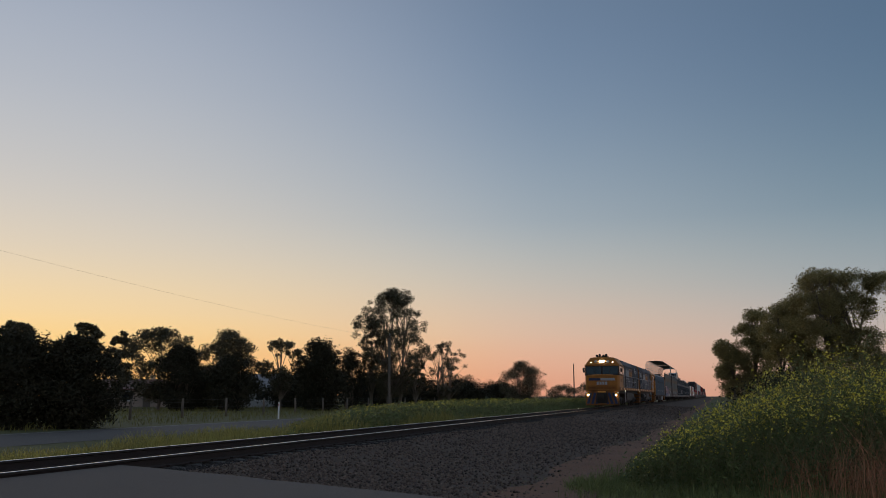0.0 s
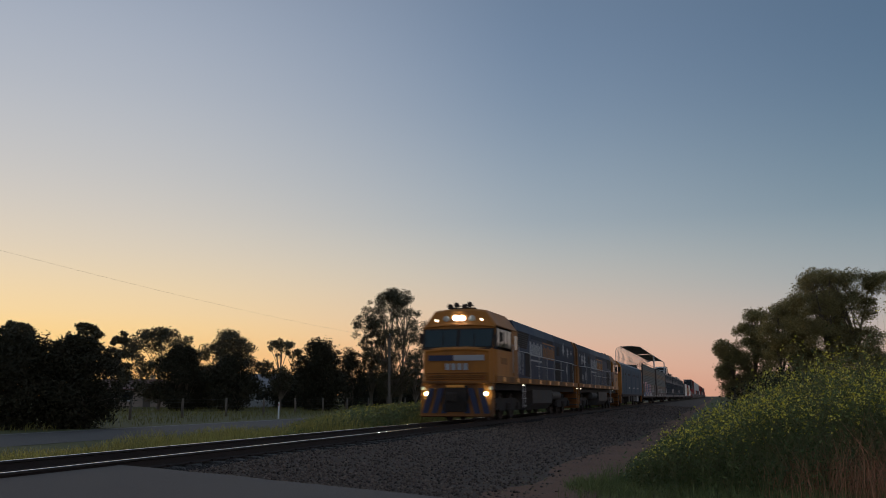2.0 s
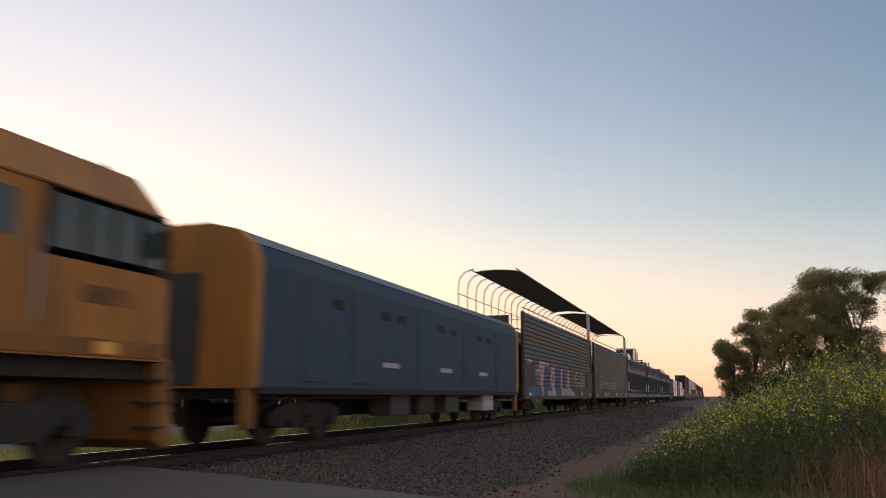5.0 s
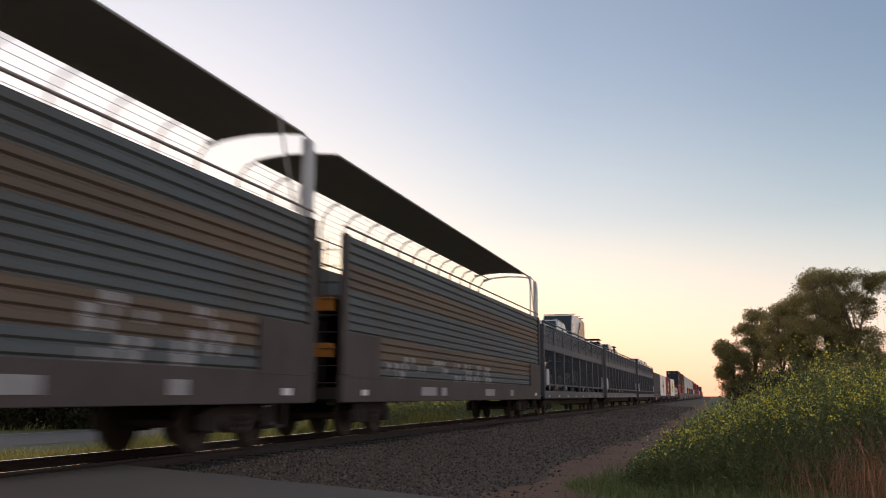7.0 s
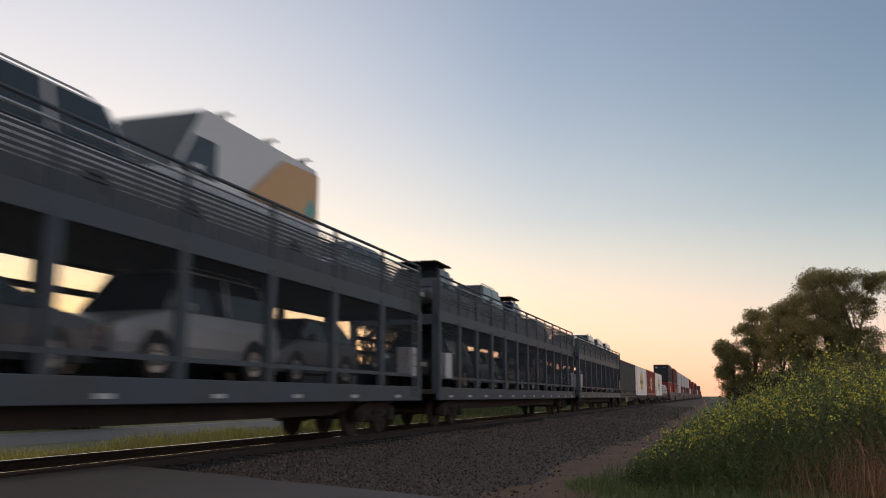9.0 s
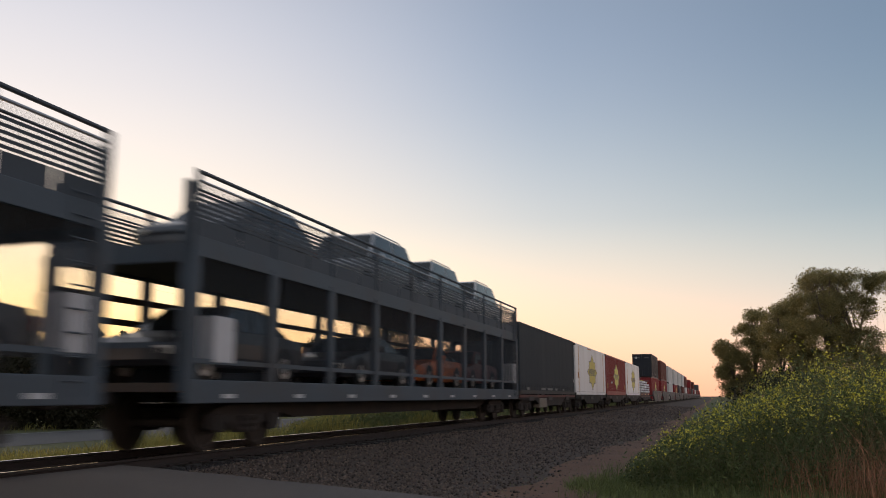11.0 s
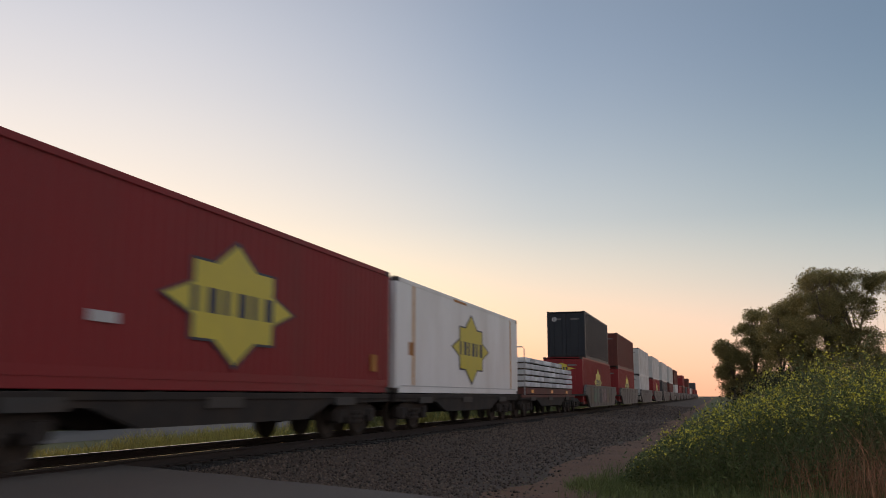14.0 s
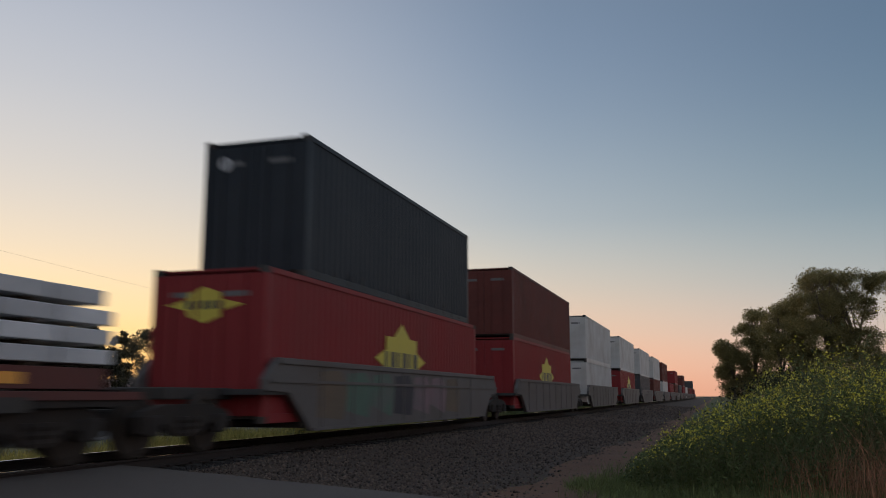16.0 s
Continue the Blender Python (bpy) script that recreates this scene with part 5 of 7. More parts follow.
def car_paint(name, col):
    if name not in CAR_PAINT:
        m = mat("car_paint_" + name, col, 0.4, 0.05, var=0.05, scale=1.0, fine=8)
        m.node_tree.nodes["Principled BSDF"].inputs["Coat Weight"].default_value = 0.2
        CAR_PAINT[name] = m
    return CAR_PAINT[name]


CAR_FORMS = {
    # length, half width, sill, waist, roof, (bonnet end, windscreen top, roof end, tail) as shares of the length
    "sedan": (4.6, 0.9, 0.28, 0.92, 1.43, (0.27, 0.42, 0.68, 0.86)),
    "hatch": (4.1, 0.87, 0.28, 0.95, 1.48, (0.24, 0.40, 0.80, 0.97)),
    "wagon": (4.8, 0.94, 0.40, 1.12, 1.90, (0.25, 0.38, 0.88, 0.985)),
    "ute": (5.2, 0.93, 0.42, 1.08, 1.78, (0.25, 0.36, 0.56, 0.62)),
    "coupe": (4.7, 0.94, 0.24, 0.88, 1.32, (0.33, 0.48, 0.62, 0.88)),
    "van": (6.0, 1.0, 0.35, 1.3, 2.6, (0.12, 0.26, 0.985, 0.998)),
}


def motor_car(form, colour, name, label):
    """A road vehicle with its nose at y = 0 and its tyres on z = 0."""
    Lc, hw, sill, waist, roof, (b, ws, re, ta) = CAR_FORMS[form]
    paint = car_paint(name, colour)
    o = tagged(new({"van": "delivery_van", "ute": "pickup"}.get(form, "car")), label, {"van": "van", "ute": "pickup"}.get(form, "car"), group="vehicles on the car carriers")

    def ring(y, w, z0, z1, top):
        return [(w * 0.94, y, z0), (w, y, z0 + 0.18), (w, y, z0 + (z1 - z0) * 0.7), (w * 0.95, y, z1), (w * top, y, z1 + 0.02), (-w * top, y, z1 + 0.02), (-w * 0.95, y, z1), (-w, y, z0 + (z1 - z0) * 0.7), (-w, y, z0 + 0.18), (-w * 0.94, y, z0)]
    bonnet = waist - 0.12 if form != "van" else waist
    body = Shape()
    loft(body, [ring(0.0, hw * 0.82, sill + 0.1, bonnet - 0.28, 0.7), ring(0.06, hw * 0.93, sill, bonnet - 0.16, 0.7), ring(0.35, hw, sill, bonnet - 0.06, 0.8), ring(b * Lc, hw, sill, waist, 0.85),
                ring(ta * Lc if form != "ute" else 0.93 * Lc, hw, sill, waist, 0.85), ring(Lc - 0.08, hw * 0.97, sill, waist - 0.04, 0.8), ring(Lc, hw * 0.9, sill + 0.15, waist - 0.16, 0.7)])
    body_ob = part("body", body, paint, o)
    # cabin: lower ring at the waist, roof ring above
    cab = Shape()
    y0, y1, y2, y3 = b * Lc, ws * Lc, re * Lc, ta * Lc
    wt = hw * (0.78 if form != "van" else 0.9)
    low, hi = hw * 0.93, roof
    vs = [(low, y0, waist), (low, y3, waist), (-low, y3, waist), (-low, y0, waist), (wt, y1, hi - 0.04), (wt, y2, hi - 0.04), (-wt, y2, hi - 0.04), (-wt, y1, hi - 0.04),
          (wt * 0.8, y1 + 0.12, hi), (wt * 0.8, y2 - 0.12, hi), (-wt * 0.8, y2 - 0.12, hi), (-wt * 0.8, y1 + 0.12, hi)]
    cab.add(vs, [(0, 1, 5, 4), (2, 3, 7, 6), (3, 0, 4, 7), (1, 2, 6, 5), (4, 5, 9, 8), (6, 7, 11, 10), (7, 4, 8, 11), (5, 6, 10, 9), (8, 9, 10, 11), (3, 2, 1, 0)])
    part("cabin", cab, paint, o)

    def pane(p, q, r, s2, off):
        p, q, r, s2 = (Vector(v) for v in (p, q, r, s2))
        nrm = (q - p).cross(s2 - p).normalized() * off
        c = (p + q + r + s2) / 4
        a = [v + (c - v).normalized() * 0.07 for v in (p, q, r, s2)]
        return Shape().add([tuple(v + nrm * 0.3) for v in a] + [tuple(v + nrm) for v in a], [(0, 1, 2, 3), (4, 7, 6, 5), (0, 4, 5, 1), (1, 5, 6, 2), (2, 6, 7, 3), (3, 7, 4, 0)])
    part("windscreen", pane(vs[3], vs[0], vs[4], vs[7], 0.015), CAR_GLASS, o)
    if form != "van":
        part("rear_window", pane(vs[1], vs[2], vs[6], vs[5], 0.015), CAR_GLASS, o)
    ym = (y1 + y2) / 2
    for s in (1, -1):
        def q(v):
            return (s * v[0], v[1], v[2])
        lowm, him = (low, ym, waist), (wt, ym, hi - 0.04)
        if form == "van":
            e = (low, y0 + 1.25, waist)
            t = (low + (wt - low) * 0.6, y0 + 1.25, waist + (hi - waist) * 0.6)
            u = (low + (wt - low) * 0.6, y0 + (y1 - y0) * 0.6, waist + (hi - waist) * 0.6)
            part("side_window", pane(q(vs[0]), q(e), q(t), q(u), 0.014 * s), CAR_GLASS, o)
        else:
            part("side_window", pane(q(vs[0]), q(lowm), q(him), q(vs[4]), 0.014 * s), CAR_GLASS, o)
            part("side_window", pane(q(lowm), q(vs[1]), q(vs[5]), q(him), 0.014 * s), CAR_GLASS, o)
        part("mirror", Shape().box(*sorted((s * hw * 0.98, s * (hw + 0.16))), y0 + 0.35, y0 + 0.47, waist, waist + 0.16, 0.03), paint, o)
        part("headlight", Shape().box(*sorted((s * hw * 0.55, s * hw * 0.9)), 0.0, 0.1, bonnet - 0.34, bonnet - 0.2, 0.02), LAMP_DIM, o)
        part("tail_light", Shape().box(*sorted((s * hw * 0.7, s * hw * 0.96)), Lc - 0.09, Lc + 0.005, waist - 0.32, waist - 0.12, 0.02), REDLENS, o)
        r = 0.33 if form not in ("wagon", "ute", "van") else 0.37
        for fy in (0.19, 0.80):
            w = part("wheel", shared("car_tyre_%d" % round(r * 100), lambda: Shape().lathe([(r * 0.62, -0.1), (r * 0.94, -0.11), (r, -0.07), (r, 0.07), (r * 0.94, 0.11), (r * 0.62, 0.1)], (0, 0, 0), "x", 18), TYRE), None, o, at=(s * (hw - 0.1), fy * Lc, r))
            part("rim", shared("car_rim_%d" % round(r * 100), lambda: Shape().lathe([(0.02, -0.112), (r * 0.3, -0.105), (r * 0.62, -0.112), (r * 0.62, 0.112), (r * 0.3, 0.105), (0.02, 0.112)], (0, 0, 0), "x", 14), RIM), None, w)
            part("wheel_arch", Shape().lathe([(r * 1.14, -0.008), (r * 1.14, 0.008)], (s * (hw - 0.002), fy * Lc, r + 0.02), "x", 18), TYRE, body_ob, "dark wheel arch lining")
    if form == "van":
        for s in (1, -1):
            lo, hi2 = sorted((s * (hw * 0.965), s * (hw * 0.985)))
            part("side_graphic", Shape().prism([(2.9, 1.35), (4.3, 2.35), (5.85, 2.42), (5.85, 1.35)], lo, hi2, "x"), mat("pale_orange_graphic", (0.60, 0.34, 0.13), 0.4, var=0.1), o, "pale orange side graphic")
            part("side_graphic", Shape().prism([(5.2, 1.5), (5.5, 1.85), (5.75, 1.6), (5.5, 1.35)], lo - 0.002, hi2 + 0.002, "x"), mat("teal_graphic", (0.08, 0.35, 0.33), 0.4, var=0.1), o, "teal side graphic")
        for yy in (2.2, 3.9, 5.4):
            part("roof_bar", Shape().box(-1.0, 1.0, yy, yy + 0.05, 2.66, 2.7).box(-0.85, -0.8, yy, yy + 0.05, 2.58, 2.67).box(0.8, 0.85, yy, yy + 0.05, 2.58, 2.67), DARKGREY, o, "roof rack bar")
    if form == "ute":
        part("tray", Shape().box(-0.8, 0.8, 0.62 * Lc, 0.97 * Lc, waist - 0.05, waist + 0.035, 0.01), BLACK, o, "dark tray cover")
        rack = Shape().box(-0.72, 0.72, 0.30 * Lc, 0.62 * Lc, roof + 0.14, roof + 0.19, 0.01)
        for x in (-0.62, 0.56):
            for yy in (0.38 * Lc, 0.53 * Lc):
                rack.box(x, x + 0.06, yy, yy + 0.06, roof - 0.04, roof + 0.15)
        part("roof_rack", rack, BLACK, o, "flat black roof rack")
        part("sports_bar", Shape().tube([(0.8, 0.64 * Lc, waist), (0.74, 0.64 * Lc, waist + 0.5), (-0.74, 0.64 * Lc, waist + 0.5), (-0.8, 0.64 * Lc, waist)], 0.035, 8), RAILING, o)
    if form == "wagon":
        for s in (1, -1):
            part("roof_rail", Shape().tube([(s * 0.62, y1 + 0.1, hi + 0.0), (s * 0.62, y1 + 0.3, hi + 0.06), (s * 0.62, y2 - 0.3, hi + 0.06), (s * 0.62, y2 - 0.1, hi)], 0.018, 6), RAILING, o)
    return o


SEA_RIB = 0.28
GREY_MARK = mat("grey_marking_paint", (0.16, 0.16, 0.16), 0.6, var=0.2)


def freight_container(L, H, colour_mat, label, W=2.44, ribs=True, name="shipping_container"):
    """A box container with corner posts, rails, pressed sides and doors at its leading end."""
    o = tagged(new(name), label, "container", group="containers on the train")
    hw = W / 2

    def ribbed():
        s = Shape()
        pts = []
        n = int((L - 0.5) / SEA_RIB)
        p = (L - 0.5) / n
        for i in range(n):
            y = 0.25 + i * p
            for dy, dx in ((0.0, 0.0), (0.25, 0.0), (0.4, -0.035), (0.85, -0.035)):
                pts.append((hw - 0.012 + dx, y + dy * p))
        pts += [(hw - 0.012, L - 0.25), (hw - 0.08, L - 0.25), (hw - 0.08, 0.25)]
        return s.prism(pts, 0.16, H - 0.1, "z")

    def plain():
        s = Shape()
        n = max(4, round(L / 1.2))
        pts = []
        for i in range(n):
            a, b = 0.25 + (L - 0.5) * i / n, 0.25 + (L - 0.5) * (i + 1) / n
            pts += [(hw - 0.02, a), (hw - 0.012, a + 0.008), (hw - 0.012, b - 0.008), (hw - 0.02, b)]
        return s.prism(pts + [(hw - 0.07, L - 0.25), (hw - 0.07, 0.25)], 0.16, H - 0.1, "z")
    key = "%s_%d_%d_%d" % ("rib" if ribs else "plain", round(L * 100), round(H * 100), round(W * 100))
    for s in (1, -1):
        def side():
            q = ribbed() if ribs else plain()
            q.v = [(s * x, y, z) for x, y, z in q.v]
            return q
        part("side_panel", side(), colour_mat, o)
        part("bottom_rail", Shape().box(*sorted((s * (hw - 0.1), s * hw)), 0.05, L - 0.05, 0.0, 0.17, 0.012), colour_mat, o)
        part("top_rail", Shape().box(*sorted((s * (hw - 0.08), s * hw)), 0.05, L - 0.05, H - 0.11, H, 0.012), colour_mat, o)
        for y0, y1 in ((0.0, 0.25), (L - 0.25, L)):
            part("corner_post", Shape().box(*sorted((s * (hw - 0.14), s * hw)), y0, y1, 0.0, H, 0.012), colour_mat, o)
            for z0 in (0.0, H - 0.13):
                part("corner_casting", Shape().box(*sorted((s * (hw - 0.16), s * (hw + 0.004))), y0 - 0.004, y0 + 0.17 if y0 < 1 else y1 + 0.004, z0 - 0.0005, z0 + 0.13, 0.01), DARKGREY, o)
    part("roof", Shape().box(-hw + 0.05, hw - 0.05, 0.1, L - 0.1, H - 0.06, H - 0.015), colour_mat, o)
    part("floor", Shape().box(-hw + 0.08, hw - 0.08, 0.1, L - 0.1, 0.08, 0.18), BLACK, o)
    part("end_wall", Shape().box(-hw + 0.1, hw - 0.1, L - 0.14, L - 0.08, 0.1, H - 0.05), colour_mat, o)
    for s in (1, -1):
        d = part("door", Shape().box(*sorted((s * 0.01, s * (hw - 0.14))), 0.05, 0.11, 0.14, H - 0.12, 0.008), colour_mat, o)
        for k in range(2):
            x = s * (0.28 + 0.5 * k)
            part("lock_rod", Shape().tube([(x, 0.025, 0.12), (x, 0.025, H - 0.1)], 0.018, 6), colour_mat, d)
        part("marking", Shape().box(*sorted((s * 0.3, s * 0.85)), 0.04, 0.05, H - 0.55, H - 0.45), GREY_MARK, d, "grey marking bar")
    return o


YELLOW = mat("logo_yellow", (0.62, 0.52, 0.07), 0.5, var=0.12, scale=2)
NAVY = mat("logo_navy", (0.025, 0.03, 0.06), 0.5, var=0.12)


def badge(parent, cy, cz, size, x, border=True):
    """A yellow pointed badge with dark bars across it, on the side at x."""
    def star(k):
        h, w = size * k, size * k * 1.98
        return [(cy, cz + h), (cy + w * 0.32, cz + h * 0.6), (cy + w * 0.62, cz + h * 0.6), (cy + w * 0.62, cz + h * 0.25), (cy + w, cz), (cy + w * 0.62, cz - h * 0.25), (cy + w * 0.62, cz - h * 0.6), (cy + w * 0.32, cz - h * 0.6),
                (cy, cz - h), (cy - w * 0.32, cz - h * 0.6), (cy - w * 0.62, cz - h * 0.6), (cy - w * 0.62, cz - h * 0.25), (cy - w, cz), (cy - w * 0.62, cz + h * 0.25), (cy - w * 0.62, cz + h * 0.6), (cy - w * 0.32, cz + h * 0.6)]
    sg = 1 if x > 0 else -1
    b = part("badge", Shape().prism(star(1.0), x, x + sg * 0.004, "x"), YELLOW, parent, "yellow pointed badge")
    if border:
        part("badge_border", Shape().prism(star(1.07), x - sg * 0.004, x + sg * 0.0015, "x"), NAVY, b, "dark badge border")
    for k in range(6):
        w = size * 0.4
        y0 = cy - size * 1.3 + k * size * 0.45
        part("badge_bar", Shape().box(*sorted((x, x + sg * 0.008)), y0, y0 + (w * 0.75 if k % 2 else w * 0.45), cz - size * 0.2, cz + size * 0.2), NAVY, b, "dark lettering bar")
    return b


FRAME_RED = mat("oxide_red_frame_paint", (0.13, 0.035, 0.028), 0.65, var=0.3, scale=1.4, fine=16, stain=(0.04, 0.03, 0.028), stain_amt=0.6)


def flat_wagon(L, label, red=True):
    o = tagged(new("flat_wagon"), label, "railway wagon", group="container flat wagons")
    m = FRAME_RED if red else BLACK
    part("centre_sill", Shape().prism([(0.4, 0.72), (3.4, 0.66), (4.6, 0.42), (L - 4.6, 0.42), (L - 3.4, 0.66), (L - 0.4, 0.72), (L - 0.4, 0.96), (0.4, 0.96)], -0.35, 0.35, "x"), BLACK, o)
    for s in (1, -1):
        part("side_sill", Shape().prism([(0.1, 0.78), (3.6, 0.76), (4.6, 0.46), (L - 4.6, 0.46), (L - 3.6, 0.76), (L - 0.1, 0.78), (L - 0.1, 0.97), (0.1, 0.97)], *sorted((s * 1.1, s * 1.22)), "x"), BLACK, o, "deep dark side sill")
        part("edge_strip", Shape().box(*sorted((s * 1.221, s * 1.25)), 0.15, L - 0.15, 0.86, 0.975, 0.008), m, o)
        for yy in (2.0, L / 2 - 1.0, L - 3.4):
            part("marking_plate", Shape().box(*sorted((s * 1.235, s * 1.262)), yy, yy + 1.1, 0.72, 0.9), DARKGREY, o)
    n = 7
    for k in range(n):
        y = 0.3 + (L - 0.8) * k / (n - 1)
        part("cross_bearer", Shape().box(-1.22, 1.22, y, y + 0.22, 0.82, 0.998), BLACK, o)
    coupler(o, 0, -1), coupler(o, L, 1)
    bogie(o, 1.9, 2, 1.75, 0.46), bogie(o, L - 1.9, 2, 1.75, 0.46)
    return o


WELL_GREY = mat("grey_well_paint", (0.14, 0.13, 0.125), 0.6, var=0.22, scale=0.9, fine=14, stain=(0.11, 0.09, 0.075), stain_amt=0.5, spec=0.2)


def well_wagon(label, sprayed):
    """One unit of an articulated double-stack set: deep side sills, end platforms, and the truck under its leading end."""
    P = 20.45
    o = tagged(new("well_wagon"), label, "railway wagon", group="double-stack well wagons")
    for s in (1, -1):
        prof = [(0.5, 1.02), (0.5, 1.22), (0.95, 1.6), (P - 3.4, 1.6), (P - 2.95, 1.22), (P - 2.95, 1.02), (P - 3.7, 0.98), (P - 4.6, 0.26), (2.35, 0.26), (1.4, 0.98)]
        side = part("well_side", Shape().prism(prof, *sorted((s * 1.30, s * 1.42)), "x"), WELL_GREY, o, "grey steel well side")
        part("top_flange", Shape().box(*sorted((s * 1.28, s * 1.46)), 0.95, P - 3.4, 1.5, 1.62, 0.015), WELL_GREY, o)
        part("mid_flange", Shape().box(*sorted((s * 1.41, s * 1.45)), 0.6, P - 3.0, 1.16, 1.22), WELL_GREY, o)
        part("bottom_flange", Shape().box(*sorted((s * 1.25, s * 1.45)), 2.4, P - 4.65, 0.24, 0.3), WELL_GREY, o)
        for k in range(8):
            y = 2.8 + 1.6 * k
            part("side_rib", Shape().box(*sorted((s * 1.415, s * 1.44)), y, y + 0.06, 0.3, 1.5), WELL_GREY, side)
        if sprayed:
            for k in range(7):
                y = 2.6 + 1.45 * k
                m = (CORR_BROWN, SPRAY_GREEN, SPRAY_GREEN, SPRAY_BLACK, SPRAY_MAUVE, SPRAY_MAUVE, CORR_BROWN)[k]
                part("graffiti", Shape().prism([(y, 0.5 + 0.1 * (k % 3)), (y + 1.3, 0.42), (y + 1.5, 1.1), (y + 1.1, 1.45), (y + 0.1, 1.4)], *sorted((s * 1.405, s * 1.424)), "x"), m, side, "sprayed colour patch")
    part("well_floor", Shape().box(-1.3, 1.3, 2.2, P - 4.5, 0.3, 0.42), BLACK, o)
    for y0, y1 in ((-1.2, 2.0), (P - 4.2, P - 1.8)):
        part("end_platform", Shape().box(-0.55, 0.55, y0, y1, 0.86, 1.06, 0.02).box(-1.38, 1.38, max(y0, 0.4), min(y1, P - 2.9), 0.94, 1.04), DARKGREY, o)
    bogie(o, -1.35, 2, 1.83, 0.47)
    return o


CONC = mat("pale_concrete", (0.66, 0.67, 0.68), 0.75, var=0.18, scale=1.6, fine=22, vary=0.28, stain=(0.33, 0.34, 0.36), stain_amt=0.55, bump=0.2)
TIMBER = mat("spacer_timber", (0.10, 0.07, 0.045), 0.85, var=0.3)


def beam_stack(label):
    """Layers of pale concrete beams on timber spacers, the upper layers shorter."""
    o = tagged(new("beam_stack"), label, "concrete beams")
    z = 0.33
    for k, length in enumerate((12.6, 12.6, 12.6, 12.4, 9.2)):
        for y in np.arange(0.3, length - 0.2, 1.35):
            part("spacer", Shape().box(-1.18, 1.18, y, y + 0.09, z - 0.05, z + 0.002), TIMBER, o)
        ys = np.linspace(0, length, round(length / 1.05) + 1)
        for a, b in zip(ys, ys[1:]):
            for i in range(3):
                x0 = -1.24 + i * 0.83
                part("beam", Shape().box(x0 + 0.012 * math.sin(9 * a + k), x0 + 0.80, a + 0.03, b - 0.03, z, z + 0.198, 0.015), CONC, o)
        z += 0.265
    return o


# ---- make up the train, from its nose backwards ----
ride(locomotive("blue and orange diesel locomotive with lit headlamps", True, 19.6, (6.9, 10.0, 13.7, 13.2, ((15.7, 3.38, 0.36), (17.1, 3.25, 0.3), (18.3, 3.3, 0.14), (16.7, 2.32, 0.27), (18.3, 2.08, 0.24)))), 0.0)
ride(locomotive("blue and orange diesel locomotive running backwards", False, 21.3, (12.6, 9.5, 16.0, 4.9, ((18.2, 3.08, 0.48), (19.25, 3.14, 0.36), (17.85, 2.16, 0.3), (19.05, 2.02, 0.25), (20.1, 3.35, 0.12)))), 41.7, 0.0, 180.0)
ride(crew_van(), 43.9)
ride(covered_car_carrier("corrugated covered car carrier with pink and blue graffiti", "colour"), 66.1)
ride(covered_car_carrier("corrugated covered car carrier with faded white scrawl", "white"), 88.1)
CARRIERS = [(111.2, 22.3, 2.62), (135.1, 25.2, 2.0), (162.2, 23.1, 2.62)]
for c, length, pitch in CARRIERS:
    ride(open_car_carrier(length, pitch, "grey-blue open two-deck car carrier loaded with cars"), c)

SILVER, CWHITE, CBLACK, CBLUE, CORANGE, CGREY, CRED, CGREEN = (0.36, 0.375, 0.39), (0.62, 0.62, 0.61), (0.025, 0.025, 0.028), (0.03, 0.06, 0.16), (0.45, 0.10, 0.015), (0.09, 0.095, 0.10), (0.10, 0.015, 0.013), (0.05, 0.12, 0.09)
NAMES = {SILVER: "silver", CWHITE: "white", CBLACK: "black", CBLUE: "blue", CORANGE: "orange", CGREY: "grey", CRED: "red", CGREEN: "green"}
WORD = {"sedan": "four-door saloon car", "hatch": "small hatchback car", "wagon": "tall four-wheel-drive wagon", "ute": "dual-cab pickup", "coupe": "low two-door coupe", "van": "high-roofed delivery van"}
LOADS = [
    # wagon, deck, vehicles from its front with their distance
    # deck 0 gets mostly grey and black paint: the deck's shade put into car colours
    (0, 1, [("hatch", SILVER, 0.9), ("wagon", CWHITE, 5.75), ("van", CWHITE, 10.7), ("hatch", SILVER, 17.5)]),
    (0, 0, [("sedan", CGREY, 0.4), ("coupe", CGREY, 5.2), ("wagon", SILVER, 10.3), ("hatch", CGREY, 15.2)]),
    (1, 1, [("ute", CBLACK, 0.3), ("wagon", CGREY, 5.8), ("ute", CBLUE, 10.9), ("hatch", CGREY, 16.4), ("sedan", SILVER, 20.4)]),
    (1, 0, [("wagon", CBLACK, 0.5), ("hatch", CGREY, 5.6), ("sedan", CBLACK, 10.0), ("wagon", CRED, 14.9), ("sedan", CGREY, 20.0)]),
    (2, 1, [("hatch", CGREY, 1.4), ("wagon", SILVER, 7.3), ("wagon", SILVER, 12.25), ("wagon", CWHITE, 17.4)]),
    (2, 0, [("sedan", CBLACK, 0.4), ("coupe", CBLACK, 7.0), ("coupe", CORANGE, 12.2), ("sedan", CRED, 17.2)]),
]
for w, deck, cars in LOADS:
    base = CARRIERS[w][0]
    for i, (form, col, y) in enumerate(cars):
        if i and y < cars[i - 1][2] + CAR_FORMS[cars[i - 1][0]][0] + 0.1:
            y = cars[i - 1][2] + CAR_FORMS[cars[i - 1][0]][0] + 0.1
        if y + CAR_FORMS[form][0] > CARRIERS[w][1]:
            continue
        ride(motor_car(form, col, NAMES[col], "%s %s on the %s deck of a car carrier" % (NAMES[col], WORD[form], "upper" if deck else "lower")), base + y, 3.24 if deck else 1.12)

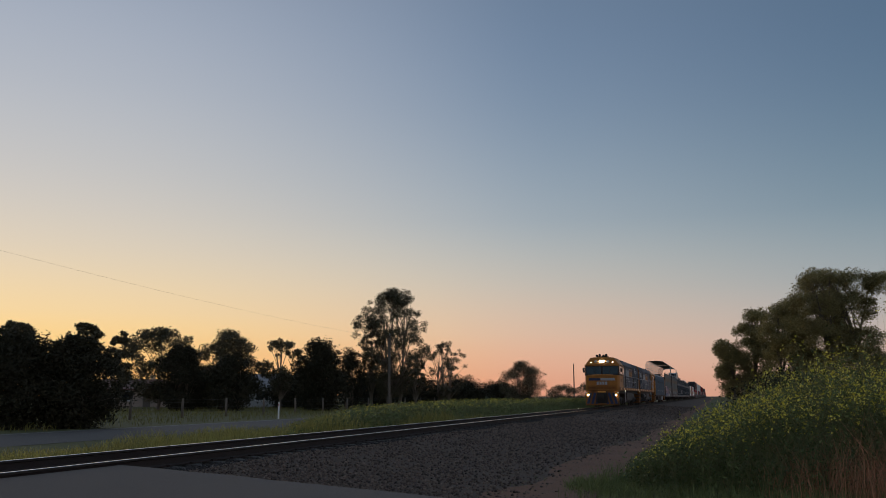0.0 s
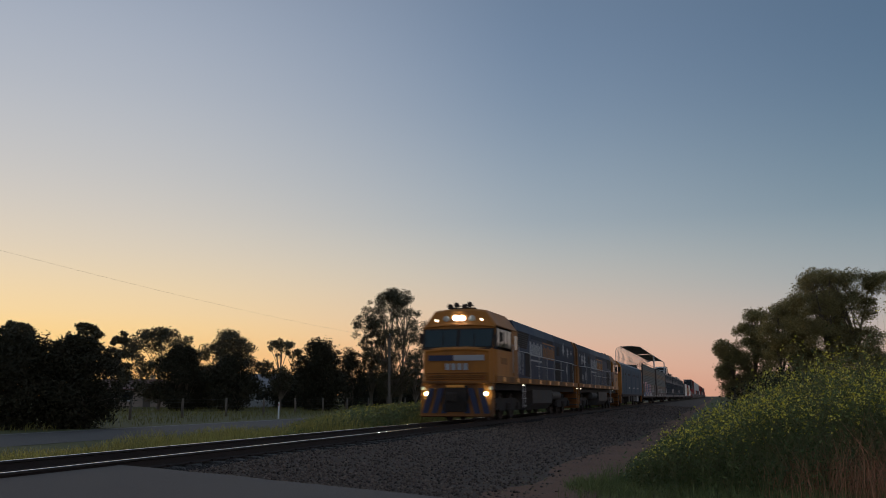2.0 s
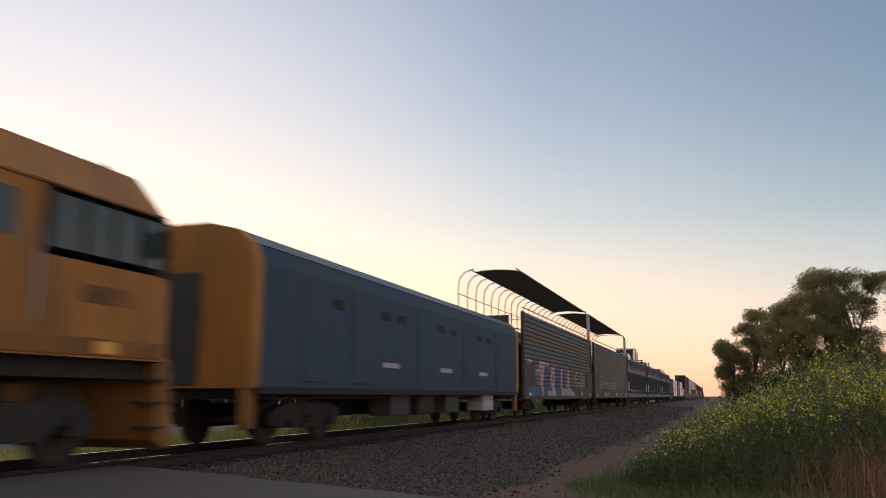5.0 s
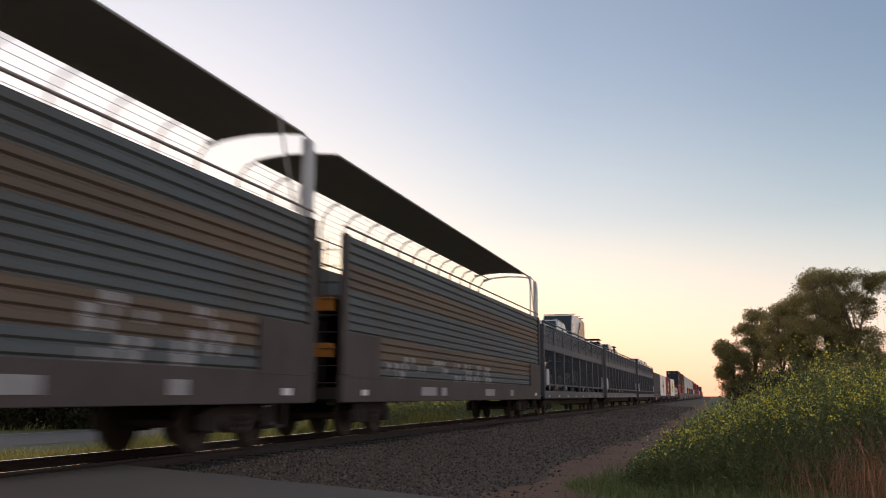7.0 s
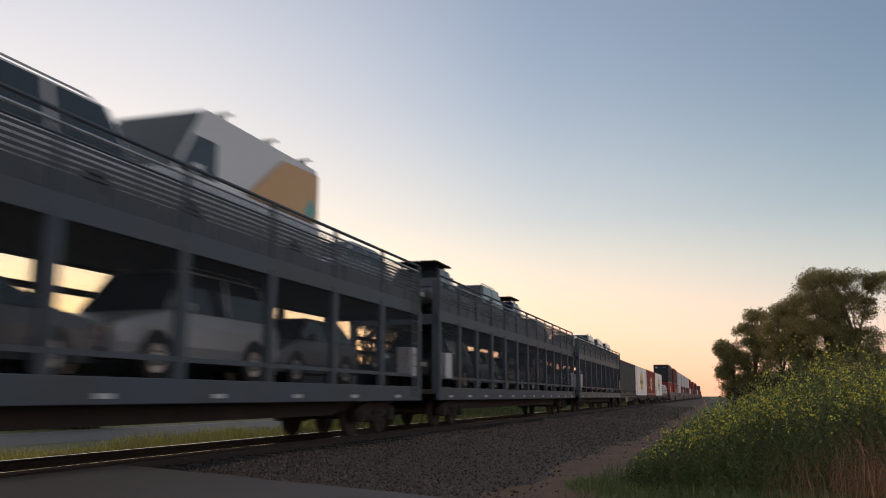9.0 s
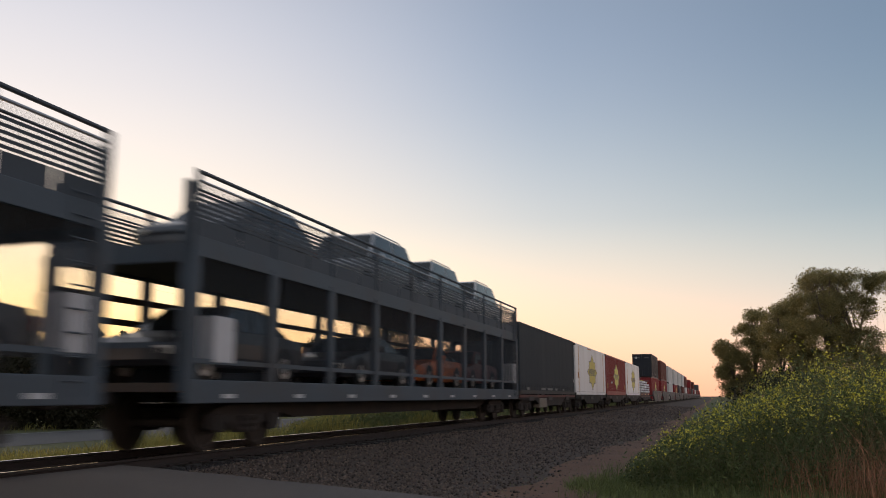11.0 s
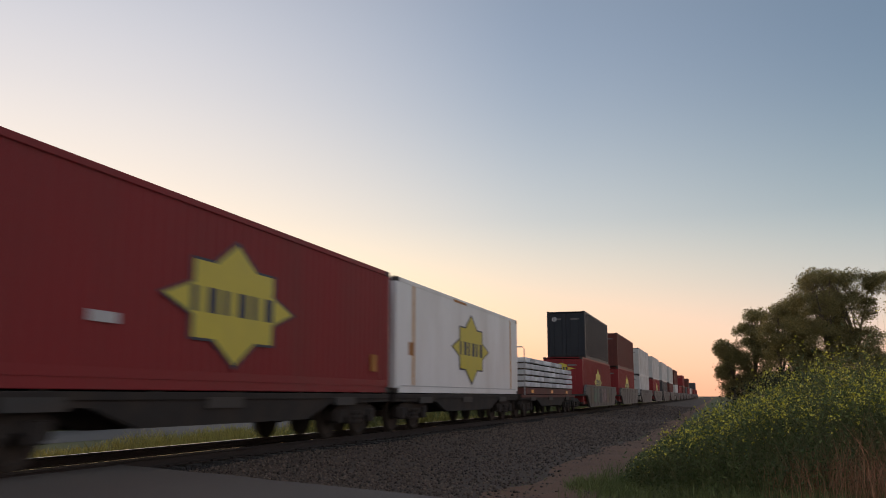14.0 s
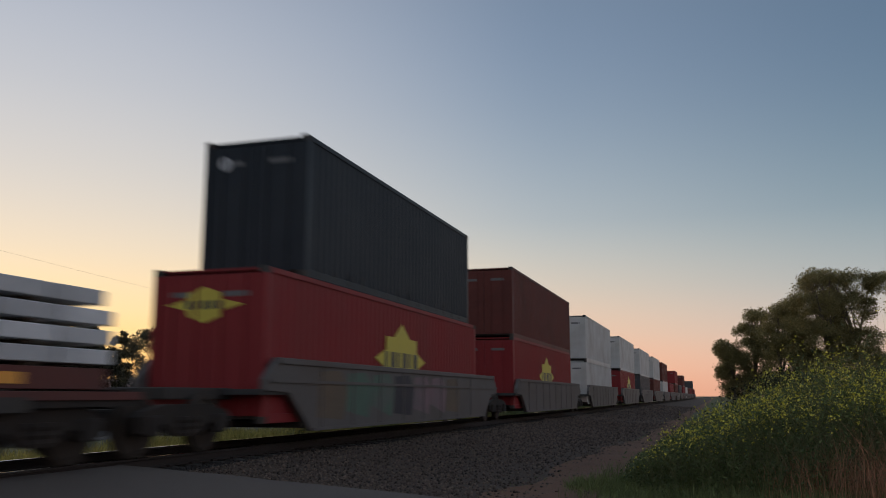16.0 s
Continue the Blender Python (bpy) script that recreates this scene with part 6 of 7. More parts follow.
CURTAIN = mat("black_curtain_side", (0.034, 0.041, 0.047), 0.7, var=0.2, scale=0.7, fine=9, bump=0.25, bump_scale=1.2, stain=(0.05, 0.055, 0.06), stain_amt=0.3, stretch=(1, 2.5, 0.3), spec=0.2)
RED_BOX = mat("red_container_paint", (0.262, 0.030, 0.033), 0.5, var=0.14, scale=1.0, fine=12, stain=(0.17, 0.05, 0.045), stain_amt=0.4, stretch=(1, 1, 0.3), spec=0.2)
BROWN_BOX = mat("brown_container_paint", (0.15, 0.045, 0.037), 0.55, var=0.2, scale=1.0, fine=12, stain=(0.06, 0.03, 0.025), stain_amt=0.4, spec=0.2)
GREY_BOX = mat("dark_grey_container_paint", (0.055, 0.06, 0.066), 0.5, var=0.16, scale=1.0, fine=12)
BLACK_BOX = mat("black_container_paint", (0.026, 0.033, 0.042), 0.45, var=0.2, scale=1.0, fine=12, stain=(0.05, 0.055, 0.06), stain_amt=0.3, spec=0.2)
GREYGREEN_BOX = mat("pale_grey_container_paint", (0.60, 0.60, 0.58), 0.5, var=0.14, scale=1.0, fine=12, stain=(0.3, 0.25, 0.2), stain_amt=0.4)

# four boxes on flat wagons
curtain_wagon = ride(flat_wagon(15.0, "dark flat wagon with red edge strip under a container"), 186.2)
curtain = ride(freight_container(14.6, 3.03, CURTAIN, "black curtain-sided container on a flat wagon", 2.5, False, "curtain_side_container"), 186.4, 1.0)
for s in (1, -1):
    for k in range(22):
        y = 0.5 + 0.64 * k
        part("strap", Shape().box(*sorted((s * 1.24, s * 1.258)), y, y + 0.05, 0.04, 0.42 + 0.02 * (k % 3)), DARKGREY, curtain, "grey curtain strap")
    part("hem", Shape().box(*sorted((s * 1.251, s * 1.264)), 0.2, 14.4, 0.02, 0.17, 0.004), DARKGREY, curtain, "grey lower rail")
    for yy, w in ((1.4, 0.5), (4.6, 1.1), (6.2, 1.3), (8.3, 0.5), (10.6, 0.35)):
        part("label_patch", Shape().box(*sorted((s * 1.243, s * 1.266)), yy, yy + w, 0.19, 0.30, 0.004), GREY_MARK, curtain, "pale worn label patch")
    part("corner_rod", Shape().tube([(s * 1.26, 14.2, 0.9), (s * 1.26, 14.2, 2.7)], 0.016, 6), DARKGREY, curtain)
    part("white_tag", Shape().box(*sorted((s * 1.25, s * 1.262)), 14.1, 14.3, 0.7, 0.9), OFFWHITE, curtain, "small white tag")
    part("locker", Shape().box(*sorted((s * 0.95, s * 1.265)), 4.3, 6.1, 0.4, 0.82, 0.02), mat("beige_locker_paint", (0.17, 0.14, 0.11), 0.6, var=0.3), curtain_wagon, "pale beige side locker")
for c, m, lab, ribs in ((201.5, WHITE, "white refrigerated container with a yellow badge and orange bands", False), (216.3, RED_BOX, "red ribbed container with a yellow badge", True), (231.1, WHITE, "white refrigerated container with a yellow badge and orange bands", False)):
    ride(flat_wagon(14.6, "dark flat wagon carrying a container", False), c - 0.1)
    b = ride(freight_container(14.3, 3.02 if m is WHITE else 3.03, m, lab, 2.5, ribs), c, 1.0)
    for s in (1, -1):
        badge(b, 7.25 if m is WHITE else 6.95, 1.46, 1.1 if m is WHITE else 1.04, s * 1.25)
        if not ribs:
            for yy in (1.3, 13.0):
                part("orange_band", Shape().box(*sorted((s * 1.237, s * 1.246)), yy, yy + 0.16, 0.17, 2.9), mat("ochre_band_paint", (0.55, 0.30, 0.09), 0.5, var=0.15), b, "ochre orange band")
            part("sill_band", Shape().box(*sorted((s * 1.25, s * 1.258)), 0.4, 13.9, 0.17, 0.2), OFFWHITE, b)
            part("orange_plate", Shape().box(*sorted((s * 1.237, s * 1.247)), 1.0, 1.45, 1.0, 1.35), ORANGE, b, "orange plate")
            part("orange_plate", Shape().box(*sorted((s * 1.25, s * 1.258)), 5.2, 6.6, 2.88, 2.95), ORANGE, b, "orange plate")
        else:
            part("ochre_plate", Shape().box(*sorted((s * 1.238, s * 1.252)), 13.1, 13.5, 0.5, 0.9), ORANGE, b, "ochre plate")
            part("ochre_plate", Shape().box(*sorted((s * 1.238, s * 1.252)), 0.6, 1.0, 0.5, 0.9), ORANGE, b, "ochre plate")
            part("lower_rail", Shape().box(*sorted((s * 1.25, s * 1.262)), 0.2, 14.1, 0.16, 0.30), m, b)
            part("pale_mark", Shape().box(*sorted((s * 1.238, s * 1.25)), 3.3, 3.9, 0.9, 1.05), OFFWHITE, b, "pale marking bar")
    if not ribs:
        # cooling unit in the leading end
        part("cooling_unit", Shape().box(-1.0, 1.0, -0.05, 0.05, 1.3, 2.75, 0.02), BLACK, b, "black cooling unit")
        for k in range(5):
            part("unit_slat", Shape().box(-1.05, 1.05, -0.07, 0.05, 0.3 + 0.2 * k, 0.42 + 0.2 * k, 0.01), OFFWHITE, b)

# flat wagon with concrete beams
fw = ride(flat_wagon(14.6, "oxide red flat wagon carrying stacked concrete beams"), 246.0)
bs = ride(beam_stack("stack of pale grey concrete beams on timber spacers"), 247.2, 1.0)
part("bearer", Shape().box(-1.2, 1.2, 0.1, 12.5, 0.0, 0.28, 0.01), FRAME_RED, bs, "oxide red bearer frame")
for s in (1, -1):
    for yy in (1.2, 6.0, 10.5):
        part("yellow_plate", Shape().box(*sorted((s * 1.20, s * 1.212)), yy, yy + 0.5, 0.06, 0.2), REFLECTOR, bs, "yellow plate")
part("end_hoop", Shape().tube([(1.18, 1.1, 0.97), (1.18, 1.1, 2.93), (1.1, 1.1, 3.03), (-1.1, 1.1, 3.03), (-1.18, 1.1, 2.93), (-1.18, 1.1, 0.97)], 0.025, 6), RAILING, fw, "thin tubular end hoop")

# double-stack set: lower and upper boxes of each unit
STACKS = [
    (RED_BOX, 14.63, 2.9, BLACK_BOX, 12.19, 3.0), (RED_BOX, 14.63, 2.9, BROWN_BOX, 14.63, 2.9), (GREYGREEN_BOX, 13.6, 2.75, GREYGREEN_BOX, 13.6, 2.9), (RED_BOX, 13.6, 2.75, GREYGREEN_BOX, 13.6, 2.9),
    (GREY_BOX, 13.6, 2.75, GREYGREEN_BOX, 13.6, 2.9), (BROWN_BOX, 13.6, 2.75, GREYGREEN_BOX, 13.6, 2.9), (GREYGREEN_BOX, 13.6, 2.75, BROWN_BOX, 13.6, 2.9), (RED_BOX, 13.6, 2.75, None, 0, 0),
    (BROWN_BOX, 13.6, 2.9, RED_BOX, 12.19, 2.6), (GREY_BOX, 13.6, 2.9, None, 0, 0), (RED_BOX, 14.63, 2.9, BROWN_BOX, 12.19, 2.6), (GREYGREEN_BOX, 14.63, 2.9, None, 0, 0), (BROWN_BOX, 14.63, 2.9, None, 0, 0), (RED_BOX, 14.63, 2.9, None, 0, 0),
    (BROWN_BOX, 14.63, 2.9, GREY_BOX, 12.19, 2.6), (RED_BOX, 14.63, 2.9, None, 0, 0),
]
COLOUR = {"red_container_paint": "red", "black_container_paint": "black", "brown_container_paint": "red-brown", "pale_grey_container_paint": "dirty white", "dark_grey_container_paint": "dark grey"}
for i, (m1, l1, h1, m2, l2, h2) in enumerate(STACKS):
    c = 263.2 + 20.45 * i
    ride(well_wagon("grey double-stack well wagon" + (" with sprayed graffiti" if i == 0 else " carrying containers"), i == 0), c)
    y = 0.75 + (14.63 - l1) / 2
    b = ride(freight_container(l1, h1, m1, COLOUR[m1.name] + " ribbed container low in a well wagon"), c + y, 0.42)
    if m1 is RED_BOX and i < 5:
        for s in (1, -1):
            badge(b, 7.3, 1.42, 0.95, s * 1.222, False)
    if i == 0:
        part("door_badge", Shape().prism([(-0.95, 2.2), (-0.5, 2.3), (-0.45, 2.42), (-0.1, 2.55), (0.25, 2.42), (0.3, 2.3), (0.75, 2.2), (0.3, 2.1), (0.25, 1.98), (-0.1, 1.85), (-0.45, 1.98), (-0.5, 2.1)], 0.035, 0.05, "y"), YELLOW, b, "yellow pointed badge")
        for k in range(5):
            part("door_bar", Shape().box(-0.5 + 0.17 * k, -0.4 + 0.17 * k, 0.028, 0.04, 2.12, 2.28), NAVY, b, "dark lettering bar")
    if m2 is not None:
        y2 = (2.3 if i == 0 else y + (l1 - l2) / 2)
        t = ride(freight_container(l2, h2, m2, COLOUR[m2.name] + " ribbed container stacked on another"), c + y2, 0.42 + h1)
        if i == 0:
            part("round_mark", Shape().lathe([(0.16, 0.0), (0.16, -0.01)], (-0.75, 0.045, 2.5), "y", 16), OFFWHITE, t, "small round pale mark")
            for k in range(14):
                part("strap", Shape().box(1.222, 1.232, 0.6 + 0.8 * k, 0.66 + 0.8 * k, 0.05, 0.22 + 0.05 * (k % 4)), DARKGREY, t, "grey strap end")


# ---- weeds and grasses ----
MUSTARD_LEAF = mat("mustard_leaf", (0.150, 0.190, 0.066), 0.6, var=0.45, scale=0.8, fine=6, island=0.5, stain=(0.09, 0.13, 0.045), stain_amt=0.8, through_light=0.15)
MUSTARD_STEM = mat("mustard_stem", (0.18, 0.18, 0.075), 0.7, var=0.2, island=0.3)
MUSTARD_FLOWER = mat("mustard_flower", (0.74, 0.64, 0.08), 0.6, var=0.1, island=0.25)
STRAW = mat("dry_grass", (0.46, 0.225, 0.125), 0.8, var=0.25, island=0.4)
GREEN_BLADE = mat("green_grass_blade", (0.16, 0.19, 0.06), 0.7, var=0.25, scale=0.8, island=0.4)
PASTURE = mat("pasture_blade", (0.175, 0.165, 0.044), 0.85, var=0.35, scale=0.2, fine=3, island=0.4)
PALE_BLADE = mat("yellow_green_grass_blade", (0.34, 0.31, 0.095), 0.75, var=0.25, scale=0.5, island=0.4, through_light=0.5)


def heights(xy):
    return np.array([land_height(float(x), float(y)) for x, y in xy])


def ribbon_quads(a, b, width, rng):
    """Thin upright strips from points a to points b."""
    d = b - a
    side = np.cross(d, rng.normal(size=a.shape))
    side /= np.linalg.norm(side, axis=1)[:, None] + 1e-9
    w = side * (np.asarray(width).reshape(-1, 1) * 0.5)
    v = np.stack([a - w, a + w, b + w * 0.5, b - w * 0.5], axis=1).reshape(-1, 3)
    return v, np.arange(4 * len(a)).reshape(-1, 4)


def blades(name, xy, height, lean, width, material, seed, label, category):
    """Grass: each blade two strips, bent over."""
    rng = np.random.default_rng(seed)
    n = len(xy)
    base = np.column_stack([xy, heights(xy)])
    h = height * rng.uniform(0.5, 1.25, n)
    ang = rng.uniform(0, 2 * np.pi, n)
    out = np.column_stack([np.cos(ang), np.sin(ang), np.zeros(n)]) * (lean * h * rng.uniform(0.2, 1.0, n))[:, None]
    mid = base + out * 0.3 + np.column_stack([np.zeros(n), np.zeros(n), h * 0.6])
    tip = base + out + np.column_stack([np.zeros(n), np.zeros(n), h])
    v1, f1 = ribbon_quads(base, mid, np.full(n, width), rng)
    v2, f2 = ribbon_quads(mid, tip, np.full(n, width * 0.6), rng)
    ob = new(name, stuff_mesh(name, np.vstack([v1, v2]), np.vstack([f1, f2 + len(v1)]), material))
    return tagged(ob, label, category, kind="stuff")


def mustard(name, xy, height, seed, label, leaves=45, flowers=26, leaf_size=0.075, flower_size=0.026, stem=0.010, branches=6):
    """Branching flowering weeds: stems, leaves and yellow heads, joined by kind."""
    rng = np.random.default_rng(seed)
    n = len(xy)
    base = np.column_stack([xy, heights(xy)])
    h = np.asarray(height) * rng.uniform(0.72, 1.12, n)
    drift = rng.normal(size=(n, 3)) * 0.10 * h[:, None]
    drift[:, 2] = 0
    top = base + drift + np.column_stack([np.zeros(n), np.zeros(n), h])
    root = new(name)
    tagged(root, label, "weeds", kind="stuff")
    nb = branches
    t = rng.uniform(0.3, 0.9, (n, nb))
    start = base[:, None] + (top - base)[:, None] * t[..., None]
    a = rng.uniform(0, 2 * np.pi, (n, nb))
    reach = h[:, None] * (1.0 - t) * rng.uniform(0.5, 1.1, (n, nb)) + 0.08
    end = start + np.stack([np.cos(a) * reach * 0.45, np.sin(a) * reach * 0.45, reach * 0.75], axis=-1)
    v1, f1 = ribbon_quads(base, top, np.full(n, stem), rng)
    v2, f2 = ribbon_quads(start.reshape(-1, 3), end.reshape(-1, 3), np.full(n * nb, stem * 0.55), rng)
    o1 = new("stems", stuff_mesh("stems", np.vstack([v1, v2]), np.vstack([f1, f2 + len(v1)]), MUSTARD_STEM))
    # leaves along the branches and stem, larger below
    k = rng.integers(0, nb, (n, leaves))
    u = rng.random((n, leaves))
    i = np.arange(n)[:, None]
    on_branch = start[i, k] + (end[i, k] - start[i, k]) * u[..., None]
    on_stem = base[:, None] + (top - base)[:, None] * (u ** 1.3 * 0.8)[..., None]
    pick = rng.random((n, leaves)) < 0.55
    p = np.where(pick[..., None], on_branch, on_stem) + rng.normal(size=(n, leaves, 3)) * 0.05
    p[..., 2] = np.maximum(p[..., 2], base[:, None, 2] + 0.02)
    v, f = quads_at(p.reshape(-1, 3), leaf_size, rng, 0.34, 0.35)
    o2 = new("leaves", stuff_mesh("leaves", v, f, MUSTARD_LEAF))
    tips = np.concatenate([end, top[:, None]], axis=1)
    k = rng.integers(0, nb + 1, (n, flowers))
    p = tips[i, k] + rng.normal(size=(n, flowers, 3)) * np.array([0.02, 0.02, 0.035])
    high = (p[..., 2] - base[:, None, 2]) > 0.74 * h[:, None]
    high &= (rng.random(n) < 0.62)[:, None]
    high &= rng.random(high.shape) < np.clip((h - 0.5) / 0.7, 0.12, 1.0)[:, None]
    v, f = quads_at(p[high], flower_size, rng, 0.9, 0.0)
    o3 = new("flowers", stuff_mesh("flowers", v, f, MUSTARD_FLOWER))
    for o in (o1, o2, o3):
        o.parent = root
        tagged(o, kind="stuff")
    return root


_r = np.random.default_rng(77)


def bank_points(n, x0, x1, y0, y1, power=1.0):
    return np.column_stack([x0 + (x1 - x0) * _r.random(n), y0 + (y1 - y0) * _r.random(n) ** power])


# bank of mustard beside the dirt track: low at its edge, over head height behind
pts = bank_points(4300, -2.2, 8.0, 13.4, 36.0, 1.8)
edge = -1.65 + 0.22 * np.sin(pts[:, 1] * 0.9) + 0.012 * (pts[:, 1] - 13) - np.where(pts[:, 1] < 14.5, (pts[:, 1] - 14.5) * 0.6, 0)
keep = pts[:, 0] > edge
pts = pts[keep]
hh = np.interp(pts[:, 0], [-2.0, -1.5, -1.1, -0.6, 0.3, 1.0, 1.8, 3.0, 9.0], [0.08, 0.22, 0.52, 0.86, 1.22, 1.50, 1.74, 1.74, 1.74]) * (1 + 0.55 * np.array([np.clip(noise.noise((float(x) * 0.7, float(y) * 0.6, 8.0)), -0.6, 0.2 if x < 0.8 else 0.6) for x, y in pts]))
hh *= np.interp(pts[:, 1], [21.0, 34.0], [1.0, 0.45])
hh *= np.where((_r.random(len(hh)) < 0.12) & (pts[:, 0] > 1.0) & (pts[:, 1] < 21.0), 1.0 + 0.4 * _r.random(len(hh)), 1.0)
mustard("mustard_bank", pts, hh, 11, "tall green wild mustard with small yellow flowers", leaves=40, flowers=25, leaf_size=0.066, flower_size=0.033, stem=0.007, branches=9)
# straw-coloured grass in front of it and red-brown dry stems
pts = bank_points(5600, -0.2, 4.8, 12.4, 15.6)
pts = pts[_r.random(len(pts)) < np.clip((pts[:, 0] - 0.3) / 2.2, 0.02, 1) ** 1.3]
blades("dry_grass", pts, np.interp(pts[:, 0], [0.5, 1.6, 2.4], [0.5, 0.85, 1.05]) * _r.uniform(0.5, 1.15, len(pts)), 0.55, 0.008, STRAW, 21, "red-brown dry standing grass in front of the weeds", "grass")
pts = bank_points(9000, -2.3, 4.0, 12.2, 17.5)
pts = pts[_r.random(len(pts)) < np.clip((pts[:, 0] + 2.3) / 1.0, 0.0, 1)]
blades("green_grass", pts, 0.22, 0.6, 0.010, GREEN_BLADE, 22, "low green grass beside the dirt track", "grass")
pts = bank_points(3000, -2.45, -1.2, 13.5, 15.4)
pts = pts[((pts[:, 0] + 1.7) / 0.75) ** 2 + ((pts[:, 1] - 14.4) / 1.0) ** 2 < 0.6 + 0.5 * _r.random(len(pts))]
blades("green_grass", pts, 0.15, 0.6, 0.009, GREEN_BLADE, 27, "tuft of low green grass at the foot of the bank", "grass")
pts = bank_points(500, TOE - 0.3, -1.4, 12.0, 40.0, 1.5)
blades("green_grass", pts, 0.07, 0.9, 0.008, GREEN_BLADE, 23, "sparse tufts on the dirt track", "grass")

# verge between the railway and the road: low grass, then tall weeds further on
pts = bank_points(34000, -15.4, -11.2, 10.0, 46.0, 1.2)
lump = np.array([noise.noise((float(x) * 0.5, float(y) * 0.28, 4.0)) for x, y in pts])
keep = _r.random(len(pts)) < np.clip(0.55 + 1.3 * lump, 0.22, 1)
pts, lump = pts[keep], lump[keep]
blades("verge_grass", pts, np.clip(0.33 + 0.6 * lump, 0.12, 0.75) * np.clip((pts[:, 1] - 8) / 8, 0.5, 1.0), 0.5, 0.02, PALE_BLADE, 24, "yellow-green tufted grass on the verge", "grass")
pts = bank_points(4600, -17.6, -11.4, 22.5, 150.0, 1.9)
side = -pts[:, 0] / pts[:, 1]   # keeps clear of the open stretch of verge
pts = pts[side < 0.50 + 0.02 * np.sin(pts[:, 0] * 3.1)]
mustard("mustard_verge", pts, np.interp(-pts[:, 0] / pts[:, 1], [0.3, 0.42, 0.5], [1.05, 0.85, 0.25]), 12, "dense green wild mustard along the railway verge", leaves=15, flowers=14, leaf_size=0.15, flower_size=0.04, stem=0.016)
pts = bank_points(15000, -60.0, -25.2, 26.0, 110.0, 1.0)
blades("paddock_grass", pts, 0.26, 0.5, 0.035, PASTURE, 25, "pale green pasture grass in the paddock", "grass")

# ---- fence, guide post, houses, power line ----
OLD_WOOD = mat("grey_fence_timber", (0.15, 0.125, 0.10), 0.9, var=0.3, scale=3, fine=30, bump=0.4, vary=0.2)
WIRE = mat("fence_wire", (0.12, 0.12, 0.12), 0.5, 0.7, var=0.1)


def fence():
    o = tagged(new("paddock_fence"), "post and wire fence along the paddock", "fence")
    x = -32.0
    post = Shape().tube([(0, 0, -0.1), (0.02, 0, 0.6), (0.0, 0.01, 1.2)], [0.085, 0.08, 0.07], 8).mesh("post", True)
    post.materials.append(OLD_WOOD)
    ys = [27.0 + 5.1 * i for i in range(24)]
    for i, y in enumerate(ys):
        p = part("post", post, None, o, at=(x, y, land_height(x, y)))
        p.rotation_euler = (0.02 * math.sin(3 * i), 0.025 * math.cos(5 * i), i)
    for z in (0.35, 0.65, 0.95, 1.12):
        part("wire", Shape().tube([(x, y, land_height(x, y) + z) for y in ys], 0.006, 4), WIRE, o)


fence()


def guide_post(y):
    o = tagged(new("guide_post"), "white roadside guide post beside the road", "guide post")
    x = -25.4
    o.location = (x, y, land_height(x, y))
    part("post", Shape().box(-0.05, 0.05, -0.02, 0.02, -0.05, 1.0, 0.008), WHITE, o)
    part("reflector", Shape().box(-0.03, 0.03, -0.03, 0.03, 0.8, 0.9), mat("red_reflector", (0.3, 0.03, 0.02), 0.3, var=0.05), o, "red reflector")


guide_post(47.6)


def house(bearing, dist, width, depth, eaves, ridge, turn, wall_col, roof_col, label):
    o = tagged(new("farm_house"), label, "house")
    x, y = spot(bearing, dist)
    o.location = (x, y, land_height(x, y) - 0.05)
    o.rotation_euler = (0, 0, radians(turn))
    a, b = width / 2, depth / 2
    wm = mat("house_wall_" + label[:4], wall_col, 0.85, var=0.15, scale=1.5, fine=20)
    rm = mat("house_roof_" + label[:4], roof_col, 0.6, var=0.2, scale=1.0, fine=12)
    w = part("wall", Shape().box(-a, a, -b, b, 0, eaves), wm, o)
    r = Shape()
    e = 0.5
    r.add([(-a - e, -b - e, eaves), (a + e, -b - e, eaves), (a + e, b + e, eaves), (-a - e, b + e, eaves), (-a + b * 0.7, 0, ridge), (a - b * 0.7, 0, ridge),
           (-a - e, -b - e, eaves - 0.12), (a + e, -b - e, eaves - 0.12), (a + e, b + e, eaves - 0.12), (-a - e, b + e, eaves - 0.12)],
          [(0, 1, 5, 4), (1, 2, 5), (2, 3, 4, 5), (3, 0, 4), (0, 6, 7, 1), (1, 7, 8, 2), (2, 8, 9, 3), (3, 9, 6, 0), (6, 9, 8, 7)])
    roof = part("roof", r, rm, o)
    part("chimney", Shape().box(a * 0.3, a * 0.3 + 0.6, -0.3, 0.3, eaves, ridge + 0.5, 0.02), wm, roof)
    for k in (-0.65, -0.2, 0.55):
        win = part("window", Shape().box(a * k, a * k + 1.4, -b - 0.06, -b + 0.02, 0.9, 2.0), CAR_GLASS, o)
        part("frame", Shape().box(a * k - 0.08, a * k + 1.48, -b - 0.09, -b - 0.03, 0.78, 0.9).box(a * k - 0.08, a * k + 1.48, -b - 0.09, -b - 0.03, 2.0, 2.08), WHITE, win)
    part("door", Shape().box(a * 0.2, a * 0.2 + 0.9, -b - 0.05, -b + 0.02, 0.05, 2.05), OLD_WOOD, o)
    return o


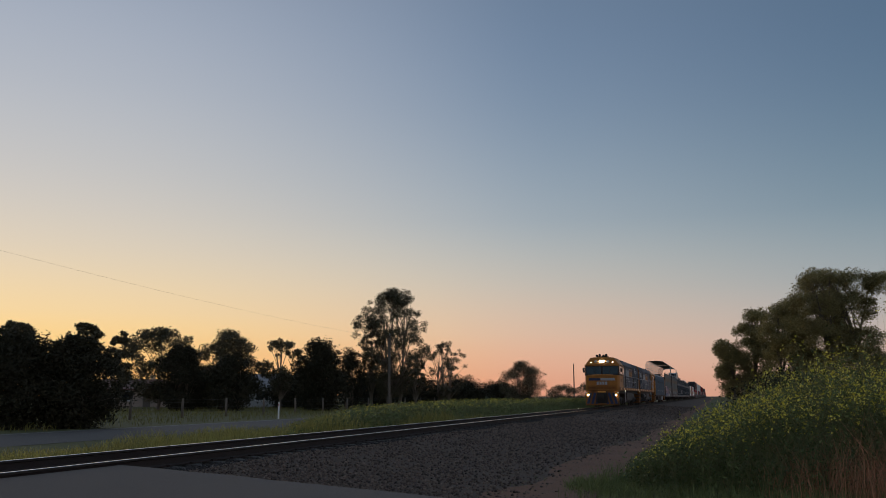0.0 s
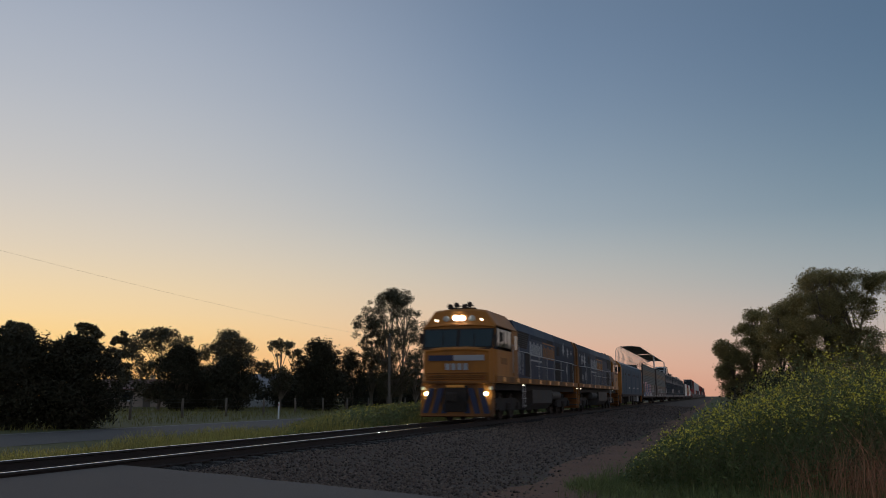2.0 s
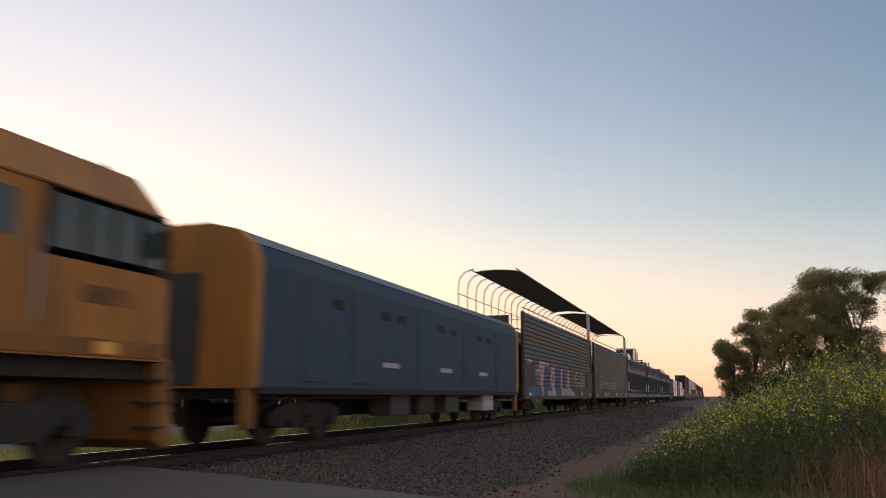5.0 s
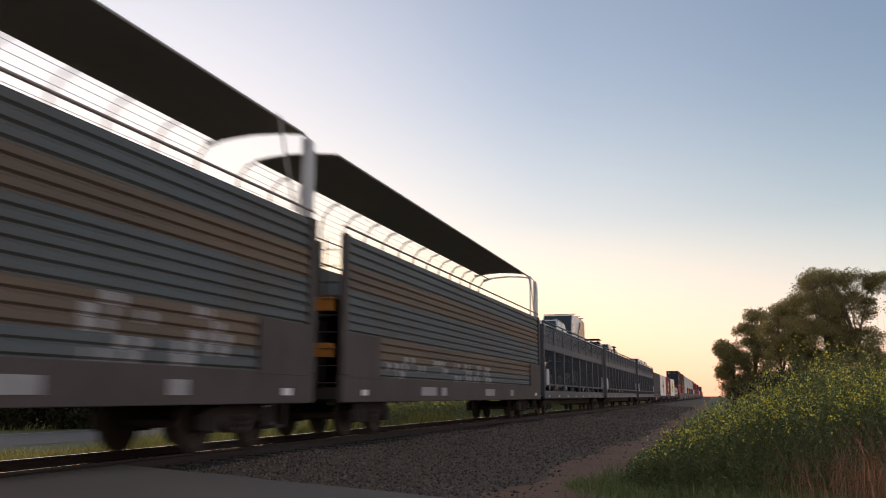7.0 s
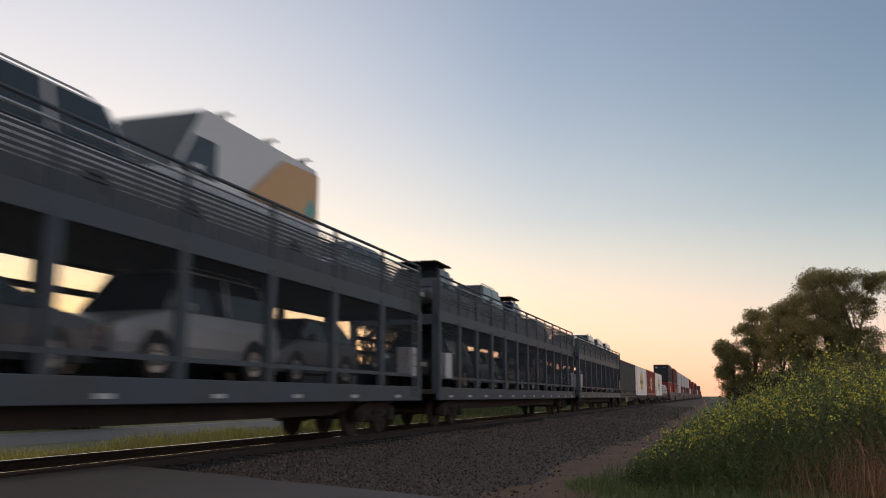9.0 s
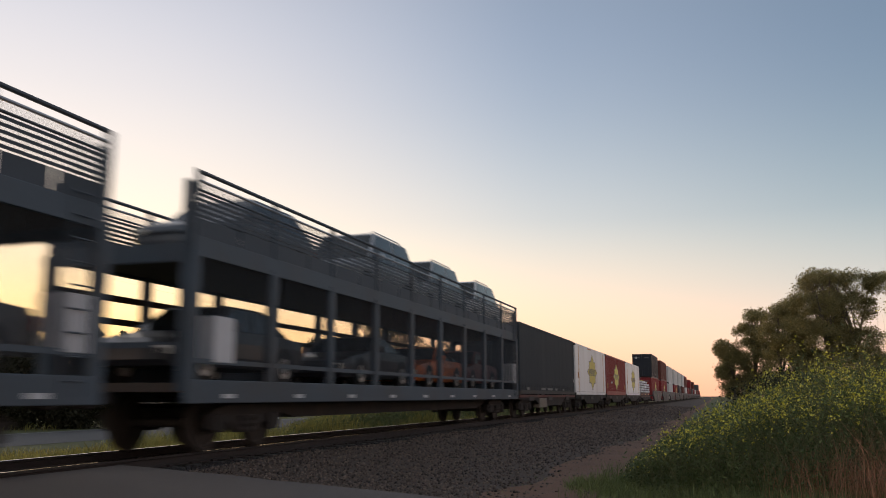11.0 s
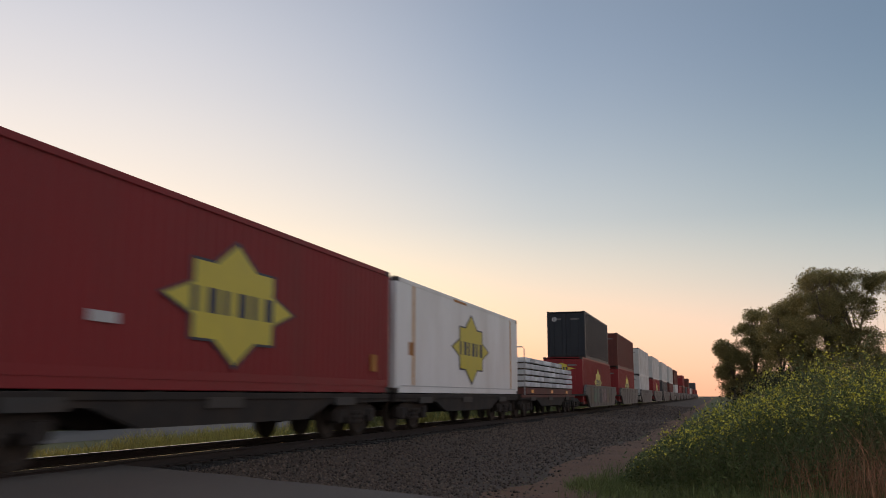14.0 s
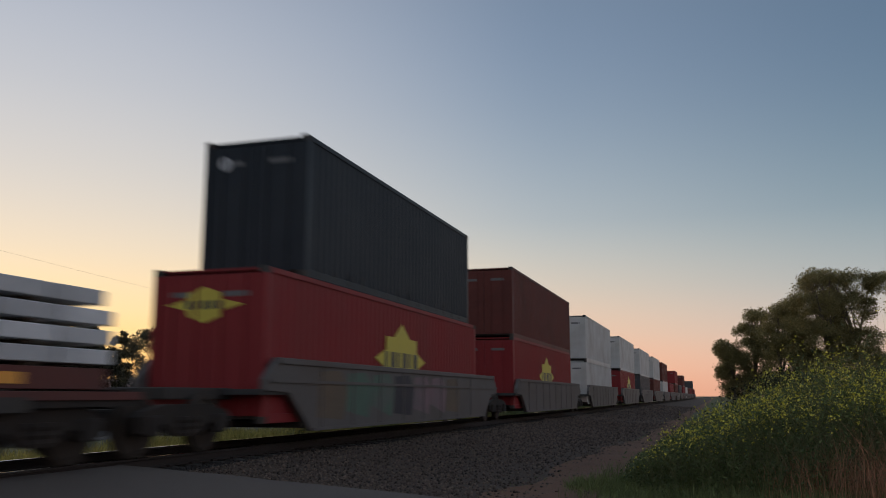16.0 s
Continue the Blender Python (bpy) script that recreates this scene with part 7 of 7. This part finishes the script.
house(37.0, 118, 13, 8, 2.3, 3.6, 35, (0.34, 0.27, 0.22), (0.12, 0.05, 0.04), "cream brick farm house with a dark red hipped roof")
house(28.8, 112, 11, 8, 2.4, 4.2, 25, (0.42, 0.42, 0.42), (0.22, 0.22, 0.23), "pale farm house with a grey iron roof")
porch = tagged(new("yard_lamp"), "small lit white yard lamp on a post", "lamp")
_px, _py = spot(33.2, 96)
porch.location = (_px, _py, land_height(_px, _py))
part("post", Shape().tube([(0, 0, 0), (0, 0, 1.45)], 0.04, 6), OLD_WOOD, porch)
part("globe", Shape().lathe([(0.02, -0.1), (0.1, -0.05), (0.12, 0.0), (0.1, 0.06), (0.02, 0.1)], (0, 0, 1.5), "z", 10), mat("lit_globe", (1.0, 0.97, 0.9), 0.3, var=0.0, emit=4.0), porch)


def power_line():
    o = tagged(new("power_pole"), "weathered timber power pole beside the railway", "power pole", group="power line")
    o.location = (-33.0, 20.0, land_height(-33.0, 20.0))
    part("pole", Shape().tube([(0, 0, -0.2), (0, 0, 9.3)], [0.17, 0.12], 10), OLD_WOOD, o)
    part("insulator", Shape().lathe([(0.03, 0.0), (0.06, 0.05), (0.04, 0.1), (0.05, 0.15), (0.02, 0.2)], (0, 0, 9.3), "z", 10), WHITE, o)
    for y in (86.0, 211.0):
        copy_thing(o, pose(-33.0, y, land_height(-33.0, y) - (1.55 if y < 100 else 0.3)))
    w = tagged(new("power_cable"), "thin overhead power cable", "cable", group="power line")
    path = [(-33.0, 20.0 + 2.2 * i, 6.93 + 0.0005 * (20.0 + 2.2 * i - 77.6) ** 2) for i in range(31)]
    part("cable", Shape().tube(path, 0.0035, 5), WIRE, w)


power_line()


def motions():
    times = [0.5 * i for i in range(33)]
    place = {}
    for ob, behind, side, height, turn in RIDERS:
        place[ob.name] = (behind, turn)
        walk(ob, [(t, pose(TRACK + side, head_place(t) + behind, height, 0, 0, turn)) for t in times])
    # wheels roll on the rails, a row for each step so that no turn is too wide
    steps = [i / FPS for i in range(16 * FPS + 1)]
    for ob, wagon, r in SPIN:
        behind, turn = place[wagon.name]
        if behind > 270.0:
            continue
        x, y, z = ob.location
        k = (1.0 if turn == 0 else -1.0) * 180.0 / math.pi / r
        walk(ob, [(t, pose(x, y, z, (head_place(0.0) - head_place(t)) * k, 0, 0)) for t in steps])


motions()
